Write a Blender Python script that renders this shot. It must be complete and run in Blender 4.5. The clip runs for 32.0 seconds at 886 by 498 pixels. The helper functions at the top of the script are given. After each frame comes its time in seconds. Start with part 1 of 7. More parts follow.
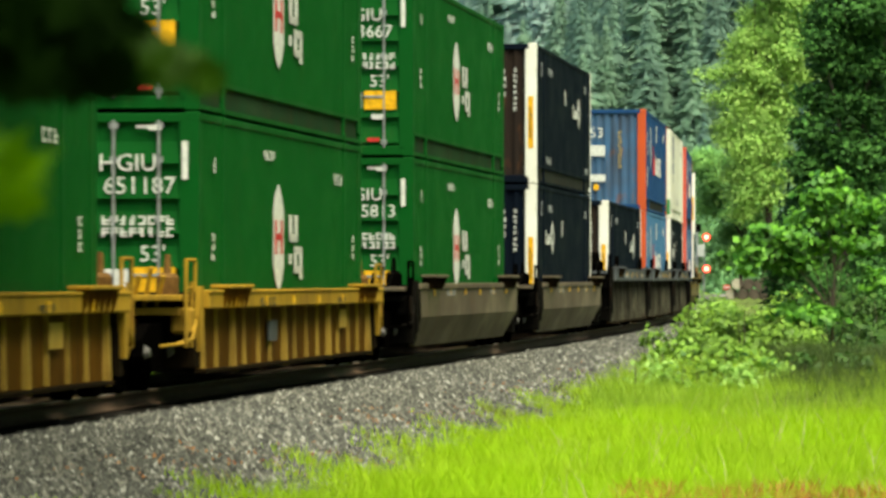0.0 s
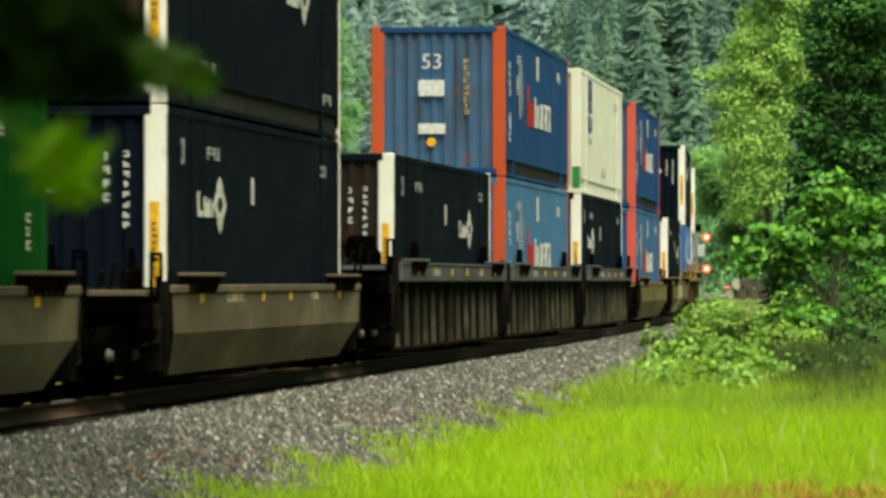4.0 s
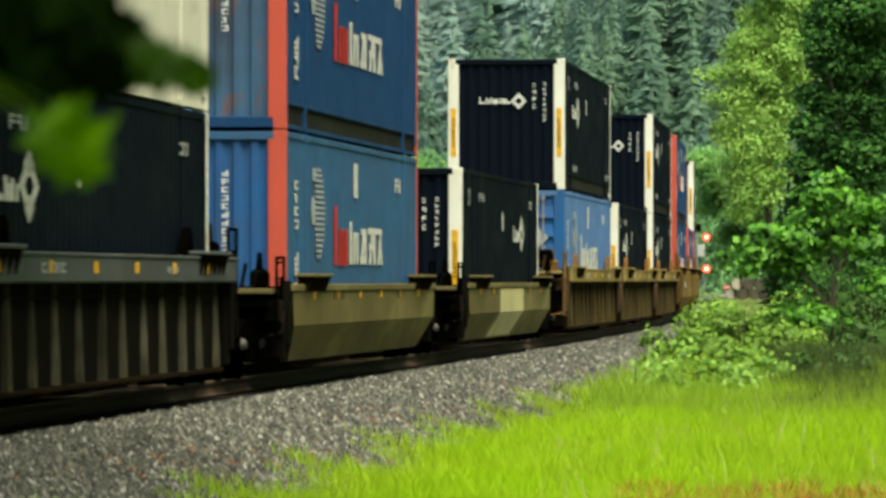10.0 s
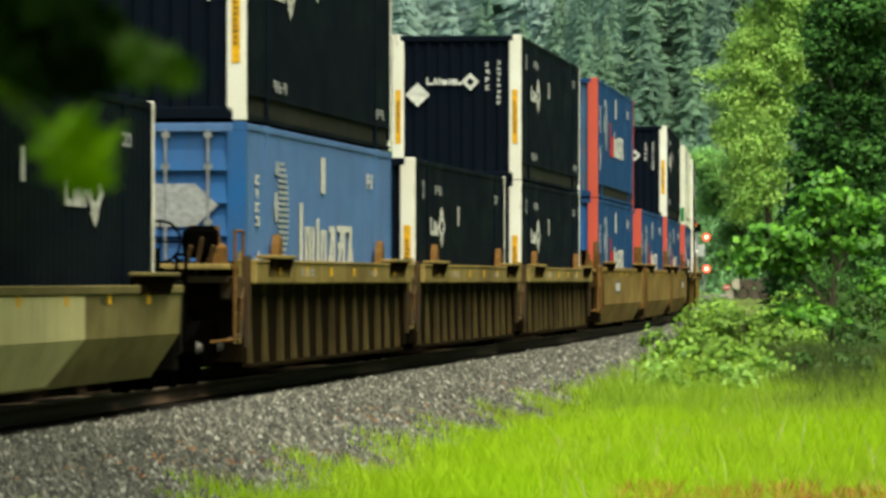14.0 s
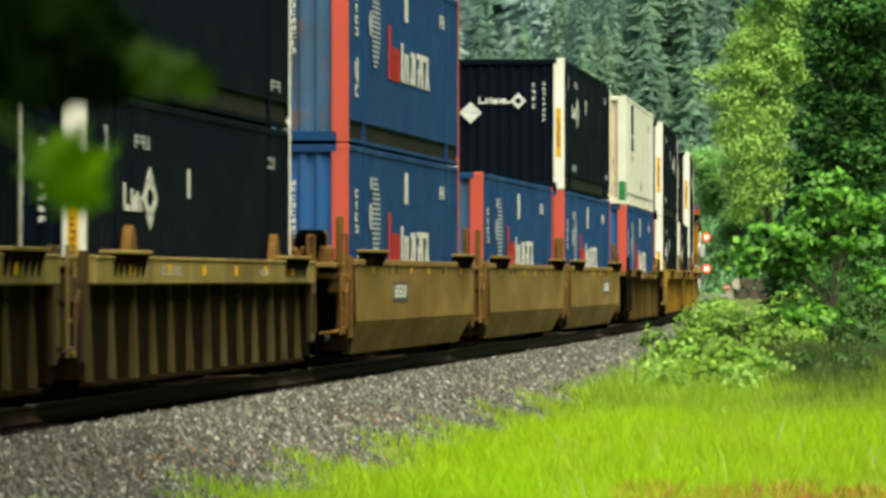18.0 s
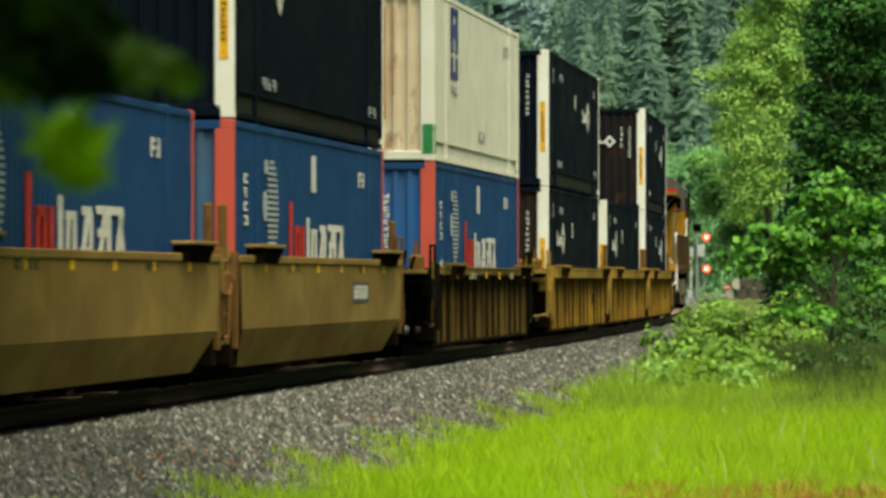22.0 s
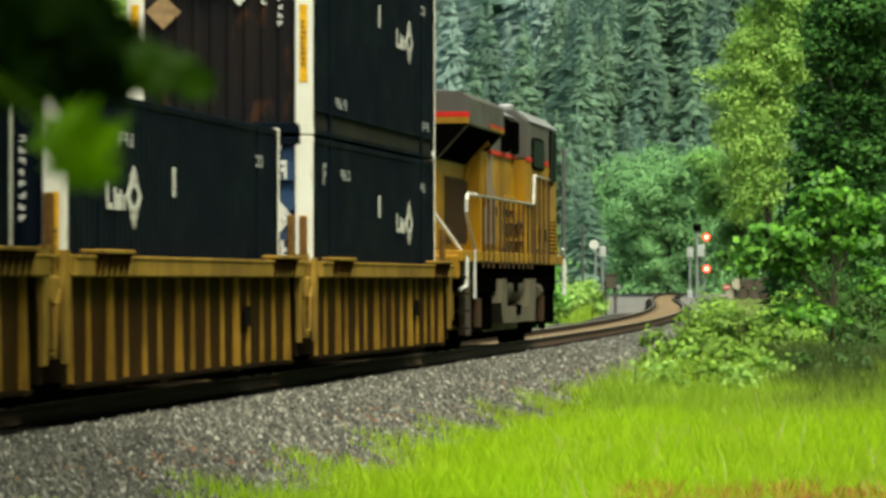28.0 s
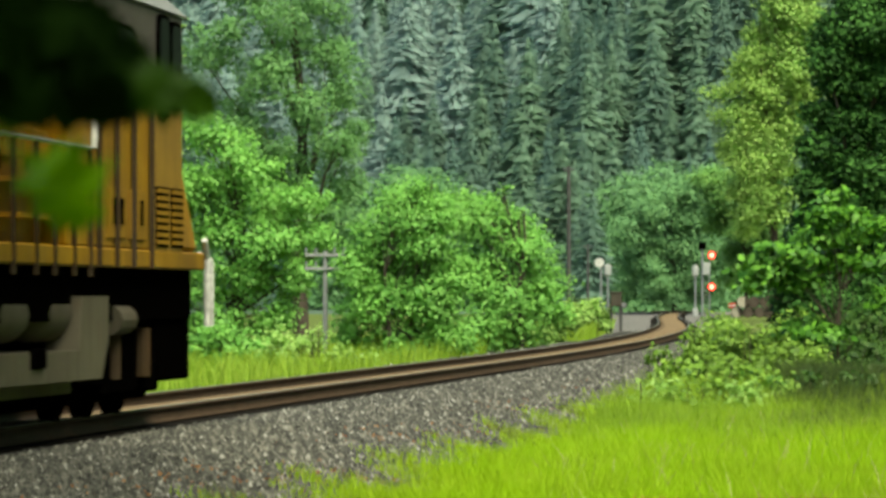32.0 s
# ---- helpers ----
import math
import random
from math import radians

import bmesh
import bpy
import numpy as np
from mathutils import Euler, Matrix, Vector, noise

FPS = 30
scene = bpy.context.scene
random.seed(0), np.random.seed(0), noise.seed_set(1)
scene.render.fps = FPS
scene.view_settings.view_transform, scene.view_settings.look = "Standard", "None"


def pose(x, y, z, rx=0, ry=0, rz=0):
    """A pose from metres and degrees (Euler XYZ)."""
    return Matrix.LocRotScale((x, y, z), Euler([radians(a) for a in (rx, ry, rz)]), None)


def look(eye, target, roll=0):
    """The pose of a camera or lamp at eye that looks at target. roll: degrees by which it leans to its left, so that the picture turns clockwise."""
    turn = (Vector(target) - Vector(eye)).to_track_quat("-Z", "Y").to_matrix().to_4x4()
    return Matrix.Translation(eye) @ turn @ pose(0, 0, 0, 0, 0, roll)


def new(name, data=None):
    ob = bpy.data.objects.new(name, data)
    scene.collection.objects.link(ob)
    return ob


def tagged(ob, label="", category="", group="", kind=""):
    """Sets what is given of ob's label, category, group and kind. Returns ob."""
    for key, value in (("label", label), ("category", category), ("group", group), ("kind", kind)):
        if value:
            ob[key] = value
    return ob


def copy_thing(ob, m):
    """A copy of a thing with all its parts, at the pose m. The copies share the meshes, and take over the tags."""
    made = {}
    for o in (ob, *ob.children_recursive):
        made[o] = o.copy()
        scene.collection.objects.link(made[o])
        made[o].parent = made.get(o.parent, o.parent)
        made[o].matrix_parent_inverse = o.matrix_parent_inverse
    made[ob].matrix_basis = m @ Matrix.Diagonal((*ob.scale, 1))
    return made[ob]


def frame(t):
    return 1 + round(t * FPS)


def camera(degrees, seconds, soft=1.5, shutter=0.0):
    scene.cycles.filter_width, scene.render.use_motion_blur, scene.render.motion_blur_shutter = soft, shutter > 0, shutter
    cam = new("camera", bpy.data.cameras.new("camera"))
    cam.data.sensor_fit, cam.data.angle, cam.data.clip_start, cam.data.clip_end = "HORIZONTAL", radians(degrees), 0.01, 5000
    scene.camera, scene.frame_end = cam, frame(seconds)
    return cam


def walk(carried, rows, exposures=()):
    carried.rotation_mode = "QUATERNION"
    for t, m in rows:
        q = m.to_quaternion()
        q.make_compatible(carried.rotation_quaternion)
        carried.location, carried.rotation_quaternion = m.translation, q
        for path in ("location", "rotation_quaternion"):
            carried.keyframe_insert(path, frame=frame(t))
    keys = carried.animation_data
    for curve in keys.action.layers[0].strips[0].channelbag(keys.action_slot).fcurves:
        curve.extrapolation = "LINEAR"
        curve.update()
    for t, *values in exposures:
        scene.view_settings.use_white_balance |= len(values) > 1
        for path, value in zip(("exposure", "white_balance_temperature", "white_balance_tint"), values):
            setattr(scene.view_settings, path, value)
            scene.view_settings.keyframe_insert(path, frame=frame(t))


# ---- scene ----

# ================= camera =================
EYE = Vector((0.0, 0.0, 1.2835))
FOCAL = 9271.0                      # in picture units; the lens sees 9.667 degrees
cam = camera(9.667, 32.0, soft=3.1, shutter=0.5)
cam.data.dof.use_dof = True
cam.data.dof.focus_distance = 125.0
cam.data.dof.aperture_fstop = 11.0


def aim(dx, dy):
    return look(EYE, EYE + Vector((-dx / FOCAL, 1.0, (54.35 + dy) / FOCAL)))


# the tripod holds still, then a hand touches it near the end
SHAKE = [(0, 0, 0), (15, 0, 0), (29.4, 0, 0), (29.8, 0, 0), (29.9, 0, 0), (30.0, 4, -5), (30.1, -2, 5), (30.2, -3, 5), (30.3, -2, 0), (30.4, 1, -4),
         (30.5, 1, 0), (30.6, -1, 4), (30.7, -7, 16), (30.8, 0, 3), (30.9, 2, -2), (31.0, 4, 7.5), (31.1, -5, 12), (31.2, -6, 8),
         (31.3, -6, 13), (31.4, -4, 12), (31.5, -6, 13.5), (31.6, -6, 17), (31.7, -6, 17), (31.8, -2, 20), (31.9, 5, 26), (32.0, 9.5, 32)]
# the clip's camera opens and closes a little as dark and pale boxes pass
EXPOSED = [(0, 0.32), (2, 0.14), (4, 0.06), (6, -0.1), (7, -0.08), (8, -0.12), (9, -0.28), (10, 0.06), (11, 0.16), (13, 0.14), (14, 0.06), (17, 0.2), (19, 0.12), (21, -0.16), (23, -0.2), (24, -0.46), (25, -0.06), (28, 0.05), (30, -0.28), (31, -0.16), (32, -0.06)]
walk(cam, [(t, aim(dx, dy)) for t, dx, dy in SHAKE], exposures=[(t, 1.93 + e, 7700, -5) for t, e in EXPOSED])

# ================= light =================
SUN_EL, SUN_AZ = radians(64), radians(148)      # azimuth from +Y towards +X
world = bpy.data.worlds.new("overcast_sky")
scene.world = world
world.use_nodes = True
wn = world.node_tree
sky = wn.nodes.new("ShaderNodeTexSky")
sky.sky_type = "NISHITA"
sky.sun_disc = False
sky.sun_elevation = SUN_EL
sky.sun_rotation = SUN_AZ
sky.air_density, sky.dust_density, sky.ozone_density = 1.0, 3.0, 1.0
bgn = wn.nodes["Background"]
wn.links.new(sky.outputs[0], bgn.inputs[0])
bgn.inputs[1].default_value = 0.06
sun_data = bpy.data.lights.new("sun", "SUN")
sun_data.energy, sun_data.angle, sun_data.color = 1.65, radians(45), (1.0, 0.97, 0.9)
sun = new("sun", sun_data)
sun.matrix_world = look((0, 0, 80), (-math.sin(SUN_AZ) * math.cos(SUN_EL), -math.cos(SUN_AZ) * math.cos(SUN_EL), 80 - math.sin(SUN_EL)))

# ================= materials =================
MATS = {}


def material(name, build):
    if name not in MATS:
        m = bpy.data.materials.new(name)
        m.use_nodes = True
        build(m.node_tree, m.node_tree.nodes["Principled BSDF"])
        MATS[name] = m
    return MATS[name]


def node(t, kind, **inputs):
    n = t.nodes.new(kind)
    for key, value in inputs.items():
        n.inputs[key.replace("_", " ")].default_value = value
    return n


def rgba(c, k=1.0):
    return (min(1, c[0] * k), min(1, c[1] * k), min(1, c[2] * k), 1)


def mixed(t, a, b, fac):
    """A colour mix; a and b are colours or sockets, fac a socket or number."""
    n = t.nodes.new("ShaderNodeMix")
    n.data_type = "RGBA"
    for socket, v in ((n.inputs[6], a), (n.inputs[7], b), (n.inputs[0], fac)):
        if hasattr(v, "is_linked"):
            t.links.new(v, socket)
        else:
            socket.default_value = v
    return n.outputs[2]


def noised(t, scale, stretch=(1, 1, 1), lo=0.4, hi=0.6, detail=4.0, coords="Object"):
    co = t.nodes.new("ShaderNodeTexCoord")
    mp = t.nodes.new("ShaderNodeMapping")
    mp.inputs["Scale"].default_value = stretch
    t.links.new(co.outputs[coords], mp.inputs[0])
    n = node(t, "ShaderNodeTexNoise", Scale=scale, Detail=detail)
    t.links.new(mp.outputs[0], n.inputs["Vector"])
    r = node(t, "ShaderNodeMapRange", From_Min=lo, From_Max=hi)
    t.links.new(n.outputs["Fac"], r.inputs[0])
    return r.outputs[0], n.outputs["Fac"]


def bumped(t, p, height, strength, distance=0.02):
    b = node(t, "ShaderNodeBump", Strength=strength, Distance=distance)
    t.links.new(height, b.inputs["Height"])
    t.links.new(b.outputs[0], p.inputs["Normal"])


def scaled(t, socket, k):
    n = t.nodes.new("ShaderNodeMath")
    n.operation = "MULTIPLY"
    t.links.new(socket, n.inputs[0])
    n.inputs[1].default_value = k
    return n.outputs[0]


def paint(name, colour, rough=0.45, dirt=0.35, rust=0.25, metal=0.0, dirt_colour=(0.06, 0.05, 0.04), spec=0.12, streaks=0.9, bleach=0.0):
    """Weathered vehicle paint: broad dirt, vertical streaks, rust blooms."""
    def build(t, p):
        broad, raw = noised(t, 0.8, (1, 0.5, 1), 0.35, 0.7)
        streak, _ = noised(t, 6.0, (1, 1, 0.06), 0.45, 0.75)
        bloom, _ = noised(t, 3.5, (1, 1, 0.45), 0.6, 0.72, 6)
        grain, graw = noised(t, 40.0, (1, 1, 1), 0.3, 0.7, 2)
        c = mixed(t, rgba(colour), rgba(colour, 0.72), scaled(t, grain, 0.5))
        c = mixed(t, c, rgba(dirt_colour), scaled(t, broad, dirt))
        c = mixed(t, c, rgba(dirt_colour, 0.8), scaled(t, streak, dirt * streaks))
        c = mixed(t, c, rgba((0.16, 0.06, 0.025)), scaled(t, bloom, rust))
        if bleach:                                  # scuffed, chalky patches
            worn, _ = noised(t, 1.1, (1, 0.6, 1.3), 0.5, 0.78, 5)
            c = mixed(t, c, rgba((colour[0] * 1.7 + 0.03, colour[1] * 1.7 + 0.03, colour[2] * 1.7 + 0.02)), scaled(t, worn, bleach))
        t.links.new(c, p.inputs["Base Color"])
        r = node(t, "ShaderNodeMapRange", To_Min=rough, To_Max=min(1, rough + 0.3))
        t.links.new(broad, r.inputs[0])
        t.links.new(r.outputs[0], p.inputs["Roughness"])
        p.inputs["Metallic"].default_value = metal
        p.inputs["Specular IOR Level"].default_value = spec
        bumped(t, p, raw, 0.25, 0.03)
    return material(name, build)


def earthy(name, a, b, scale=3.0, fine=40.0, rough=0.95, bump=0.6, c3=None, spec=0.2):
    def build(t, p):
        f1, _ = noised(t, scale, (1, 1, 1), 0.35, 0.65)
        f2, raw = noised(t, fine, (1, 1, 1), 0.3, 0.7, 6)
        c = mixed(t, rgba(a), rgba(b), f1)
        c = mixed(t, c, rgba(c3 or b, 0.6), scaled(t, f2, 0.6))
        t.links.new(c, p.inputs["Base Color"])
        p.inputs["Roughness"].default_value = rough
        p.inputs["Specular IOR Level"].default_value = spec
        bumped(t, p, raw, bump, 0.05)
    return material(name, build)


def leafy(name, a, b, light=0.35, rough=0.5, patch=0.25, c=None, spec=0.2):
    """Leaves: each differs a little; light passes through them."""
    def build(t, p):
        g = t.nodes.new("ShaderNodeNewGeometry")
        f, _ = noised(t, patch, (1, 1, 1), 0.35, 0.65, 2)
        col = mixed(t, rgba(a), rgba(b), g.outputs["Random Per Island"])
        col = mixed(t, col, rgba(c or a, 0.8), scaled(t, f, 0.6))
        t.links.new(col, p.inputs["Base Color"])
        p.inputs["Roughness"].default_value = rough
        p.inputs["Specular IOR Level"].default_value = spec
        tr = t.nodes.new("ShaderNodeBsdfTranslucent")
        t.links.new(col, tr.inputs[0])
        mx = t.nodes.new("ShaderNodeMixShader")
        mx.inputs[0].default_value = light
        t.links.new(p.outputs[0], mx.inputs[1])
        t.links.new(tr.outputs[0], mx.inputs[2])
        t.links.new(mx.outputs[0], t.nodes["Material Output"].inputs[0])
    return material(name, build)


def glow(name, colour, strength):
    def build(t, p):
        p.inputs["Base Color"].default_value = rgba(colour)
        p.inputs["Emission Color"].default_value = rgba(colour)
        p.inputs["Emission Strength"].default_value = strength
    return material(name, build)


def plain(name, colour, rough=0.6, metal=0.0, spec=0.15):
    def build(t, p):
        f, raw = noised(t, 12.0, (1, 1, 1), 0.35, 0.7)
        t.links.new(mixed(t, rgba(colour), rgba(colour, 0.6), f), p.inputs["Base Color"])
        p.inputs["Roughness"].default_value, p.inputs["Metallic"].default_value = rough, metal
        p.inputs["Specular IOR Level"].default_value = spec
    return material(name, build)


GREEN = paint("green_container_paint", (0.002, 0.068, 0.009), 0.5, 0.18, 0.03, dirt_colour=(0.004, 0.028, 0.006), spec=0.06, streaks=0.35)
BLACK = paint("navy_black_container_paint", (0.0028, 0.0056, 0.0108), 0.6, 0.12, 0.01, dirt_colour=(0.004, 0.0042, 0.006), spec=0.03, streaks=0.15)
BLUE = paint("dark_blue_container_paint", (0.008, 0.046, 0.135), 0.5, 0.2, 0.08, dirt_colour=(0.02, 0.03, 0.05), spec=0.08, streaks=0.5)
BLUE_WORN = paint("rusty_blue_container_paint", (0.045, 0.12, 0.23), 0.5, 0.55, 0.6, dirt_colour=(0.05, 0.035, 0.025), streaks=1.3)
BLUE_LIGHT = paint("faded_blue_container_paint", (0.045, 0.135, 0.25), 0.55, 0.2, 0.08, dirt_colour=(0.04, 0.07, 0.1), streaks=0.5)
BLUE_PALE = paint("pale_blue_container_paint", (0.075, 0.165, 0.36), 0.55, 0.2, 0.1)
BLUE_DOOR = paint("bright_blue_door_paint", (0.015, 0.1, 0.29), 0.45, 0.3, 0.08)
CREAM = paint("cream_container_paint", (0.64, 0.63, 0.53), 0.5, 0.16, 0.35, dirt_colour=(0.22, 0.17, 0.1))
RED_POST = paint("red_post_paint", (0.52, 0.085, 0.058), 0.5, 0.15, 0.15)
ORANGE_POST = paint("orange_post_paint", (0.48, 0.075, 0.022), 0.5, 0.2, 0.25)
WHITE_POST = paint("white_post_paint", (0.74, 0.74, 0.67), 0.5, 0.25, 0.45, dirt_colour=(0.36, 0.25, 0.13))
WHITE = plain("white_lettering", (0.62, 0.62, 0.58))
FADED_MARK = plain("faded_white_lettering", (0.36, 0.4, 0.44))
GREY_MARK = plain("grey_lettering", (0.32, 0.33, 0.34))
RED_MARK = plain("red_lettering", (0.5, 0.03, 0.03))
NAVY_MARK = plain("navy_lettering", (0.05, 0.07, 0.2))
YELLOW_MARK = plain("yellow_marker", (0.75, 0.4, 0.02))
DARK_MARK = plain("dark_lettering", (0.02, 0.02, 0.02))
STEEL = plain("dull_steel", (0.32, 0.33, 0.33), 0.45, 0.5)
# Near black: running gear and undersides hold their deep shade in this colour.
SHADOW_STEEL = plain("shade_black_steel", (0.0014, 0.0012, 0.001), 0.95, spec=0.0)
RUST = plain("rusty_steel", (0.14, 0.07, 0.018), 0.85)
BRIGHT = plain("worn_bright_steel", (0.09, 0.085, 0.08), 0.5, 0.3)
WELL_YELLOW = paint("yellow_well_car_paint", (0.37, 0.215, 0.022), 0.6, 0.5, 0.4, dirt_colour=(0.05, 0.035, 0.02), spec=0.05, bleach=0.25)
WELL_DULL = paint("grimy_yellow_well_car_paint", (0.26, 0.19, 0.065), 0.6, 0.6, 0.12, dirt_colour=(0.04, 0.03, 0.02), spec=0.05, bleach=0.35)
WELL_TAN = paint("tan_well_car_paint", (0.205, 0.132, 0.04), 0.6, 0.35, 0.12, dirt_colour=(0.07, 0.05, 0.03), spec=0.05, bleach=0.35)
WELL_BROWN = paint("brown_well_car_paint", (0.105, 0.084, 0.056), 0.6, 0.5, 0.25, spec=0.05, bleach=0.55)
WELL_OLIVE = paint("olive_well_car_paint", (0.135, 0.112, 0.045), 0.6, 0.35, 0.12, spec=0.05, bleach=0.5)
WELL_PATCH = paint("fresh_cream_patch_paint", (0.55, 0.5, 0.26), 0.6, 0.25, 0.08)
WELL_GREY = paint("grey_well_car_paint", (0.066, 0.074, 0.08), 0.55, 0.3, 0.08, spec=0.05, bleach=0.3)
WELL_RIBGREY = paint("dirty_olive_grey_rib_paint", (0.09, 0.084, 0.056), 0.7, 0.75, 0.15, dirt_colour=(0.012, 0.011, 0.009), spec=0.05, bleach=0.6)
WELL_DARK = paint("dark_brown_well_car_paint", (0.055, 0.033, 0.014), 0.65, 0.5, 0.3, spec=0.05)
RIB_TAN = paint("grimy_tan_rib_paint", (0.115, 0.088, 0.034), 0.65, 0.7, 0.3, dirt_colour=(0.03, 0.02, 0.012), spec=0.05)
LOCO_YELLOW = paint("locomotive_yellow_paint", (0.36, 0.185, 0.01), 0.45, 0.65, 0.4, dirt_colour=(0.12, 0.07, 0.02), bleach=0.15)
LOCO_GREY = paint("locomotive_grey_paint", (0.085, 0.08, 0.075), 0.45, 0.35, 0.1)
LOCO_RED = paint("locomotive_red_stripe", (0.55, 0.015, 0.012), 0.4, 0.2, 0.0)
FRAME_GREY = paint("dusty_pale_frame_paint", (0.125, 0.112, 0.08), 0.6, 0.5, 0.2, spec=0.05)
TANK_GREY = paint("tank_grey_paint", (0.085, 0.076, 0.056), 0.55, 0.65, 0.2, spec=0.06)
DARK_GLASS = plain("dark_window_glass", (0.003, 0.0035, 0.004), 0.3, spec=0.01)
SILVER = plain("silver_signal_paint", (0.3, 0.32, 0.33), 0.45, 0.4)
CASE_GREY = plain("pale_equipment_case", (0.4, 0.42, 0.4), 0.5)
WOOD_DARK = earthy("weathered_pole_wood", (0.055, 0.055, 0.052), (0.1, 0.1, 0.095), 2.0, 30.0)
WOOD_GREY = earthy("silvered_pole_wood", (0.24, 0.24, 0.25), (0.36, 0.36, 0.37), 2.0, 30.0)
# Bed between the rails, darkened to stand for the shade under the train.
SHADED_BED = earthy("shade_dark_bed", (0.006, 0.005, 0.0042), (0.014, 0.012, 0.01), 1.5, 18.0, spec=0.03)
# Dark brown that holds the shade between ribs and in car gaps.
SHADE_BROWN = paint("shade_brown_side_sheet", (0.012, 0.0075, 0.003), 0.85, 0.5, 0.15, dirt_colour=(0.006, 0.0045, 0.003), spec=0.02)
RIB_YELLOW = paint("pale_worn_yellow_rib_paint", (0.43, 0.28, 0.055), 0.6, 0.5, 0.3, dirt_colour=(0.1, 0.06, 0.02), spec=0.05, bleach=0.3)
# Rust and the shade between the ribs share this sheet colour.
RUSTY_SHEET = paint("shaded_rusty_brown_sheet", (0.04, 0.019, 0.005), 0.8, 0.5, 0.3, dirt_colour=(0.012, 0.008, 0.004), spec=0.03)
# Green rail recess: its shade and its grime are both in the colour.
GREEN_RAIL = paint("shaded_grimy_green_rail", (0.006, 0.04, 0.014), 0.7, 0.6, 0.3, dirt_colour=(0.03, 0.028, 0.016), spec=0.04, bleach=0.3)
RIB_AMBER = paint("worn_amber_rib_paint", (0.36, 0.21, 0.03), 0.6, 0.6, 0.35, dirt_colour=(0.07, 0.04, 0.012), spec=0.05, bleach=0.3)
RIB_BROWN = paint("dirty_ochre_rib_paint", (0.17, 0.115, 0.03), 0.65, 0.7, 0.3, dirt_colour=(0.03, 0.02, 0.01), spec=0.05)
# Darker rusty sheet, again with the ribs' shade in its colour.
DARK_SHEET = paint("shaded_dark_rusty_sheet", (0.022, 0.011, 0.0035), 0.85, 0.5, 0.2, dirt_colour=(0.008, 0.006, 0.004), spec=0.02)
WELL_AMBER = paint("amber_well_car_paint", (0.27, 0.165, 0.03), 0.6, 0.6, 0.4, dirt_colour=(0.06, 0.04, 0.02), spec=0.05, bleach=0.4)
# Rail recess: shade and grime put into one dark colour.
RECESS_RAIL = paint("shaded_grimy_bottom_rail", (0.016, 0.019, 0.017), 0.8, 0.5, 0.4, dirt_colour=(0.03, 0.027, 0.02), spec=0.04, bleach=0.25)
# Yellow sheet darkened to stand for the shade between the ribs.
SHADED_YELLOW = paint("shade_darkened_yellow_sheet", (0.125, 0.054, 0.005), 0.8, 0.6, 0.4, dirt_colour=(0.02, 0.013, 0.006), spec=0.03)
# Grey-car version: shade between ribs and at car ends, as colour.
SHADE_GREY = paint("shade_grey_side_sheet", (0.0065, 0.0058, 0.0045), 0.85, 0.4, 0.05, dirt_colour=(0.004, 0.0035, 0.003), spec=0.02)
PALE_GRAVEL = earthy("pale_gravel", (0.1, 0.098, 0.09), (0.16, 0.155, 0.145), 0.5, 9.0)
BALLAST = earthy("ballast_bed", (0.02, 0.019, 0.016), (0.045, 0.043, 0.037), 1.2, 22.0, 0.95, 1.0)
SOIL = earthy("meadow_soil", (0.07, 0.1, 0.025), (0.11, 0.15, 0.03), 0.6, 9.0)
DUST = earthy("rusty_sand_between_rails", (0.13, 0.09, 0.05), (0.2, 0.14, 0.075), 0.5, 12.0)
BARK = earthy("tree_bark", (0.05, 0.04, 0.03), (0.1, 0.08, 0.06), 3.0, 25.0)
ASPHALT = earthy("crossing_asphalt", (0.16, 0.16, 0.16), (0.22, 0.21, 0.2), 1.0, 20.0)


def stone_material():
    def build(t, p):
        g = t.nodes.new("ShaderNodeNewGeometry")
        ramp = t.nodes.new("ShaderNodeValToRGB")
        e = ramp.color_ramp.elements
        e[0].color, e[1].color = (0.009, 0.009, 0.007, 1), (0.33, 0.33, 0.3, 1)
        for pos, col in ((0.3, (0.02, 0.021, 0.017, 1)), (0.6, (0.058, 0.06, 0.05, 1)), (0.8, (0.1, 0.098, 0.08, 1)), (0.93, (0.155, 0.15, 0.125, 1))):
            e.new(pos).color = col
        t.links.new(g.outputs["Random Per Island"], ramp.inputs[0])
        f, raw = noised(t, 60.0, (1, 1, 1), 0.3, 0.7)
        t.links.new(mixed(t, ramp.outputs[0], (0.04, 0.04, 0.033, 1), scaled(t, f, 0.3)), p.inputs["Base Color"])
        p.inputs["Roughness"].default_value = 0.9
    return material("crushed_stone", build)


STONE = stone_material()
GRASS = leafy("meadow_grass", (0.31, 0.57, 0.012), (0.47, 0.7, 0.035), 0.45, 0.6, 0.6, (0.47, 0.62, 0.06))
WEED = leafy("verge_weeds", (0.26, 0.44, 0.035), (0.42, 0.56, 0.08), 0.4)
SEED = leafy("rusty_grass_seed_heads", (0.42, 0.13, 0.04), (0.5, 0.22, 0.06), 0.3)
MAPLE = leafy("maple_leaves", (0.03, 0.13, 0.016), (0.19, 0.46, 0.05), 0.28, 0.45, 2.2, (0.03, 0.12, 0.012))
SHRUB = leafy("bramble_leaves", (0.035, 0.12, 0.012), (0.25, 0.43, 0.06), 0.28, 0.45, 1.6, (0.2, 0.32, 0.05))
# Darker copy of SHRUB: the shade at the sapling's base, put in the colour.
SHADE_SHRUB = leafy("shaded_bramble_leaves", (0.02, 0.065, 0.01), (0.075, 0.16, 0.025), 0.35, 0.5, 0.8)
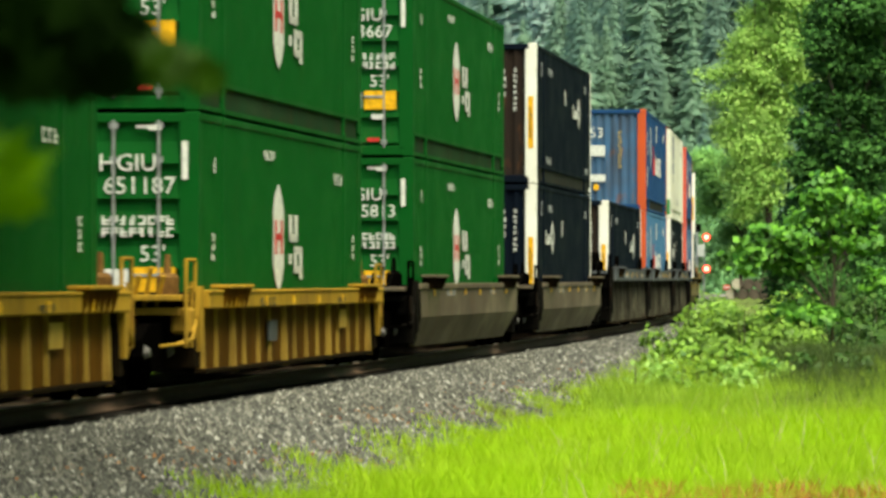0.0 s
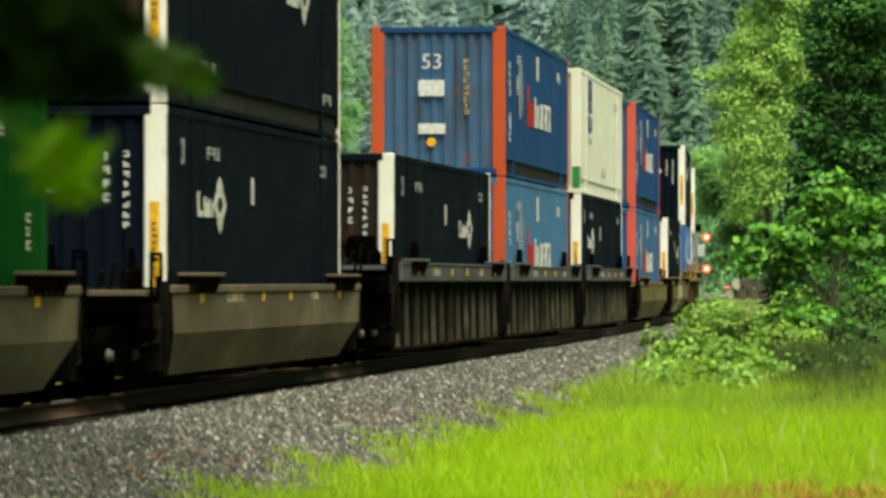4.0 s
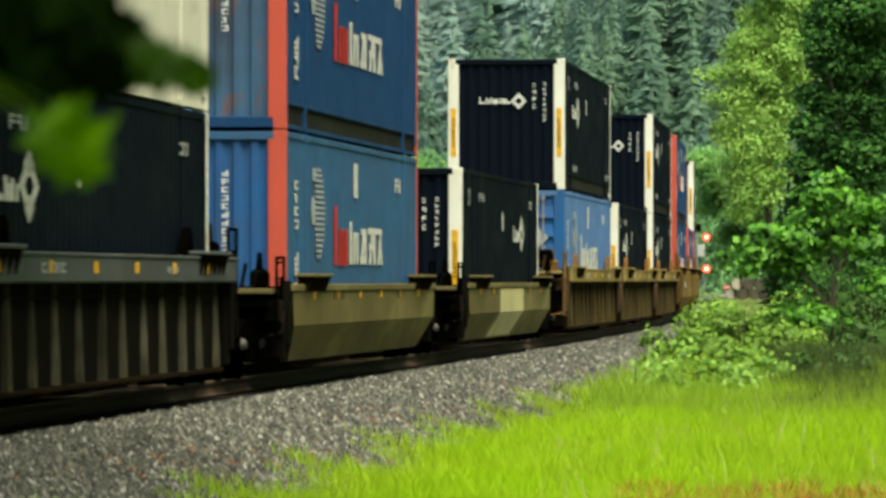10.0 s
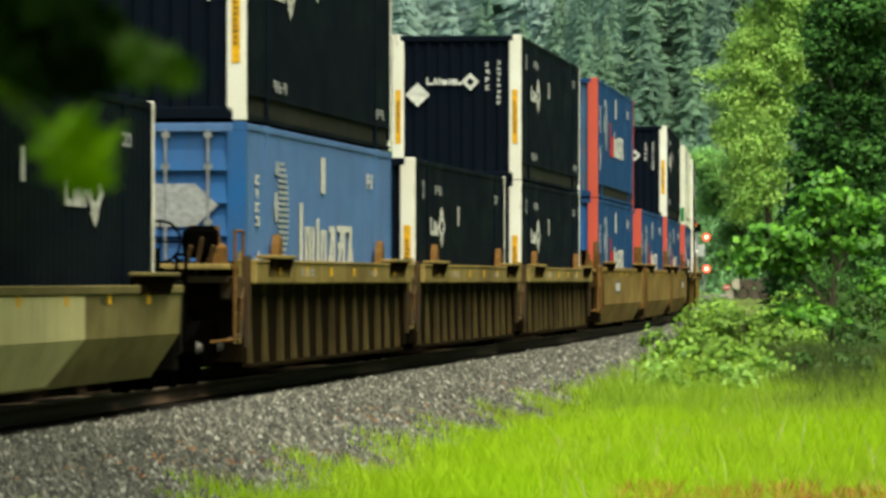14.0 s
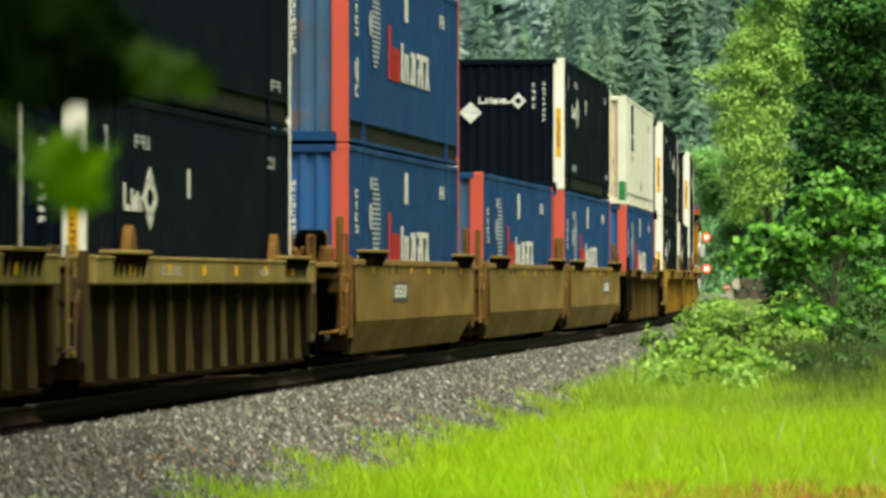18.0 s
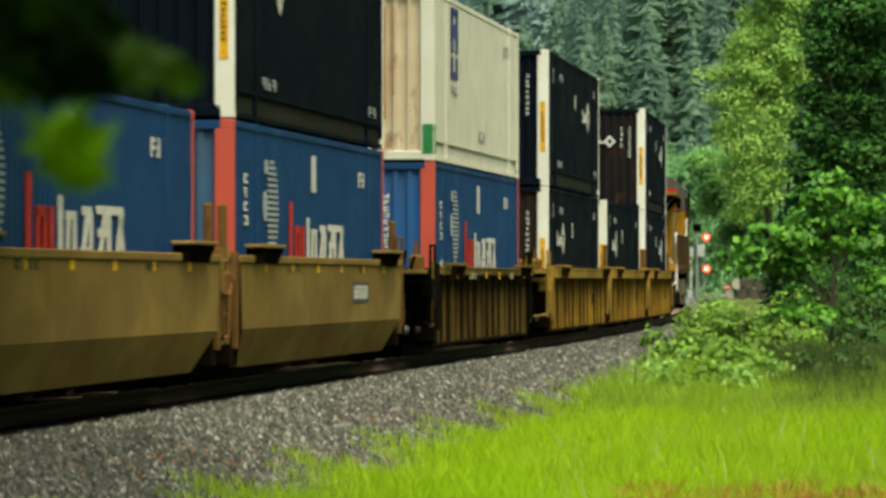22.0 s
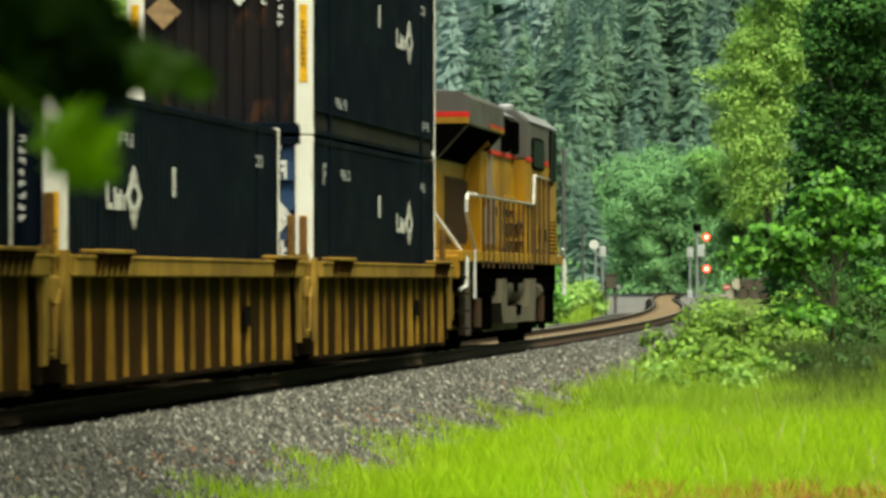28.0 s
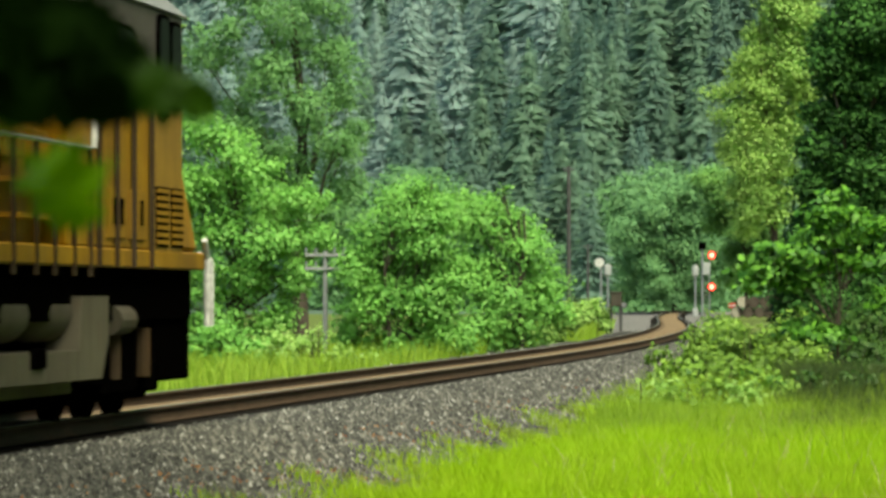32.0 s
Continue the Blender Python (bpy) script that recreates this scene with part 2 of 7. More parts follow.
ALDER = leafy("alder_leaves", (0.11, 0.32, 0.06), (0.26, 0.54, 0.12), 0.35, 0.5, 0.4, (0.2, 0.46, 0.08))
ALDER_LIGHT = leafy("pale_alder_leaves", (0.22, 0.43, 0.09), (0.39, 0.58, 0.17), 0.4, 0.5, 0.3, (0.32, 0.5, 0.1))
# Wide range: near-black leaves hold the crown's shade, bright ones its highlights.
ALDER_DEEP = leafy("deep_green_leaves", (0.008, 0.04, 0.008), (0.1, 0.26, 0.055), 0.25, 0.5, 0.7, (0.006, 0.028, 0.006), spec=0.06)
COTTON = leafy("grey_green_leaves", (0.145, 0.319, 0.116), (0.246, 0.478, 0.16), 0.45, 0.5, 0.3)
# Far greens are paled and blued here: distance haze is in the colour.
BANK = leafy("haze_tinted_broadleaf", (0.105, 0.25, 0.1), (0.19, 0.38, 0.14), 0.3, 0.6, 0.12, (0.085, 0.2, 0.095))
FIR = leafy("haze_tinted_fir_needles", (0.221, 0.361, 0.284), (0.27, 0.424, 0.313), 0.6, 0.8, 0.13, (0.204, 0.336, 0.277), spec=0.03)
FIR_PALE = leafy("haze_paled_fir_needles", (0.228, 0.376, 0.27), (0.296, 0.456, 0.324), 0.6, 0.8, 0.13, None, spec=0.03)
FIR_DEEP = leafy("haze_tinted_deep_fir_needles", (0.167, 0.297, 0.25), (0.205, 0.342, 0.283), 0.6, 0.8, 0.13, None, spec=0.03)
FIR_FAR_DEEP = leafy("haze_paled_distant_deep_fir_needles", (0.348, 0.501, 0.463), (0.4, 0.55, 0.504), 0.6, 0.8, 0.1, None, spec=0.03)
FIR_FAR = leafy("haze_paled_distant_fir_needles", (0.4, 0.556, 0.516), (0.452, 0.613, 0.552), 0.6, 0.8, 0.1, (0.374, 0.525, 0.504), spec=0.03)
# Near black because the shade over these firs is put into the needles.
FIR_DARK = leafy("shade_dark_fir_needles", (0.01, 0.03, 0.015), (0.022, 0.05, 0.024), 0.1, 0.8, 0.3, None, spec=0.02)
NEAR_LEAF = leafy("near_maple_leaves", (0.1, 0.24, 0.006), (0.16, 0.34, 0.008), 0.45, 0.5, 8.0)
# Half-dark and near-black copies of NEAR_LEAF: the twig's shade is in the colour.
TIP_LEAF = leafy("half_shaded_maple_leaves", (0.01, 0.034, 0.002), (0.045, 0.12, 0.004), 0.4, 0.6, 8.0)
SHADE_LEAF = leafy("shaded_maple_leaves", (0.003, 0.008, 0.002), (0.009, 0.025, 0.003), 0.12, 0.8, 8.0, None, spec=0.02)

# Forest floor is lightened too, so gaps keep the haze's low contrast.
FOREST_FLOOR = earthy("forest_floor", (0.05, 0.09, 0.06), (0.08, 0.13, 0.09), 0.1, 1.0)

# Olive darkened to stand for the shade under the sapling.
OLIVE_WEED = leafy("shade_dark_olive_weeds", (0.035, 0.075, 0.014), (0.12, 0.15, 0.05), 0.3)
ALDER_MID = leafy("mid_green_leaves", (0.12, 0.3, 0.07), (0.26, 0.48, 0.12), 0.3, 0.5, 0.4, (0.04, 0.13, 0.03))
DEAD_LEAF = leafy("dead_leaves", (0.2, 0.06, 0.02), (0.34, 0.17, 0.05), 0.2)

# ================= shapes =================
def box(bm, x0, x1, y0, y1, z0, z1, top=None, bevel=0.0):
    """A box; top = (x0, x1, y0, y1) of its upper face where that differs."""
    a = top or (x0, x1, y0, y1)
    v = [bm.verts.new(c) for c in ((x0, y0, z0), (x1, y0, z0), (x1, y1, z0), (x0, y1, z0), (a[0], a[2], z1), (a[1], a[2], z1), (a[1], a[3], z1), (a[0], a[3], z1))]
    for f in ((0, 3, 2, 1), (4, 5, 6, 7), (0, 1, 5, 4), (1, 2, 6, 5), (2, 3, 7, 6), (3, 0, 4, 7)):
        bm.faces.new([v[i] for i in f])
    if bevel:
        edges = list({e for q in v for e in q.link_edges})
        bmesh.ops.bevel(bm, geom=edges, offset=bevel, segments=1, affect="EDGES")
    return bm


def rod(bm, a, b, r0, r1=None, n=8, caps=True):
    """A round bar or tapered limb from a to b."""
    a, b = Vector(a), Vector(b)
    r1 = r0 if r1 is None else r1
    q = (b - a).to_track_quat("Z", "Y")
    rings = []
    for c, r in ((a, r0), (b, r1)):
        rings.append([bm.verts.new(c + q @ Vector((r * math.cos(6.2832 * i / n), r * math.sin(6.2832 * i / n), 0))) for i in range(n)])
    for i in range(n):
        bm.faces.new((rings[0][i], rings[0][(i + 1) % n], rings[1][(i + 1) % n], rings[1][i]))
    if caps:
        bm.faces.new(rings[0][::-1])
        bm.faces.new(rings[1])
    return bm


def tube(bm, pts, r, n=6):
    for a, b in zip(pts, pts[1:]):
        rod(bm, a, b, r, r, n)
    return bm


def prism(bm, profile, y0, y1, x_of=None):
    """A closed profile of (x, z) pushed along y."""
    a = [bm.verts.new((x, y0, z)) for x, z in profile]
    b = [bm.verts.new((x, y1, z)) for x, z in profile]
    n = len(profile)
    for i in range(n):
        bm.faces.new((a[i], a[(i + 1) % n], b[(i + 1) % n], b[i]))
    bm.faces.new(a[::-1])
    bm.faces.new(b)
    return bm


def side_prism(bm, profile, x0, x1):
    """A closed profile of (y, z) pushed along x."""
    a = [bm.verts.new((x0, y, z)) for y, z in profile]
    b = [bm.verts.new((x1, y, z)) for y, z in profile]
    n = len(profile)
    for i in range(n):
        bm.faces.new((a[i], a[(i + 1) % n], b[(i + 1) % n], b[i]))
    bm.faces.new(a[::-1])
    bm.faces.new(b)
    return bm


def finish(bm, mat):
    bmesh.ops.recalc_face_normals(bm, faces=bm.faces)
    me = bpy.data.meshes.new("mesh")
    bm.to_mesh(me)
    bm.free()
    me.materials.append(mat)
    return me


PRINT = {"small_print", "side_mark", "door_print", "side_lettering", "end_mark", "end_code", "strip_print", "board_print", "sill_print", "rust_streak", "emblem_mark", "side_emblem", "container_number", "owner_code", "green_patch", "bracket_gusset"}


def part(name, bm, mat, parent, label=""):
    ob = new(name, finish(bm, mat))
    ob.parent = parent
    if label:
        ob["label"] = label
    if name in PRINT:
        ob["kind"] = "stuff"
    return ob


def thing(name, label, category, group="", kind="", m=None):
    ob = new(name)
    ob.empty_display_size = 0.3
    if m is not None:
        ob.matrix_basis = m
    return tagged(ob, label, category, group, kind)


def BM():
    return bmesh.new()


def raw_mesh(name, verts, faces, mat, nside, soft=None):
    """A mesh of many alike faces from arrays."""
    me = bpy.data.meshes.new(name)
    verts = np.asarray(verts, np.float32)
    faces = np.asarray(faces, np.int32)
    me.vertices.add(len(verts))
    me.vertices.foreach_set("co", verts.ravel())
    me.loops.add(faces.size)
    me.loops.foreach_set("vertex_index", faces.ravel())
    me.polygons.add(len(faces))
    me.polygons.foreach_set("loop_start", np.arange(0, faces.size, nside, dtype=np.int32))
    me.update(calc_edges=True)
    if soft is not None:
        me.normals_split_custom_set_from_vertices(np.asarray(soft, np.float32).tolist())
    me.materials.append(mat)
    return me


def letters(text, size, mat, parent, m, name="lettering", label=""):
    """Flat lettering in the built-in font, as a mesh part."""
    cu = bpy.data.curves.new("text", "FONT")
    cu.body, cu.size, cu.align_x, cu.extrude, cu.resolution_u = text, size, "CENTER", 0.003, 2
    tmp = bpy.data.objects.new("text", cu)
    me = bpy.data.meshes.new_from_object(tmp)
    bpy.data.objects.remove(tmp)
    me.transform(m)
    me.materials.append(mat)
    ob = new(name, me)
    ob.parent = parent
    ob["kind"] = "stuff"
    if label:
        ob["label"] = label
    return ob


# ================= the line of the track =================
KNOTS = [0.000278, 0.0000673, -0.0001692, -0.0004445, -0.0004642, -0.000442, -0.0003229, -0.0002284, -0.0001363, -0.0000231, 0.00011]
S_GRID = np.arange(-640.0, 700.01, 0.5)
CURV = np.interp(S_GRID, np.arange(0, 301, 30.0), KNOTS)
CURV = np.where(S_GRID < -40, 0.0, CURV)
CURV = np.where(S_GRID > 455, -0.004, CURV)
HEAD = np.concatenate([[0], np.cumsum((CURV[1:] + CURV[:-1]) * 0.25)])
I0 = int(np.argmin(abs(S_GRID)))
HEAD = HEAD - HEAD[I0] + 0.098252
MID = (HEAD[1:] + HEAD[:-1]) / 2
TX = np.concatenate([[0], np.cumsum(np.sin(MID) * 0.5)])
TY = np.concatenate([[0], np.cumsum(np.cos(MID) * 0.5)])
TX, TY = TX - TX[I0] - 6.3882, TY - TY[I0] + 40.0


def on_track(s, lat=0.0):
    x, y, a = np.interp(s, S_GRID, TX), np.interp(s, S_GRID, TY), np.interp(s, S_GRID, HEAD)
    return x + lat * np.cos(a), y - lat * np.sin(a)


def lateral(x, y):
    """How far to the camera's side of the track a place lies, by its distance ahead."""
    a = np.interp(y, TY[:2300], HEAD[:2300])
    return (x - np.interp(y, TY[:2300], TX[:2300])) * np.cos(a)


def train_pose(s, length, inset=2.0):
    """The pose of a vehicle whose near end stands at s: its own y runs along the track away from the camera."""
    ax, ay = on_track(s + inset)
    bx, by = on_track(s + length - inset)
    a = math.atan2(bx - ax, by - ay)
    cx, cy = (ax + bx) / 2, (ay + by) / 2
    return Matrix.Translation((cx - math.sin(a) * length / 2, cy - math.cos(a) * length / 2, 0)) @ Matrix.Rotation(-a, 4, "Z")


def travel(t):
    return 12.7618 * t + 0.01429 * (t - 16) ** 2


MOVING = []          # (thing, s of its near end at the start, length, its own offset)


def rides(ob, s0, length, offset=(0, 0, 0)):
    MOVING.append((ob, s0, length, offset))
    ob.matrix_basis = train_pose(s0 - travel(0), length) @ Matrix.Translation(offset)
    return ob


def motions():
    for ob, s0, length, offset in MOVING:
        walk(ob, [(t, train_pose(s0 - travel(t), length) @ Matrix.Translation(offset)) for t in range(33)])
    for ob, rows in SWAYING:
        walk(ob, rows)


# ================= ground =================
PROFILE_D = np.array([-400, -60, -14, -6, -4.0, -2.3, -1.7, 1.7, 2.3, 4.1, 5.0, 9, 14, 40, 400.0])
PROFILE_Z = np.array([-0.6, -0.6, -0.55, -0.6, -0.65, -0.22, -0.2, -0.2, -0.24, -0.9, -0.97, -0.95, -0.85, -0.8, -0.8])


def ground_height(x, y):
    z = np.interp(lateral(x, y), PROFILE_D, PROFILE_Z)
    far = np.clip((y - 300) / 150, 0, 1)
    z = z * (1 - far) + far * np.where(np.abs(lateral(x, y)) < 1.7, -0.2, -0.25)
    flank = np.clip((y - 655) / 40, 0, 1) * np.maximum(0, x + 1) * (1 + np.maximum(0, y - 660) * 0.001)
    return z + flank + np.maximum(0, y - 780) * 0.42 + np.maximum(0, -y - 300) * 0.1


def make_ground():
    ys = np.unique(np.concatenate([np.arange(-900, -100, 100), np.arange(-100, 30, 10), np.arange(30, 160, 1.0), np.arange(160, 590, 6), np.arange(590, 1100, 15), np.arange(1100, 2500, 200.0)]))
    lats = np.unique(np.concatenate([-np.geomspace(14, 1500, 22), np.arange(14, 80, 6.0), np.geomspace(80, 1500, 12), np.arange(-14, -6, 1.0), np.arange(-6, 6.01, 0.3), np.arange(6, 14, 0.5)]))
    tx = np.interp(ys, TY[:2300], TX[:2300])
    gx = tx[:, None] + lats[None, :]
    gy = np.repeat(ys[:, None], len(lats), 1)
    gz = ground_height(gx, gy)
    rng = np.random.default_rng(4)
    wob = rng.normal(0, 0.03, gz.shape) * (np.abs(lats)[None, :] > 5.0)
    v = np.stack([gx, gy, gz + wob], -1).reshape(-1, 3)
    n, m = gx.shape
    i = np.arange(n * m).reshape(n, m)
    f = np.stack([i[:-1, :-1], i[:-1, 1:], i[1:, 1:], i[1:, :-1]], -1).reshape(-1, 4)
    me = raw_mesh("ground", v, f, SOIL, 4)
    for extra in (BALLAST, FOREST_FLOOR, SHADED_BED, PALE_GRAVEL):
        me.materials.append(extra)
    d = np.abs((lats[:-1] + lats[1:]) / 2)
    kind = np.where(d < 4.2, 1, 0)
    kinds = np.repeat(kind[None, :], n - 1, 0)
    left_edge = (lats[:-1] < 0) & (d > 3.2)
    kinds[:, left_edge] = 0
    # the strip below the train takes the shade-dark bed colour
    kinds[:, d < 1.25] = 3
    kinds[np.ix_((ys[:-1] > 230) & (ys[:-1] < 480), (lats[:-1] > -7.0) & (lats[:-1] < 3.5) & (d > 1.25))] = 4
    kinds[ys[:-1] > 480] = 2
    me.polygons.foreach_set("material_index", kinds.ravel().astype(np.int32))
    ob = new("ground", me)
    return tagged(ob, "flat meadow ground with a gravel railway bed across it", "ground", kind="structure")


make_ground()


# ================= track =================
def sweep(profile, s0, s1, step, lat):
    """A profile of (x, z) swept along the track."""
    ss = np.arange(s0, s1 + 0.01, step)
    n = len(profile)
    v = []
    for px, pz in profile:
        x, y = on_track(ss, lat + px)
        v.append(np.stack([x, y, np.full_like(x, pz)], -1))
    v = np.stack(v, 1).reshape(-1, 3)
    i = np.arange(len(ss) * n).reshape(len(ss), n)
    j = np.roll(i, -1, 1)
    f = np.stack([i[:-1], j[:-1], j[1:], i[1:]], -1).reshape(-1, 4)
    return v, f


RAIL_STEEL = earthy("brown_rail_steel", (0.042, 0.025, 0.015), (0.07, 0.042, 0.025), 2.0, 30.0, 0.7, 0.2)
RAIL_TOP = plain("polished_rail_head", (0.5, 0.47, 0.42), 0.3, 0.9)
TIE_WOOD = earthy("creosoted_tie_wood", (0.022, 0.017, 0.013), (0.04, 0.03, 0.023), 4.0, 30.0)


def make_track():
    track = thing("railway_track", "single railway track with rusty rails on ballast", "railway track", kind="structure")
    prof = [(-0.07, -0.19), (0.07, -0.19), (0.07, -0.17), (0.012, -0.15), (0.012, -0.05), (0.036, -0.04), (0.036, -0.003), (-0.036, -0.003), (-0.036, -0.04), (-0.012, -0.05), (-0.012, -0.15), (-0.07, -0.17)]
    head = [(-0.034, -0.004), (0.034, -0.004), (0.03, 0.0), (-0.03, 0.0)]
    for lat in (-0.75, 0.75):
        v, f = sweep(prof, -200, 640, 2.0, lat)
        rail = new("rail", raw_mesh("rail", v, f, RAIL_STEEL, 4))
        rail.parent = track
        v, f = sweep(head, -200, 640, 2.0, lat)
        top = new("rail_head", raw_mesh("rail_head", v, f, RAIL_TOP, 4))
        top.parent = rail
        top["label"] = "polished running surface"
    dusty = [(-0.62, -0.2), (0.62, -0.2), (0.62, -0.13), (0.3, -0.11), (-0.3, -0.11), (-0.62, -0.13)]
    v, f = sweep(dusty, -30, 470, 3.0, 0)
    fill = new("sand_fill", raw_mesh("sand", v, f, DUST, 4))
    fill.parent = track
    fill["label"] = "rusty sand between the rails"
    bm = BM()
    box(bm, -1.3, 1.3, -0.11, 0.11, -0.38, -0.213, bevel=0.012)
    tie_mesh = finish(bm, TIE_WOOD)
    s, rng = 14.0, random.Random(3)
    for _ in range(260):
        x, y = on_track(s)
        tie = new("tie", tie_mesh)
        tie.parent = track
        tie.matrix_basis = Matrix.Translation((x, y, rng.uniform(-0.01, 0.008))) @ Matrix.Rotation(-np.interp(s, S_GRID, HEAD) + rng.uniform(-0.02, 0.02), 4, "Z")
        s += 0.52
    return track


make_track()


def make_stones():
    """Crushed stones over the shoulder of the bed that the camera sees."""
    rng = np.random.default_rng(11)
    n = 135000
    s = -6 + (rng.random(n) ** 2.0) * 140
    lat = np.where(rng.random(n) < 0.94, rng.uniform(1.42, 4.6, n), rng.uniform(-2.8, -1.4, n))
    x, y = on_track(s, lat)
    z = ground_height(x, y)
    size = rng.uniform(0.014, 0.04, n) * (1 + s / 130)
    base = np.array([(1, 0, -0.2), (-1, 0, -0.2), (0, 1, -0.2), (0, -1, -0.2), (0, 0, 1)], float)
    tri = np.array([(0, 2, 4), (2, 1, 4), (1, 3, 4), (3, 0, 4)])
    q = base[None] * rng.uniform(0.55, 1.25, (n, 5, 1)) * size[:, None, None]
    q = q + rng.normal(0, 0.2, q.shape) * size[:, None, None]
    a = rng.uniform(0, 6.28, n)
    ca, sa = np.cos(a)[:, None], np.sin(a)[:, None]
    q = np.stack([q[..., 0] * ca - q[..., 1] * sa, q[..., 0] * sa + q[..., 1] * ca, q[..., 2]], -1)
    q += np.stack([x, y, z + size * 0.25], -1)[:, None, :]
    f = tri[None] + (np.arange(n) * 5)[:, None, None]
    ob = new("ballast_stones", raw_mesh("stones", q.reshape(-1, 3), f.reshape(-1, 3), STONE, 3))
    return tagged(ob, "grey crushed stone on the railway shoulder", "gravel", kind="stuff")


make_stones()


# ================= containers =================
LEN, WID, HGT = 16.15, 2.59, 2.9


def corrugated(bm, a, b, z0, z1, pitch, depth, out):
    """A wall from a to b (x, y) with upright folds that go back from its face; out is the outward normal."""
    a, b, out = Vector(a), Vector(b), Vector(out)
    n = max(1, round((b - a).length / pitch))
    d = (b - a) / n
    low, high = [], []
    for i in range(n):
        for f, k in ((0.0, 0), (0.32, 0), (0.5, 1), (0.82, 1)):
            q = a + d * (i + f) - out * depth * k
            low.append(bm.verts.new((q.x, q.y, z0)))
            high.append(bm.verts.new((q.x, q.y, z1)))
    low.append(bm.verts.new((b.x, b.y, z0)))
    high.append(bm.verts.new((b.x, b.y, z1)))
    for i in range(len(low) - 1):
        bm.faces.new((low[i], low[i + 1], high[i + 1], high[i]))
    return bm


def glyph(put, u0, u1, v0, v1, rng):
    """One unreadable character as three thin bars; put(u0, u1, v0, v1) draws a bar."""
    w, h = u1 - u0, v1 - v0
    stem = rng.choice((0.0, 0.0, 0.33, 0.66))
    put(u0 + w * stem, u0 + w * (stem + 0.34), v0, v1)
    for v in rng.sample((0.0, 0.38, 0.76), 2):
        put(u0 if stem else u0 + w * 0.34, u0 + w * stem if stem else u1, v0 + h * v, v0 + h * (v + 0.24))


def bars(bm, x, y0, y1, z0, z1, count, rng, upright=False, fill=0.7):
    """A block of writing too small to read, as bars on the side wall at x."""
    def put(a, b, c, d):
        box(bm, x, x + 0.006, a, b, c, d)
    for i in range(count):
        if upright:
            step = (z1 - z0) / count
            glyph(put, y0, y1, z0 + i * step, z0 + (i + fill) * step, rng)
        else:
            step = (y1 - y0) / count
            glyph(put, y0 + i * step, y0 + (i + fill) * step, z0, z1, rng)


def end_bars(bm, x0, x1, z0, z1, count, rng, upright=False, fill=0.7, y=-0.006):
    def put(a, b, c, d):
        box(bm, a, b, y, y + 0.006, c, d)
    for i in range(count):
        if upright:
            step = (z1 - z0) / count
            glyph(put, x0, x1, z0 + i * step, z0 + (i + fill) * step, rng)
        else:
            step = (x1 - x0) / count
            glyph(put, x0 + i * step, x0 + (i + fill) * step, z0, z1, rng)


def diamond(bm, cx, cz, w, h, y=None, x=None, hole=0.0):
    """A rhombus plate, on the near end (y given) or on the side (x given), with an open middle where hole > 0."""
    def at(u, v, d):
        return (cx + u, y + d, cz + v) if x is None else (x + d, cx + u, cz + v)
    d0, d1 = (-0.006, 0.0) if x is None else (0.0, 0.006)
    outer = [(w / 2, 0), (0, h / 2), (-w / 2, 0), (0, -h / 2)]
    front = d0 if x is None else d1
    o = [bm.verts.new(at(u, v, front)) for u, v in outer]
    back = [bm.verts.new(at(u, v, d0 + d1 - front)) for u, v in outer]
    if hole:
        i = [bm.verts.new(at(u * hole, v * hole, front)) for u, v in outer]
        for k in range(4):
            bm.faces.new((o[k], o[(k + 1) % 4], i[(k + 1) % 4], i[k]))
    else:
        bm.faces.new(o)
    for k in range(4):
        bm.faces.new((o[k], o[(k + 1) % 4], back[(k + 1) % 4], back[k]))


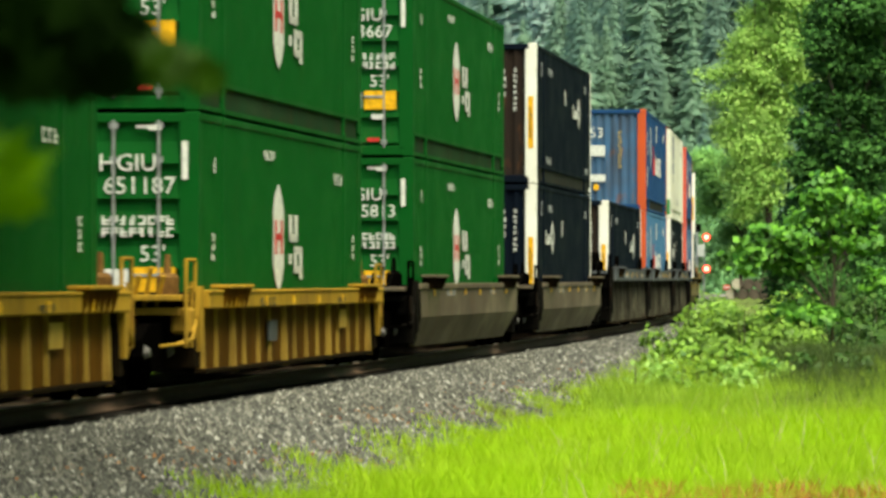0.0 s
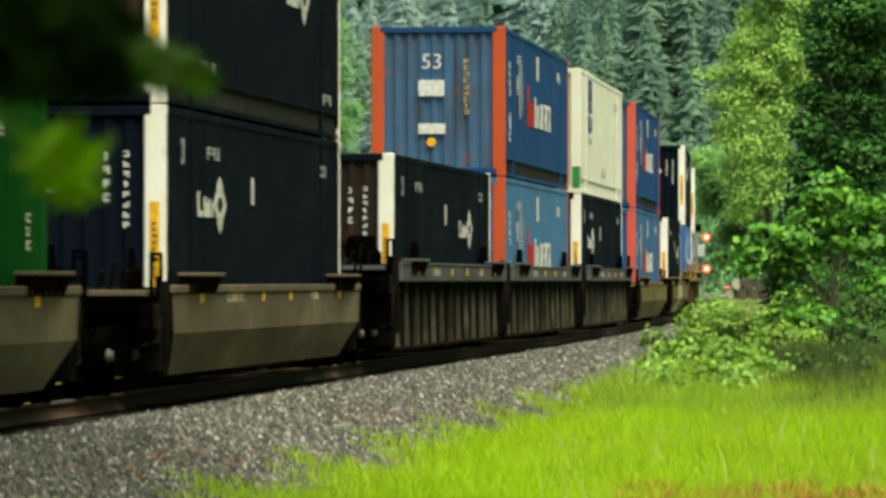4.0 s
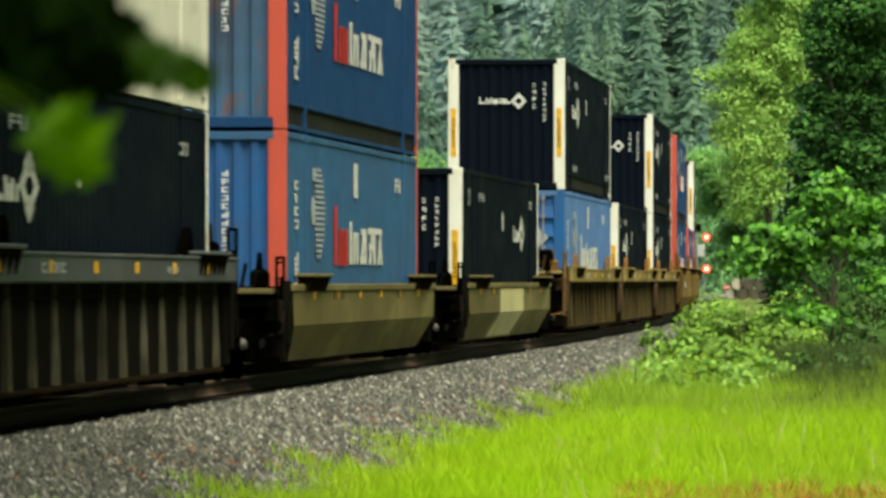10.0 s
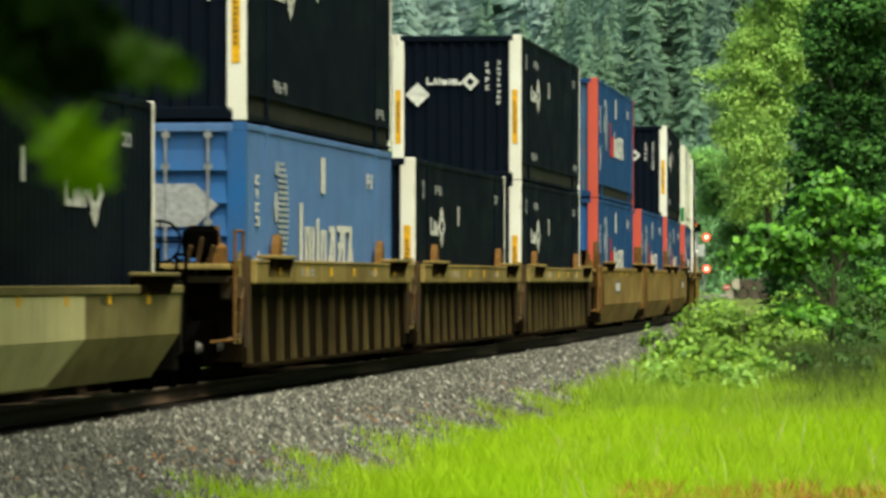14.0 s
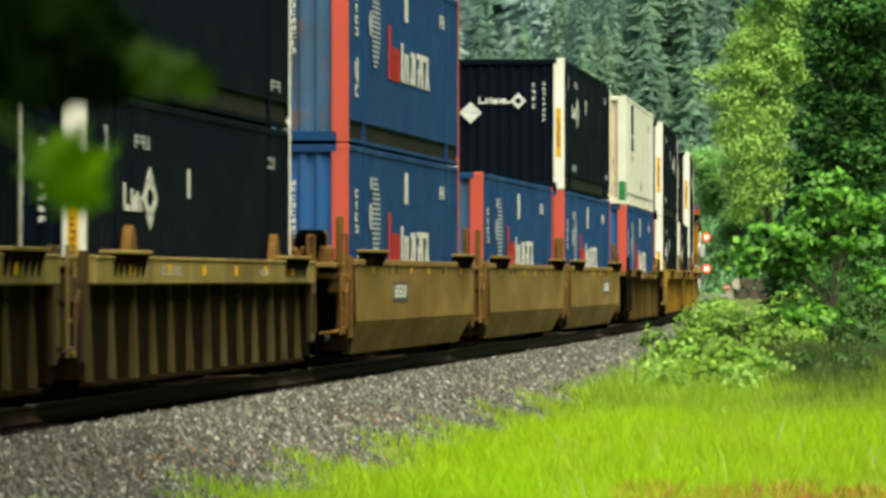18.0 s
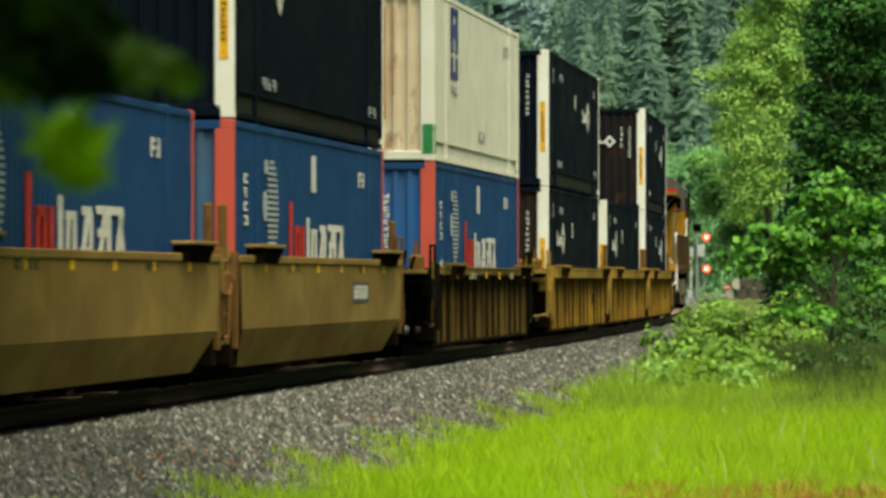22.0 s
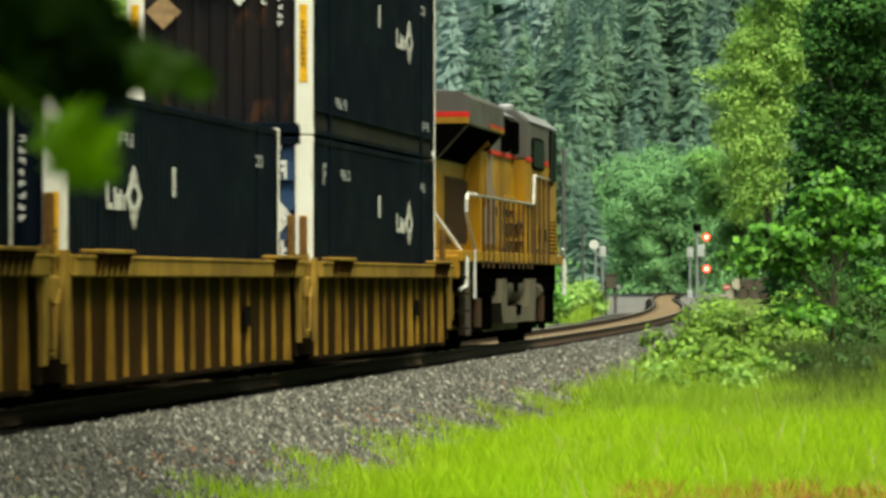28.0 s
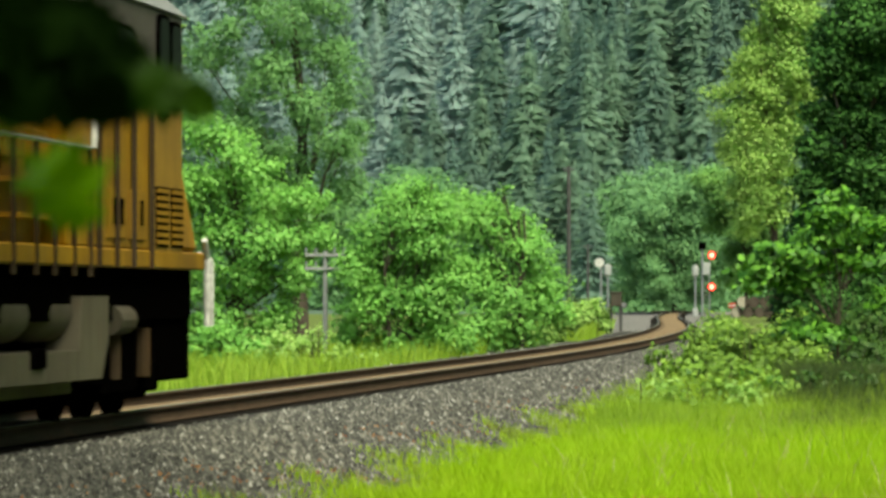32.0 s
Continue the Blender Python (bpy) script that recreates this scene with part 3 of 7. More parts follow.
def container(label, body, post, front, end="fold", side_pitch=0.3, side_depth=0.02, rail=None, group="freight containers on the train"):
    """A 53 foot box: its near end at y = 0, its base at z = 0. end: fold (upright folds), door (doors with ribs and lock rods)."""
    box_ob = thing("freight_container", label, "container", group)
    rail = rail or body
    hw = WID / 2
    sh = 0.17                                  # height of the lower side rail
    for sx in (-1, 1):
        bm = BM()
        if sx > 0:
            corrugated(bm, (hw - 0.012, 0.32), (hw - 0.012, LEN - 0.32), sh + 0.2, HGT - 0.1, side_pitch, side_depth, (1, 0))
        else:
            box(bm, -hw + 0.01, -hw + 0.04, 0.12, LEN - 0.12, sh, HGT - 0.1)
        part("side_wall", bm, body, box_ob)
        bm = BM()
        box(bm, sx * hw - 0.06, sx * hw + 0.0, 0.16, LEN - 0.16, HGT - 0.1, HGT - 0.012, bevel=0.01)
        part("top_rail", bm, rail, box_ob)
        bm = BM()
        a, b, c = sx * (hw - 0.12), sx * (hw - 0.045), sx * (hw - 0.002)
        prism(bm, [(a, 0.02), (c, 0.02), (c, 0.075), (b, 0.08), (b, sh + 0.165), (c, sh + 0.17), (c, sh + 0.225), (a, sh + 0.225)], 0.2, LEN - 0.2)
        part("lower_side_rail", bm, rail, box_ob)
        # dark web: the recess's shade is put into its colour, with the grime
        bm = BM()
        box(bm, *sorted((sx * (hw - 0.06), sx * (hw - 0.042))), 0.22, LEN - 0.22, 0.085, sh + 0.16)
        part("rail_recess", bm, body if body is CREAM else GREEN_RAIL if body is GREEN else RECESS_RAIL, box_ob, "recessed web of the lower rail, darkened for shade and grime")
        for py in (2.05, LEN - 2.05):            # stacking posts at the forty-foot points
            bm = BM()
            x0, x1 = sorted((sx * (hw - 0.05), sx * (hw + 0.006)))
            box(bm, x0, x1, py - 0.07, py + 0.07, 0.0, HGT, bevel=0.008)
            for z in (0.0, HGT - 0.12):
                x0, x1 = sorted((sx * (hw - 0.12), sx * (hw + 0.012)))
                box(bm, x0, x1, py - 0.09, py + 0.09, z, z + 0.12, bevel=0.008)
            part("stacking_post", bm, body, box_ob)
        for py in (0.0, LEN - 0.3):
            bm = BM()
            w = 0.24 if py == 0.0 else 0.16
            x0, x1 = sorted((sx * (hw - w), sx * (hw + 0.003)))
            y0, y1 = (0.0, 0.3) if py == 0.0 else (LEN - 0.1, LEN)
            if py == 0.0:
                y1 = 0.14
            box(bm, x0, x1, y0, y1, 0.1, HGT - 0.1, bevel=0.015)
            part("corner_post", bm, post, box_ob)
            for z in (0.0, HGT - 0.118):
                bm = BM()
                x0, x1 = sorted((sx * (hw - 0.17), sx * (hw + 0.005)))
                box(bm, x0, x1, min(y0, y1 - 0.17) if py else y0, y0 + 0.17 if py == 0.0 else y1, z, z + 0.118, bevel=0.012)
                part("corner_casting", bm, post, box_ob)
        if sx > 0:                                # closing plate beside the post, where the side starts
            bm = BM()
            box(bm, hw - 0.03, hw - 0.006, 0.14, 0.34, sh, HGT - 0.1)
            part("end_plate", bm, body, box_ob)
            bm = BM()
            box(bm, hw - 0.03, hw - 0.006, LEN - 0.34, LEN - 0.12, sh, HGT - 0.1)
            part("end_plate", bm, body, box_ob)
    bm = BM()
    box(bm, -hw + 0.05, hw - 0.05, 0.1, LEN - 0.1, HGT - 0.03, HGT - 0.008)
    for i in range(40):
        y = 0.4 + i * 0.39
        box(bm, -hw + 0.12, hw - 0.12, y, y + 0.2, HGT - 0.01, HGT + 0.004)
    part("roof", bm, body, box_ob)
    bm = BM()
    box(bm, -hw + 0.1, hw - 0.1, 0.1, LEN - 0.1, 0.12, 0.16)
    for i in range(26):
        box(bm, -hw + 0.1, hw - 0.1, 0.3 + i * 0.6, 0.4 + i * 0.6, 0.02, 0.12)
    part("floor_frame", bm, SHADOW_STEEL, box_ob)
    bm = BM()
    box(bm, -hw + 0.1, hw - 0.1, LEN - 0.1, LEN - 0.04, 0.1, HGT - 0.05)
    part("far_end_wall", bm, body, box_ob)
    bm = BM()
    box(bm, -hw + 0.16, hw - 0.16, 0.0, 0.12, HGT - 0.13, HGT - 0.02, bevel=0.01)
    part("end_header", bm, rail, box_ob)
    bm = BM()
    box(bm, -hw + 0.16, hw - 0.16, 0.0, 0.12, 0.02, 0.17, bevel=0.01)
    part("end_sill", bm, rail, box_ob)
    if end == "fold":
        bm = BM()
        corrugated(bm, (-hw + 0.22, 0.035), (hw - 0.22, 0.035), 0.15, HGT - 0.12, 0.24, 0.04, (0, -1))
        part("end_wall", bm, front, box_ob)
    else:
        for sx in (-1, 1):
            bm = BM()
            x0, x1 = sorted((sx * 0.012, sx * (hw - 0.2)))
            box(bm, x0, x1, 0.055, 0.09, 0.17, HGT - 0.13)
            door = part("door", bm, front, box_ob)
            n = 6
            for i in range(n):                    # raised ribs across the leaf
                bm = BM()
                z0 = 0.22 + i * (HGT - 0.42) / n
                box(bm, x0 + 0.03, x1 - 0.03, -0.002, 0.055, z0, z0 + 0.26, top=(x0 + 0.03, x1 - 0.03, 0.048, 0.055))
                part("door_rib", bm, front, door)
            for px in (0.28, 0.82):
                bm = BM()
                rod(bm, (sx * px, -0.004, 0.14), (sx * px, -0.004, HGT - 0.1), 0.02, n=6)
                for z in (0.2, 0.9, 1.6, 2.3, 2.7):
                    box(bm, sx * px - 0.05, sx * px + 0.05, -0.006, 0.03, z, z + 0.07)
                part("lock_rod", bm, STEEL, door, "galvanised lock rod")
                bm = BM()
                box(bm, min(sx * px, sx * (px - 0.32)), max(sx * px, sx * (px - 0.32)), -0.03, -0.01, 0.95, 0.985)
                part("handle", bm, STEEL, door, "galvanised door handle")
    return box_ob


SIDE = WID / 2 + 0.001


def green_box(number, placard=False):
    rng = random.Random(number)
    c = container("dark green steel freight container with white lettering and lock rods", GREEN, GREEN, GREEN, "door", 0.2, 0.012)
    bm = BM()
    side_prism(bm, [(6.5, 1.1), (6.7, 0.9), (7.0, 0.76), (7.3, 0.9), (7.5, 1.1), (7.5, 1.82), (7.3, 2.02), (7.0, 2.16), (6.7, 2.02), (6.5, 1.82)], SIDE, SIDE + 0.006)
    part("side_emblem", bm, WHITE, c, "white spindle-shaped emblem with red marks")
    bm = BM()
    for y in (6.62, 7.18):
        box(bm, SIDE + 0.006, SIDE + 0.01, y, y + 0.2, 1.25, 1.69)
    box(bm, SIDE + 0.006, SIDE + 0.01, 6.8, 7.2, 1.43, 1.52)
    part("emblem_mark", bm, RED_MARK, c, "red marks on the emblem")
    bm = BM()
    for y, z, w, h in ((8.05, 1.42, 0.3, 0.36), (8.6, 1.42, 0.3, 0.36), (8.05, 1.42, 0.85, 0.1), (8.05, 1.12, 0.25, 0.14), (8.55, 1.0, 0.28, 0.34), (8.55, 1.26, 0.8, 0.1), (9.1, 0.92, 0.28, 0.42), (8.55, 1.0, 0.8, 0.09)):
        box(bm, SIDE, SIDE + 0.006, y, y + w, z, z + h)
    part("side_mark", bm, WHITE, c, "white block marks")
    bm = BM()
    bars(bm, SIDE, 12.9, 13.9, 2.27, 2.42, 3, rng, fill=0.6)
    bars(bm, SIDE, 5.6, 6.7, 2.46, 2.58, 4, rng, fill=0.6)
    bars(bm, SIDE, 1.2, 1.4, 2.2, 2.38, 1, rng)
    bars(bm, SIDE, 1.05, 1.28, 1.15, 1.5, 3, rng, True)
    bars(bm, SIDE, 15.0, 15.2, 1.2, 1.6, 3, rng, True)
    part("small_print", bm, WHITE, c, "rows of small white print")
    for text, size, x, z, name in (("HGIU", 0.29, 0.45, 2.2, "owner_code"), (number, 0.29, 0.59, 1.93, "container_number"), ("53'", 0.27, 0.75, 1.13, "length_mark")):
        letters(text, size, WHITE, c, Matrix.Translation((x, -0.012, z)) @ pose(0, 0, 0, 90), name)
    bm = BM()
    for z in (1.56, 1.42):
        end_bars(bm, 0.14, 1.02, z, z + 0.11, 8, rng, y=-0.012, fill=0.8)
    end_bars(bm, 0.55, 1.0, 2.68, 2.74, 1, rng, fill=1, y=-0.012)
    part("door_print", bm, WHITE, c, "rows of white weight figures")
    bm = BM()
    box(bm, 0.5, 1.02, -0.016, -0.008, 0.76, 1.06)
    part("door_placard", bm, YELLOW_MARK, c, "yellow placard with a white mark")
    bm = BM()
    box(bm, 0.14, 0.46, -0.014, -0.008, 0.78, 1.04)
    part("white_panel", bm, WHITE, c, "white panel beside the placard")
    bm = BM()
    box(bm, 0.62, 0.82, -0.014, -0.008, 0.6, 0.68)
    part("white_panel", bm, WHITE, c, "small white panel under the placard")
    for x in (0.14, 0.55):
        bm = BM()
        box(bm, x, x + 0.2, -0.014, -0.008, 0.24, 0.3)
        part("red_reflector", bm, RED_MARK, c, "red reflector strip")
    bm = BM()
    box(bm, 1.1, 1.17, -0.02, -0.004, 2.1, 2.55)
    part("reflector", bm, WHITE, c)
    if placard:
        bm = BM()
        box(bm, SIDE, SIDE + 0.008, 9.0, 10.2, 2.1, 2.8)
        part("side_placard", bm, YELLOW_MARK, c, "yellow placard")
    return c


def black_box(front=BLACK, bright_end=False, placard=None, near=False):
    rng = random.Random(7)
    c = container("matt black freight container with white end posts and white emblems", BLACK, WHITE_POST, front, "door" if bright_end else "fold", 0.35, 0.008, rail=BLACK)
    for sx in (-1, 1):
        bm = BM()
        x = sx * (WID / 2 - 0.12)
        box(bm, x - 0.055, x + 0.055, -0.007, -0.001, 0.72, 1.8)
        strip = part("post_strip", bm, YELLOW_MARK, c, "amber warning strip with dark print")
        bm = BM()
        end_bars(bm, x - 0.03, x + 0.03, 0.95, 1.6, 9, rng, True, 0.6, y=-0.011)
        part("strip_print", bm, DARK_MARK, strip)
    if not bright_end:
        bm = BM()
        diamond(bm, 0.28, 1.96, 0.36, 0.36, y=-0.008, hole=0.45)
        part("end_emblem", bm, WHITE, c, "white open diamond emblem")
        bm = BM()
        for x, w, h in ((-0.6, 0.03, 0.15), (-0.57, 0.1, 0.04), (-0.45, 0.03, 0.13), (-0.4, 0.03, 0.11), (-0.35, 0.03, 0.14), (-0.3, 0.12, 0.1), (-0.15, 0.03, 0.13), (-0.1, 0.12, 0.11), (0.03, 0.08, 0.05)):
            box(bm, x, x + w, -0.008, -0.002, 1.9, 1.9 + h)
        part("end_mark", bm, WHITE, c, "white block marks beside the emblem")
        if placard:
            bm = BM()
            diamond(bm, -0.78, 1.7, 0.5, 0.48, y=-0.008)
            part("end_placard", bm, placard, c, "plain diamond-shaped placard")
        bm = BM()
        end_bars(bm, 0.59, 0.66, 1.8, 2.42, 4, rng, True, 0.6, y=-0.008)
        end_bars(bm, 0.82, 0.885, 1.5, 2.42, 8, rng, True, 0.6, y=-0.008)
        part("end_code", bm, WHITE, c, "column of white characters")
    else:
        bm = BM()
        for z in (0.5, 1.1, 2.2):
            end_bars(bm, 0.5, 1.04, z + 0.1, z + 0.36, 3, rng, y=-0.012)
        diamond(bm, 0.78, 1.78, 0.5, 0.6, y=-0.012)
        part("door_print", bm, WHITE, c, "white door marks and arrow")
    bm = BM()
    m = 4.25 if near else 12.15                   # the emblem's place along the side differs from box to box
    diamond(bm, m, 1.82, 1.05, 0.62, x=SIDE, hole=0.5)
    diamond(bm, m, 2.03, 0.5, 0.26, x=SIDE, hole=0.3)
    diamond(bm, m, 1.6, 0.5, 0.28, x=SIDE, hole=0.3)
    part("side_emblem", bm, WHITE, c, "white open diamond emblem")
    bm = BM()
    for y, w, h in ((-1.8, 0.13, 0.3), (-1.8, 0.4, 0.07), (-1.3, 0.13, 0.24), (-1.12, 0.13, 0.17), (-0.95, 0.13, 0.22), (-0.7, 0.13, 0.17)):
        box(bm, SIDE, SIDE + 0.006, m + y, m + y + w, 1.66, 1.66 + h)
    small = 7.0 if near else 7.9
    box(bm, SIDE, SIDE + 0.006, small, small + 0.2, 1.86, 2.2)
    part("side_mark", bm, WHITE, c, "white block marks beside the emblem")
    bm = BM()
    bars(bm, SIDE, 3.2, 4.4, 2.35, 2.5, 3, rng)
    bars(bm, SIDE, 1.2, 1.6, 2.25, 2.55, 1, rng)
    bars(bm, SIDE, 13.9, 14.7, 2.35, 2.5, 2, rng)
    bars(bm, SIDE, 2.6, 4.0, 0.45, 0.6, 3, rng)
    bars(bm, SIDE, 14.2, 15.2, 0.45, 0.6, 2, rng)
    part("small_print", bm, GREY_MARK, c, "small grey print")
    return c


def blue_box(label, body, post, front, end, mark=WHITE, number=False, red=RED_MARK):
    rng = random.Random(21)
    c = container(label, body, post, front, end, 0.3, 0.014, rail=body)
    bm = BM()
    for y, z, w, h in ((5.2, 1.12, 0.3, 0.84), (5.75, 1.12, 0.24, 0.5), (6.15, 1.12, 0.22, 0.5), (5.75, 1.54, 0.6, 0.1), (6.5, 1.12, 0.24, 0.52)):
        box(bm, SIDE, SIDE + 0.006, y, y + w, z, z + h)
    part("side_mark", bm, red, c, "red block marks")
    bm = BM()
    for y, w, h, slant in ((7.0, 0.26, 0.62, 0.0), (7.42, 0.22, 0.44, 0.1), (7.85, 0.22, 0.46, 0.0), (8.35, 0.24, 0.5, 0.3), (8.85, 0.22, 0.46, 0.0), (9.4, 0.24, 0.5, 0.35), (9.95, 0.26, 0.5, 0.0), (10.5, 0.26, 0.5, 0.3), (10.95, 0.22, 0.5, -0.3)):
        side_prism(bm, [(y, 1.14), (y + w, 1.14), (y + w + slant, 1.14 + h), (y + slant, 1.14 + h)], SIDE, SIDE + 0.006)
    for y, w, z in ((7.45, 0.6, 1.52), (8.3, 0.7, 1.16), (8.4, 0.6, 1.58), (9.3, 1.7, 1.6), (9.4, 0.5, 1.36)):
        box(bm, SIDE, SIDE + 0.0065, y, y + w, z, z + 0.09)
    part("side_lettering", bm, mark, c, "white block lettering, unreadable")
    bm = BM()
    rod(bm, (SIDE, 2.85, 1.86), (SIDE + 0.006, 2.85, 1.86), 0.2, n=16)
    for k in range(17):
        z = 1.22 + k * 0.075
        w = 0.1 + 0.6 * math.sin(math.pi * (k + 0.5) / 17) ** 0.5
        box(bm, SIDE, SIDE + 0.006, 3.4 - w * 0.5, 3.4 + w, z, z + 0.04)
    box(bm, SIDE, SIDE + 0.006, 2.8, 3.1, 2.28, 2.46)
    part("side_emblem", bm, FADED_MARK, c, "faded white emblem with rows of print")
    bm = BM()
    box(bm, SIDE, SIDE + 0.006, 7.5, 7.95, 2.12, 2.62)
    bars(bm, SIDE, 12.9, 13.8, 2.28, 2.5, 2, rng)
    bars(bm, SIDE, 0.9, 1.25, 1.6, 2.3, 4, rng, True)
    bars(bm, SIDE, 0.9, 1.25, 0.7, 1.3, 3, rng, True, 0.9)
    part("small_print", bm, mark, c, "small white print")
    if end == "fold":
        if number:
            letters("53", 0.42, WHITE, c, Matrix.Translation((-0.12, -0.012, 2.08)) @ pose(0, 0, 0, 90), "length_mark")
            for x1, z0, z1 in ((0.12, 1.55, 1.86), (0.14, 0.82, 1.02)):
                bm = BM()
                box(bm, -0.38, x1, -0.012, -0.004, z0, z1)
                part("end_placard", bm, WHITE, c, "white rectangular placard")
            bm = BM()
            rod(bm, (-0.13, -0.012, 0.66), (-0.13, -0.004, 0.66), 0.09, n=12)
            part("round_mark", bm, YELLOW_MARK, c)
            bm = BM()
            end_bars(bm, 0.5, 0.6, 1.2, 2.3, 9, rng, True, y=-0.012)
            part("end_code", bm, plain("yellowed_lettering", (0.4, 0.3, 0.12)), c, "column of faded characters")
        else:
            bm = BM()
            end_bars(bm, 0.44, 0.53, 1.3, 2.4, 10, rng, True, y=-0.012)
            part("end_code", bm, WHITE, c, "column of white characters")
    else:
        bm = BM()
        v = [(-0.62, 1.58), (0.66, 1.58), (0.95, 1.85), (0.66, 2.12), (-0.62, 2.12), (-0.95, 1.85)]
        low, high = [bm.verts.new((x, -0.012, z)) for x, z in v], [bm.verts.new((x, -0.006, z)) for x, z in v]
        bm.faces.new(low)
        for k in range(6):
            bm.faces.new((low[k], low[(k + 1) % 6], high[(k + 1) % 6], high[k]))
        part("door_arrow", bm, GREY_MARK, c, "pale grey arrow panel")
        bm = BM()
        diamond(bm, -0.6, 1.85, 0.5, 0.5, y=-0.014, hole=0.4)
        part("end_emblem", bm, WHITE, c, "white open diamond emblem")
        bm = BM()
        for z in (0.68, 0.94):
            end_bars(bm, -0.15, 0.55, z, z + 0.2, 3, rng, y=-0.012, fill=0.8)
        part("door_print", bm, WHITE, c, "white door print")
    return c


def cream_box():
    rng = random.Random(5)
    c = container("cream steel freight container with rust stains and navy marks", CREAM, CREAM, paint("rust_stained_cream_paint", (0.58, 0.49, 0.35), 0.6, 0.4, 0.7, dirt_colour=(0.3, 0.17, 0.07)), "fold", 1.6, 0.004, rail=CREAM)
    bm = BM()
    for y, z, w, h in ((2.8, 1.95, 0.4, 0.75), (3.6, 1.95, 0.4, 0.75), (3.2, 2.25, 0.4, 0.2), (2.8, 2.62, 1.2, 0.12), (2.8, 1.5, 1.2, 0.12), (2.8, 1.62, 0.35, 0.26), (3.6, 1.62, 0.35, 0.26)):
        box(bm, SIDE, SIDE + 0.006, y, y + w, z, z + h)
    part("side_emblem", bm, NAVY_MARK, c, "navy block emblem")
    bm = BM()
    bars(bm, SIDE, 2.9, 4.0, 1.22, 1.38, 3, rng)
    bars(bm, SIDE, 12.8, 13.8, 2.3, 2.5, 2, rng)
    bars(bm, SIDE, 7.9, 9.2, 0.52, 0.72, 2, rng)
    part("small_print", bm, GREY_MARK, c, "small grey print")
    bm = BM()
    box(bm, WID / 2 - 0.2, WID / 2 - 0.02, -0.006, 0.0, 0.12, 0.62)
    box(bm, WID / 2 + 0.004, WID / 2 + 0.01, 0.0, 0.14, 0.12, 0.62)
    part("green_patch", bm, plain("green_patch_paint", (0.03, 0.2, 0.06)), c, "green painted patch on the post")
    bm = BM()
    for x, w, z0 in ((0.42, 0.05, 0.7), (0.3, 0.03, 1.3), (0.58, 0.03, 1.1), (-0.6, 0.04, 1.4)):
        box(bm, x, x + w, 0.022, 0.03, z0, 2.6)
    part("rust_streak", bm, plain("pale_rust_stain", (0.36, 0.2, 0.08), 0.8), c, "brown rust streaks down the end wall")
    return c


LOWER, UPPER = 0.37, 3.285
# ---- which boxes stand where: (s of the near end, lower, upper)
FIRST = {}


def place(kind, s, z):
    """A container of that kind on the train: the first is built, the others are copies."""
    if kind not in FIRST:
        FIRST[kind] = MAKERS[kind]()
        ob = FIRST[kind]
    else:
        ob = copy_thing(FIRST[kind], Matrix())
    rides(ob, s, LEN, (0, 0, z))
    return ob


MAKERS_BROWN = paint("brown_stained_black_paint", (0.019, 0.014, 0.012), 0.6, 0.3, 0.3, dirt_colour=(0.03, 0.018, 0.01), spec=0.04)
MAKERS = {
    "green_a": lambda: green_box("651187"),
    "green_b": lambda: green_box("645813"),
    "green_c": lambda: green_box("  3667"),
    "green_placard": lambda: green_box("651  ", True),
    "black": lambda: black_box(),
    "black_near": lambda: black_box(near=True),
    "black_brown_near": lambda: black_box(front=MAKERS_BROWN, near=True),
    "black_tarnish": lambda: black_box(front=paint("rust_streaked_black_paint", (0.009, 0.009, 0.011), 0.6, 0.35, 0.25, dirt_colour=(0.026, 0.018, 0.013), spec=0.04, streaks=1.2), placard=plain("tarnished_diamond_placard", (0.3, 0.19, 0.1))),
    "black_placard": lambda: black_box(placard=WHITE, near=True),
    "black_brown": lambda: black_box(front=MAKERS_BROWN),
    "black_door": lambda: black_box(front=paint("navy_door_paint", (0.012, 0.036, 0.085), 0.5, 0.15, 0.05), bright_end=True),
    "worn53": lambda: blue_box("rust-streaked blue freight container with orange posts", BLUE, ORANGE_POST, BLUE_WORN, "fold", number=True),
    "light_orange": lambda: blue_box("faded light blue freight container with orange posts", BLUE_LIGHT, ORANGE_POST, BLUE_DOOR, "door"),
    "blue_red": lambda: blue_box("dark blue freight container with red end posts", BLUE, RED_POST, BLUE_WORN, "fold"),
    "blue_red_door": lambda: blue_box("dark blue freight container with red posts and bright blue end", BLUE, RED_POST, BLUE_DOOR, "fold"),
    "light_red": lambda: blue_box("mid blue freight container with red end posts", paint("mid_blue_container_paint", (0.025, 0.1, 0.22), 0.5, 0.25, 0.1), RED_POST, BLUE_DOOR, "fold"),
    "pale_door": lambda: blue_box("pale blue freight container with bright blue doors", BLUE_PALE, BLUE_DOOR, BLUE_DOOR, "door", red=WHITE),
    "cream": cream_box,
}
TRAIN = [(2.4, "green_b", "green_a"), (25.7, "green_a", "green_placard"), (48.9, "green_b", "green_c"), (72.6, "black_near", "black_brown"), (95.5, "black_brown", None),
         (114.7, "light_orange", "worn53"), (134.8, "black_near", "cream"), (157.9, "light_red", "blue_red"), (181.3, "black", None), (204.7, "pale_door", "black_near"),
         (224.2, "black_near", None), (243.9, "black_near", "black_placard"), (266.3, "blue_red_door", "blue_red"), (286.8, "blue_red", None), (306.2, "blue_red", "black_placard"),
         (329.8, "blue_red_door", "cream"), (353.3, "black_brown_near", "black"), (372.4, "black_near", None), (391.9, "black_door", "black_tarnish")]
for s, low, high in TRAIN:
    place(low, s, LOWER)
    if high:
        place(high, s, UPPER)


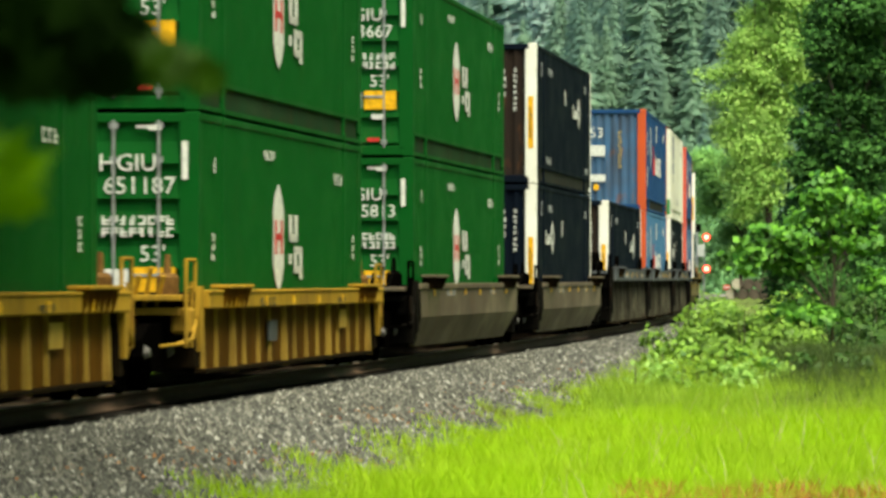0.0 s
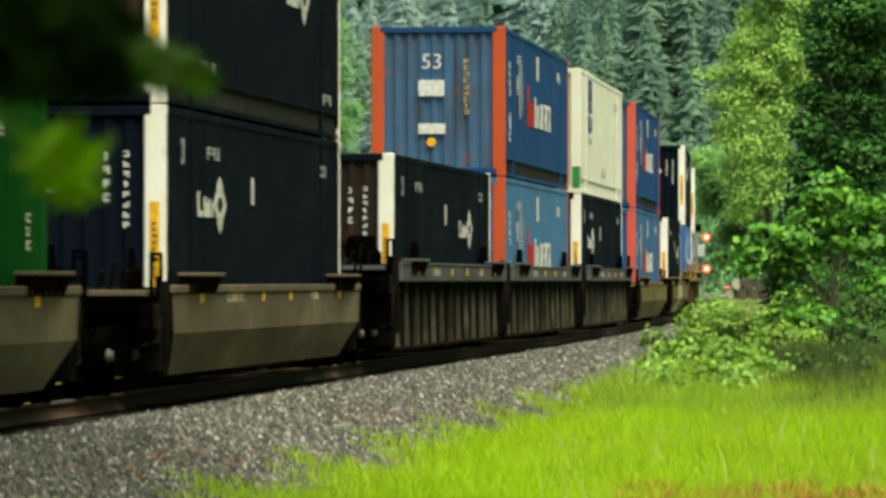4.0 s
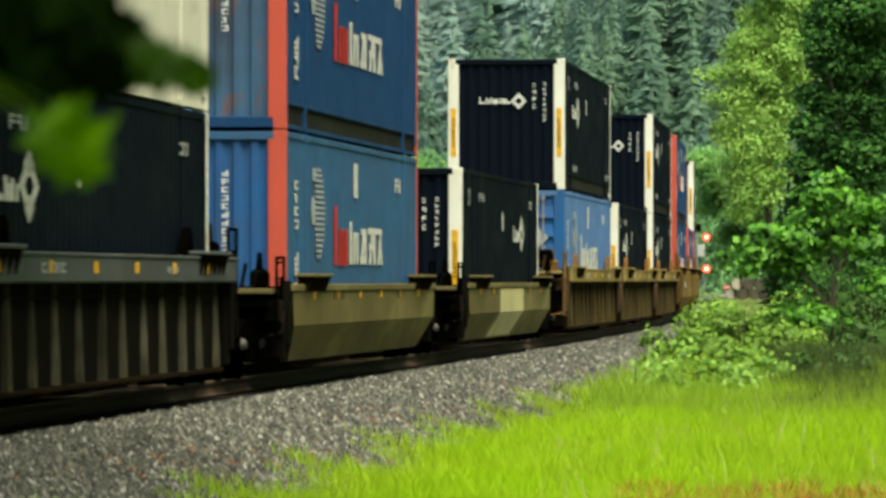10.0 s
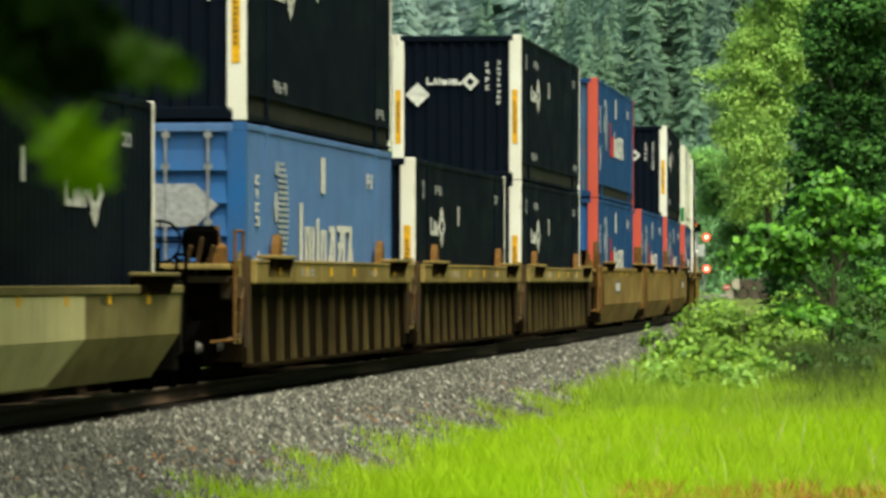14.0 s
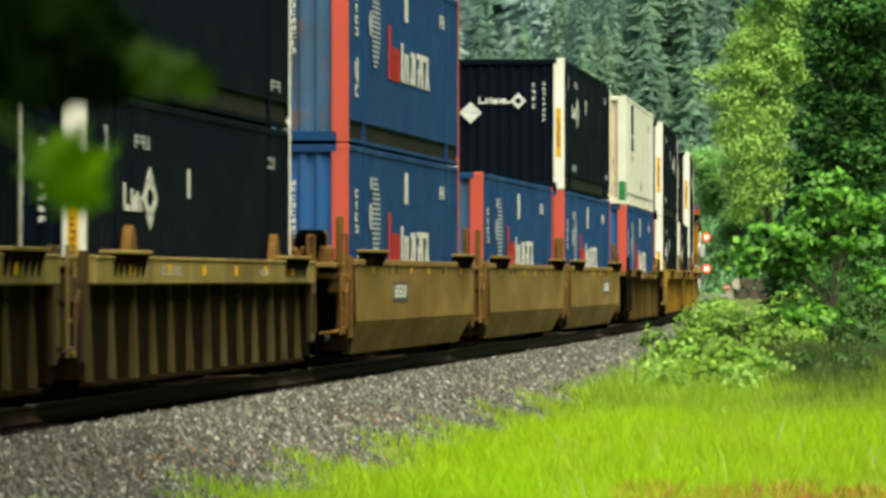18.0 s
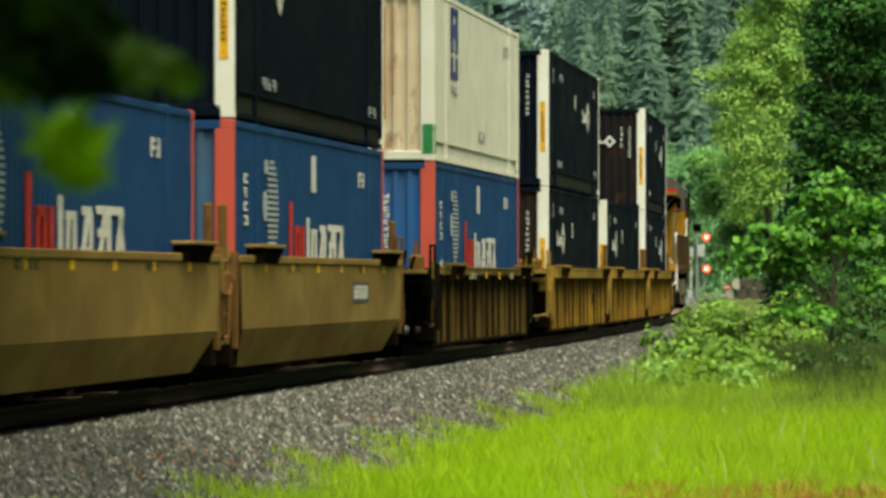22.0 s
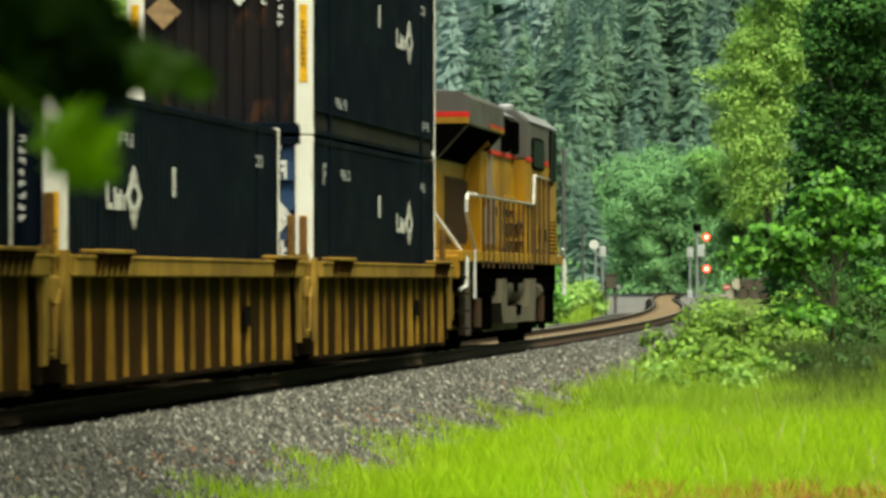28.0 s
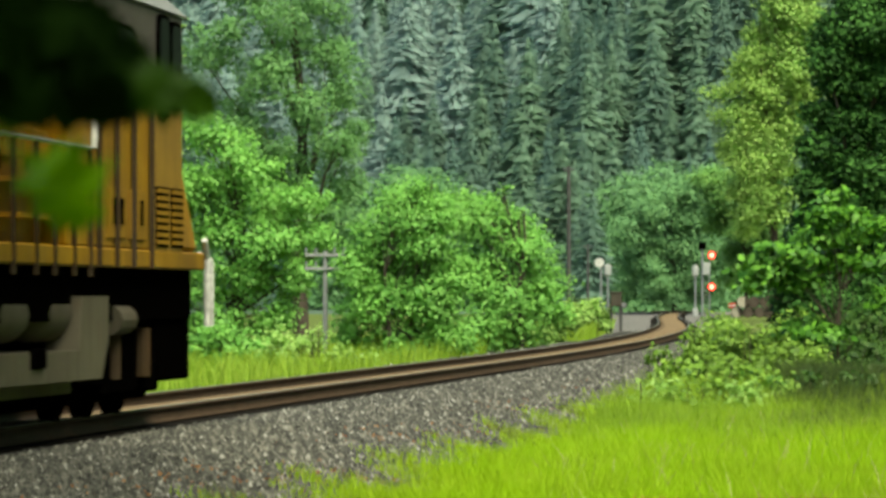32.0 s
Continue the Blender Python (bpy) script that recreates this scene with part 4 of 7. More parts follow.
# ================= well cars =================
def truck(parent, y, wheels=(-0.86, 0.86)):
    """A wheel truck centred at y."""
    for sx in (-1, 1):
        bm = BM()
        side_prism(bm, [(y - 1.15, 0.42), (y - 1.15, 0.6), (y - 0.5, 0.78), (y + 0.5, 0.78), (y + 1.15, 0.6), (y + 1.15, 0.42), (y + 0.55, 0.5), (y + 0.35, 0.24), (y - 0.35, 0.24), (y - 0.55, 0.5)], sx * 0.96, sx * 1.1)
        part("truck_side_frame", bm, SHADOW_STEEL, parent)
        for w in wheels:
            bm = BM()
            rod(bm, (sx * 1.1, y + w, 0.46), (sx * 1.16, y + w, 0.46), 0.085, 0.05, 10)
            part("bearing_cap", bm, BRIGHT, parent, "worn bright bearing cap")
    for w in wheels:
        bm = BM()
        for sx in (-1, 1):
            rod(bm, (sx * 0.7, y + w, 0.457), (sx * 0.84, y + w, 0.457), 0.457, 0.457, 20)
            rod(bm, (sx * 0.66, y + w, 0.457), (sx * 0.7, y + w, 0.457), 0.485, 0.485, 20)
        rod(bm, (-0.7, y + w, 0.457), (0.7, y + w, 0.457), 0.09, n=8)
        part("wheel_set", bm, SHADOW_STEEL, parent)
        # black block added to close the view between the wheels
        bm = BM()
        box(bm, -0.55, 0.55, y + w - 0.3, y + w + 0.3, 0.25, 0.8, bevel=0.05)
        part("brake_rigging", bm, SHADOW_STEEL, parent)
    bm = BM()
    box(bm, -1.0, 1.0, y - 0.2, y + 0.2, 0.4, 0.75, bevel=0.03)
    part("bolster", bm, SHADOW_STEEL, parent)


def well_car(style, sill_top, skin, sill_mat, panel_mat=None, near_end="coupler", far_end="coupler", gap_near=3.4, gap_far=3.4, patch=False, marks=True, plate=0, tall_posts=False, ears=None):
    """A well car unit with its container place from y = 0 to LEN."""
    labels = {"rib": "ribbed steel container well car", "slab": "smooth slab-sided container well car"}
    colour = {WELL_YELLOW: "yellow", WELL_DULL: "grimy yellow", WELL_TAN: "tan", WELL_BROWN: "brown", WELL_OLIVE: "olive", WELL_GREY: "grey", WELL_DARK: "dark brown", WELL_AMBER: "amber yellow"}[skin]
    car = thing("well_car", f"weathered {colour} {labels[style]} on the rails", "railway car", "well cars of the train")
    panel_mat = panel_mat or skin
    thin = {WELL_YELLOW: (RIB_YELLOW, SHADED_YELLOW), WELL_AMBER: (RIB_AMBER, RUSTY_SHEET), WELL_DARK: (RIB_BROWN, DARK_SHEET)}.get(skin)   # cars with thin ribs
    y0, y1 = -0.75, LEN + 0.75
    hx = 1.49
    for sx in (-1, 1):
        def xs(a, b):
            return sorted((sx * a, sx * b))
        bm = BM()
        if style == "rib":
            a, b = xs(hx - 0.14, hx + 0.05)
            deep = 0.14 if skin is WELL_DARK else 0.22 if thin else 0.3
            box(bm, a, b, y0, y1, sill_top - deep, sill_top, bevel=0.02)
            part("top_chord", bm, sill_mat, car)
            bm = BM()
            box(bm, *xs(hx - 0.16, hx + 0.065), y0, y1, sill_top - 0.035, sill_top + 0.004, bevel=0.008)
            part("top_flange", bm, sill_mat, car)
            bright = thin is not None
            # dark sheet: the shade between the ribs is put into its colour
            bm = BM()
            a, b = xs(hx - 0.185, hx - 0.15)
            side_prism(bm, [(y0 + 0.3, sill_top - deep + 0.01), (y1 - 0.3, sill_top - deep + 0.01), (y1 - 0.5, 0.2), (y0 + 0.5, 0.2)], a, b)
            part("side_sheet", bm, thin[1] if bright else SHADE_GREY if skin is WELL_GREY else SHADE_BROWN, car, "side sheet, darkened for the shade between the ribs")
            # bottom chord painted dark for the shade below the car
            bm = BM()
            a, b = xs(hx - 0.2, hx - 0.05)
            box(bm, a, b, y0 + 0.45, y1 - 0.45, 0.18, 0.23, bevel=0.01)
            part("bottom_chord", bm, SHADE_BROWN, car, "bottom chord, darkened for the shade below the car")
            n = 15 if bright else 13
            rr = random.Random(n)
            for i in range(n):
                bm = BM()
                y = y0 + 0.6 + i * (y1 - y0 - 1.2) / (n - 1) + rr.uniform(-0.06, 0.06)
                long = i % 4 == 2                    # every fourth rib is a deeper post
                w = (0.026 if bright else 0.045) + 0.012 * long
                far, near_x, up_x = sx * (hx - 0.16), sx * (hx - (0.06 if long else 0.1 if bright else 0.075)), sx * (hx - (0.09 if long else 0.12))
                a, b = sorted((far, near_x))
                c, d = sorted((far, up_x))
                box(bm, a, b, y - w, y + w, 0.17 if long else 0.24, sill_top - deep + 0.01, top=(c, d, y - w * 0.6, y + w * 0.6))
                part("rib", bm, thin[0] if bright else panel_mat, car)
            if not bright:
                bm = BM()                            # pipe along the side
                rod(bm, (sx * (hx - 0.1), y0 + 0.8, sill_top - deep - 0.14), (sx * (hx - 0.1), y1 - 0.8, sill_top - deep - 0.14), 0.014, n=6)
                part("air_pipe", bm, SHADE_BROWN, car, "thin dark air pipe")
            elif sx > 0 and skin is not WELL_DARK:
                for y, z, w, mat in ((5.3, 0.5, 0.8, WELL_GREY), (12.7, 0.6, 0.8, RIB_YELLOW)) if skin is WELL_YELLOW else ((12.2, 0.7, 0.5, SHADE_GREY),):
                    bm = BM()
                    box(bm, hx - 0.1, hx - 0.085, y, y + w, z, z + 0.26)
                    part("data_plate", bm, mat, car, "small worn data plate")
        else:
            knee = 0.68
            prof = [(sx * (hx - 0.13), sill_top), (sx * hx, sill_top), (sx * hx, knee), (sx * (hx - 0.2), 0.2), (sx * (hx - 0.3), 0.2), (sx * (hx - 0.13), knee)]
            v = []
            for yy, end in ((y0, -1), (y1, 1)):
                ring = []
                for px, pz in prof:
                    back = 0.0 if pz > knee else (0.15 if pz == knee else 1.0)
                    ring.append(bm.verts.new((px, yy - end * back, pz)))
                v.append(ring)
            k = len(prof)
            for i in range(k):
                bm.faces.new((v[0][i], v[0][(i + 1) % k], v[1][(i + 1) % k], v[1][i]))
            bm.faces.new(v[0][::-1])
            bm.faces.new(v[1])
            panel = part("side_panel", bm, skin, car)
            bm = BM()
            a, b = xs(hx - 0.16, hx + 0.025)
            box(bm, a, b, y0, y1, sill_top - 0.09, sill_top + 0.004, bevel=0.012)
            part("top_chord", bm, sill_mat, car)
            if patch and sx > 0:
                bm = BM()
                m0, m1 = 5.4, 10.4
                q = [bm.verts.new(c) for c in ((hx + 0.005, m0, knee), (hx + 0.005, m1, knee), (hx + 0.005, m1, sill_top - 0.1), (hx + 0.005, m0, sill_top - 0.1), (hx - 0.196, m0 - 1.0, 0.21), (hx - 0.196, m1 - 1.2, 0.21))]
                bm.faces.new((q[0], q[1], q[2], q[3]))
                bm.faces.new((q[4], q[5], q[1], q[0]))
                part("paint_patch", bm, WELL_PATCH, car, "fresh cream paint patch")
        # raised guide brackets on the sill, near both ends
        for gy in (0.3, LEN - 2.4):
            low = style == "rib"
            z0, z1, out = (sill_top + 0.02, sill_top + 0.065, hx + 0.15) if low else (sill_top + 0.1, sill_top + 0.145, hx + 0.16)
            bm = BM()
            box(bm, *xs(hx - 0.1, out), gy, gy + 2.0, z0, z1, bevel=0.01)
            bracket = part("guide_bracket", bm, sill_mat, car)
            bm = BM()
            foot = sill_top - 0.22 if low else sill_top - 0.1
            for k in range(6):
                q = gy + 0.1 + k * 0.36
                box(bm, *xs(hx - 0.02, hx + 0.06), q - 0.015, q + 0.015, foot, z0, top=(*xs(hx - 0.02, out - 0.02), q - 0.015, q + 0.015))
            if not low:
                box(bm, *xs(hx - 0.09, hx - 0.06), gy + 0.1, gy + 1.9, sill_top, z0)
            part("bracket_gusset", bm, thin[1] if thin else SHADE_BROWN, bracket, "dark gussets under the bracket")
        for gy in (2.3, LEN - 2.3) if ears else ():
            bm = BM()
            a, b = xs(hx - 0.16, hx - 0.06)
            side_prism(bm, [(gy - 0.25, sill_top), (gy + 0.25, sill_top), (gy + 0.16, sill_top + 0.26), (gy - 0.02, sill_top + 0.34), (gy - 0.16, sill_top + 0.2)], a, b)
            part("guide_ear", bm, ears, car, "upright guide ear")
        face = hx + (0.05 if style == "rib" else 0.0)
        if marks and sx > 0:
            for i in range(6):
                bm = BM()
                y = 1.4 + i * 2.6
                box(bm, face, face + 0.006, y, y + 0.22, sill_top - 0.2, sill_top - 0.08)
                part("reflector", bm, YELLOW_MARK, car, "yellow reflector")
            bm = BM()
            bars(bm, face, 3.6, 5.0, sill_top - 0.2, sill_top - 0.1, 4, random.Random(2))
            bars(bm, face, 11.4, 12.3, sill_top - 0.2, sill_top - 0.12, 3, random.Random(9))
            part("sill_print", bm, DARK_MARK if skin in (WELL_TAN, WELL_YELLOW, WELL_OLIVE) else GREY_MARK, car, "small car print")
        if plate and sx > 0:
            bm = BM()
            z = 0.95 if style == "slab" else sill_top - 0.3
            box(bm, face + 0.001, face + 0.009, plate, plate + 1.9, z, z + 0.3)
            p = part("number_board", bm, WELL_GREY, car, "framed board with car figures")
            bm = BM()
            bars(bm, face + 0.009, plate + 0.12, plate + 1.8, z + 0.06, z + 0.25, 9, random.Random(4))
            part("board_print", bm, WHITE, p)
    bm = BM()
    box(bm, -1.15, 1.15, y0 + 0.8, y1 - 0.8, 0.18, 0.25)
    for i in range(9):
        box(bm, -1.12, 1.12, 0.4 + i * 1.9, 0.6 + i * 1.9, 0.24, 0.37)
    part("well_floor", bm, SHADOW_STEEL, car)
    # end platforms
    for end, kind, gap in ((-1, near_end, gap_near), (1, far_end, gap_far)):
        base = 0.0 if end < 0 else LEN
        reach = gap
        # end beam painted dark for the shade in the gap between cars
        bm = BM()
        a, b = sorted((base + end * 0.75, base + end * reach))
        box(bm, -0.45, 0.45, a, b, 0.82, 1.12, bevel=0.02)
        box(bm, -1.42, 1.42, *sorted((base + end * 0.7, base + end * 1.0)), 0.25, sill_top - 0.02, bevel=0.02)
        part("end_beam", bm, SHADE_GREY if skin in (WELL_GREY, WELL_DARK, WELL_BROWN, WELL_OLIVE) else SHADE_BROWN, car, "end beam, darkened for the shade in the gap")
        bm = BM()
        a, b = sorted((base + end * 0.95, base + end * min(reach, 1.75)))
        box(bm, -1.35, 1.35, a, b, sill_top - 0.12, sill_top - 0.05, bevel=0.01)
        part("end_platform", bm, sill_mat, car)
        for sx in (-1, 1):
            bm = BM()
            x = sx * 1.38
            yy = base + end * 1.3
            for dy in (-0.2, 0.2):
                rod(bm, (x, yy + dy, 0.5), (x, yy + dy, sill_top + 0.1), 0.022, n=6)
            for k in range(4):
                rod(bm, (x, yy - 0.2, 0.55 + k * 0.32), (x, yy + 0.2, 0.55 + k * 0.32), 0.018, n=6)
            part("ladder", bm, SHADOW_STEEL if skin in (WELL_GREY, WELL_BROWN, WELL_OLIVE) else sill_mat, car)
        if tall_posts:
            bm = BM()
            yy = base + end * 1.05
            box(bm, 1.26, 1.36, yy - 0.07, yy + 0.07, 0.6, sill_top + 0.62, bevel=0.02)
            part("brake_post", bm, RUST, car, "rusty upright post at the car's end")
        iron = {WELL_YELLOW: WELL_YELLOW, WELL_AMBER: WELL_AMBER, WELL_DULL: WELL_DARK, WELL_TAN: RUST}.get(skin, SHADE_GREY)
        for sx in (-1, 1):
            bm = BM()                               # corner bracket and uncoupling rod
            yy = base + end * 0.86
            side_prism(bm, [(yy - 0.12, sill_top + 0.05), (yy + 0.12, sill_top + 0.05), (yy + 0.16, sill_top - 0.3), (yy + 0.1, 0.45), (yy - 0.1, 0.45), (yy - 0.16, sill_top - 0.3)], *sorted((sx * 1.4, sx * 1.47)))
            part("corner_bracket", bm, iron, car)
            bm = BM()
            tube(bm, [(sx * 1.42, yy + end * 0.2, sill_top - 0.35), (sx * 1.44, yy + end * 0.5, sill_top - 0.5), (sx * 1.44, yy + end * 0.55, 0.6), (sx * 1.3, yy + end * 0.8, 0.55)], 0.024)
            part("uncoupling_rod", bm, iron, car)
            bm = BM()
            box(bm, *sorted((sx * 1.18, sx * 1.42)), *sorted((base + end * 1.02, base + end * 1.42)), sill_top - 0.5, sill_top - 0.2, bevel=0.03)
            part("end_bracket", bm, iron, car)
        if kind == "coupler":
            bm = BM()
            hub = Vector((1.05, base + end * 1.5, sill_top + 0.12))
            for k in range(3):
                rod(bm, hub + Vector((0.14 * k - 0.3, 0, -0.3)), hub + Vector((0.14 * k - 0.2, end * 0.1, 0.05 + 0.1 * (k % 2))), 0.03, n=6)
            box(bm, 0.6, 1.3, *sorted((base + end * 1.4, base + end * 1.6)), sill_top - 0.28, sill_top - 0.2)
            part("brake_linkage", bm, iron, car)
            truck(car, base + end * 1.9)
            bm = BM()
            a, b = sorted((base + end * (reach - 0.1), base + end * (reach + 0.38)))
            box(bm, -0.16, 0.16, a, b, 0.72, 1.0, bevel=0.04)
            part("coupler", bm, SHADOW_STEEL, car)
            bm = BM()
            tube(bm, [(0.5, base + end * reach, 0.8), (0.52, base + end * (reach + 0.15), 0.4), (0.4, base + end * (reach + 0.35), 0.35)], 0.03)
            part("air_hose", bm, SHADOW_STEEL, car)
            if skin in (WELL_GREY, WELL_DULL, WELL_TAN) and end < 0:
              bm = BM()
              hub = Vector((0.45, base + end * 1.5, sill_top + 0.22))
              ring = [hub + Vector((0.26 * math.cos(k * 0.5236), 0, 0.26 * math.sin(k * 0.5236))) for k in range(13)]
              tube(bm, ring, 0.018, 5)
              for k in (0, 3, 6, 9):
                rod(bm, hub, ring[k], 0.012, n=5)
              part("hand_brake_wheel", bm, SHADOW_STEEL, car)
              bm = BM()
              box(bm, 0.7, 1.15, *sorted((base + end * 1.1, base + end * 1.4)), sill_top + 0.02, sill_top + 0.42, bevel=0.08)
              rod(bm, (0.95, base + end * 1.25, sill_top - 0.1), (0.95, base + end * 1.25, sill_top + 0.35), 0.05, n=8)
              part("brake_gear_case", bm, SHADOW_STEEL, car, "dark brake gear case on a stand")
            bm = BM()
            box(bm, 1.0, 1.25, *sorted((base + end * 1.15, base + end * 1.35)), sill_top - 0.1, sill_top + 0.2, bevel=0.05)
            rod(bm, (1.12, base + end * 1.25, sill_top + 0.2), (1.12, base + end * 1.25, sill_top + 0.42), 0.05, 0.03, 8)
            part("brake_housing", bm, SHADOW_STEEL if skin in (WELL_GREY, WELL_BROWN, WELL_OLIVE) else RUST, car, "grimy brake housing")
            bm = BM()
            x = 1.4
            tube(bm, [(x, base + end * 0.95, sill_top - 0.3), (x, base + end * 0.95, sill_top + 0.35), (x, base + end * 1.65, sill_top + 0.35), (x, base + end * 1.65, 0.55), (x - 0.5, base + end * 1.7, 0.5)], 0.022)
            part("grab_rail", bm, sill_mat if skin in (WELL_YELLOW, WELL_AMBER) else RUST if skin in (WELL_TAN, WELL_DULL) else SHADOW_STEEL, car)
        elif kind == "shared":
            truck(car, base + end * 1.75)
    return car


def unit(style, top, skin, sill=None, panel=None, **kw):
    return well_car(style, top, skin, sill or skin, panel, **kw)


CARS = [
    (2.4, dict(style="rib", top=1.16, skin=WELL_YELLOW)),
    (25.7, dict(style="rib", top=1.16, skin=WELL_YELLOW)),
    (48.9, dict(style="slab", top=1.22, skin=WELL_BROWN)),
    (72.6, dict(style="slab", top=1.22, skin=WELL_BROWN)),
    (95.5, dict(style="rib", top=1.55, skin=WELL_GREY, panel=WELL_RIBGREY, ears=SHADOW_STEEL, far_end="shared", gap_far=1.75)),
    (114.7, dict(style="rib", top=1.55, skin=WELL_GREY, panel=WELL_RIBGREY, ears=SHADOW_STEEL, near_end="open", far_end="shared", gap_near=1.5, gap_far=1.75)),
    (134.8, dict(style="rib", top=1.55, skin=WELL_GREY, panel=WELL_RIBGREY, ears=SHADOW_STEEL, near_end="open", gap_near=1.5)),
    (157.9, dict(style="slab", top=1.22, skin=WELL_OLIVE)),
    (181.3, dict(style="slab", top=1.22, skin=WELL_OLIVE, patch=True)),
    (204.7, dict(style="rib", top=1.53, skin=WELL_DULL, panel=RIB_TAN, ears=RUST, far_end="shared", gap_far=1.75)),
    (224.2, dict(style="rib", top=1.53, skin=WELL_DULL, panel=RIB_TAN, ears=RUST, near_end="open", far_end="shared", gap_near=1.5, gap_far=1.75)),
    (243.9, dict(style="rib", top=1.53, skin=WELL_DULL, panel=RIB_TAN, ears=RUST, near_end="open", gap_near=1.5)),
    (266.3, dict(style="slab", top=1.58, skin=WELL_TAN, far_end="shared", gap_far=1.75, plate=4.2, tall_posts=True)),
    (286.8, dict(style="slab", top=1.58, skin=WELL_TAN, near_end="open", far_end="shared", gap_near=1.5, gap_far=1.75, tall_posts=True)),
    (306.2, dict(style="slab", top=1.58, skin=WELL_TAN, near_end="open", gap_near=1.5, plate=10.6, tall_posts=True)),
    (329.8, dict(style="rib", top=1.5, skin=WELL_DARK, sill=RIB_BROWN)),
    (353.3, dict(style="rib", top=1.53, skin=WELL_AMBER, far_end="shared", gap_far=1.75, marks=False)),
    (372.4, dict(style="rib", top=1.53, skin=WELL_AMBER, near_end="open", far_end="shared", gap_near=1.5, gap_far=1.75, marks=False, tall_posts=True)),
    (391.9, dict(style="rib", top=1.53, skin=WELL_AMBER, near_end="open", gap_near=1.5, gap_far=1.9, far_end="open", marks=False, tall_posts=True)),
]
for s, kw in CARS:
    rides(unit(**kw), s, LEN)


# ================= locomotive =================
def locomotive():
    """Its radiator end is at y = 0, its cab at the far end."""
    L = 22.6
    loco = thing("locomotive", "yellow and grey diesel locomotive with a red stripe and white handrails", "locomotive")
    bm = BM()
    box(bm, -1.5, 1.5, 0.3, L, 1.6, 1.8, bevel=0.02)
    part("deck_sill", bm, LOCO_YELLOW, loco)
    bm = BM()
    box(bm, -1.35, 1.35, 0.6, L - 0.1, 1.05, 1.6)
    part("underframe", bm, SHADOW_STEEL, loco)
    # black block added to fill the dark gap under the deck
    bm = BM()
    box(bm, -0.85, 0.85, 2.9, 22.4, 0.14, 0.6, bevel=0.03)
    part("under_deck_fill", bm, SHADOW_STEEL, loco)
    bm = BM()
    ring = [(0.55 * math.cos(k * 0.5236) + 0.2, 0.02, 2.05 + 0.34 * math.sin(k * 0.5236)) for k in range(13)]
    tube(bm, ring, 0.035, 6)
    part("hand_brake_wheel", bm, LOCO_YELLOW, loco)
    bm = BM()                                       # radiator hood
    box(bm, -0.93, 0.93, 1.5, 8.3, 1.8, 3.7, bevel=0.04)
    part("hood", bm, LOCO_YELLOW, loco)
    bm = BM()                                       # engine and blower hood, wider
    box(bm, -1.22, 1.22, 6.9, 13.5, 1.8, 3.74, bevel=0.03)
    part("engine_hood", bm, LOCO_YELLOW, loco)
    for i in range(8):
        bm = BM()
        y = 7.56 + i * 0.74
        box(bm, 1.22, 1.24, y, y + 0.7, 1.9, 3.55, bevel=0.006)
        d = part("hood_door", bm, LOCO_YELLOW, loco)
        bm = BM()
        box(bm, 1.24, 1.26, y + 0.58, y + 0.62, 2.5, 2.68)
        part("latch", bm, SHADOW_STEEL, d)
    scorch = paint("scorched_grey_paint", (0.24, 0.21, 0.18), 0.7, 0.8, 0.7, dirt_colour=(0.2, 0.1, 0.02), streaks=1.1, bleach=0.5)
    for k in range(4):                              # peeled, sooty paint on the hood doors
        bm = BM()
        y = 7.0 + k * 0.62
        side_prism(bm, [(y, 1.95), (y + 0.6, 1.95), (y + 0.6, (2.7, 3.5, 3.66, 2.9)[k]), (y, (2.5, 3.1, 3.62, 3.1)[k])], 1.243, 1.25)
        part("scorched_patch", bm, scorch, loco, "grey scorched patch of peeling paint")
    for z in (2.04, 2.38):
        bm = BM()
        box(bm, 1.24, 1.46, 11.1, 14.3, z, z + 0.05)
        part("hood_step", bm, LOCO_YELLOW, loco)
    for y in (11.2, 12.5):
        bm = BM()
        box(bm, 1.22, 1.3, y, y + 0.95, 2.62, 2.92, bevel=0.02)
        part("hood_hatch", bm, LOCO_YELLOW, loco)
    for i in range(4):
        bm = BM()
        y = 2.9 + i * 0.98
        box(bm, 0.93, 0.96, y, y + 0.9, 1.95, 3.14)
        door = part("radiator_door", bm, WELL_DARK, loco, "dark brown ribbed radiator door")
        for k in range(5):
            bm = BM()
            box(bm, 0.955, 0.985, y + 0.06 + k * 0.17, y + 0.11 + k * 0.17, 2.0, 3.1)
            part("door_rib", bm, WELL_DARK, door)
    bm = BM()
    tube(bm, [(0.96, 6.4, 3.1), (1.0, 6.4, 3.36), (1.14, 6.4, 3.62), (1.4, 6.4, 3.82)], 0.05, 6)
    part("wing_prop", bm, LOCO_YELLOW, loco, "yellow curved prop under the overhang")
    bm = BM()                                       # radiator wings
    prof = [(-1.52, 4.03), (-1.52, 4.48), (-1.34, 4.6), (1.34, 4.6), (1.52, 4.48), (1.52, 4.03), (0.95, 3.4), (-0.95, 3.4)]
    prism(bm, prof, 1.4, 8.2)
    wing = part("radiator_housing", bm, LOCO_GREY, loco, "grey overhanging radiator housing")
    # black plate added for the shade in the open end of the overhang
    bm = BM()
    prism(bm, [(-1.5, 4.025), (1.5, 4.025), (0.94, 3.41), (-0.94, 3.41)], 1.386, 1.397)
    part("end_shade_plate", bm, SHADOW_STEEL, loco, "black plate standing for the shaded hollow at the overhang's end")
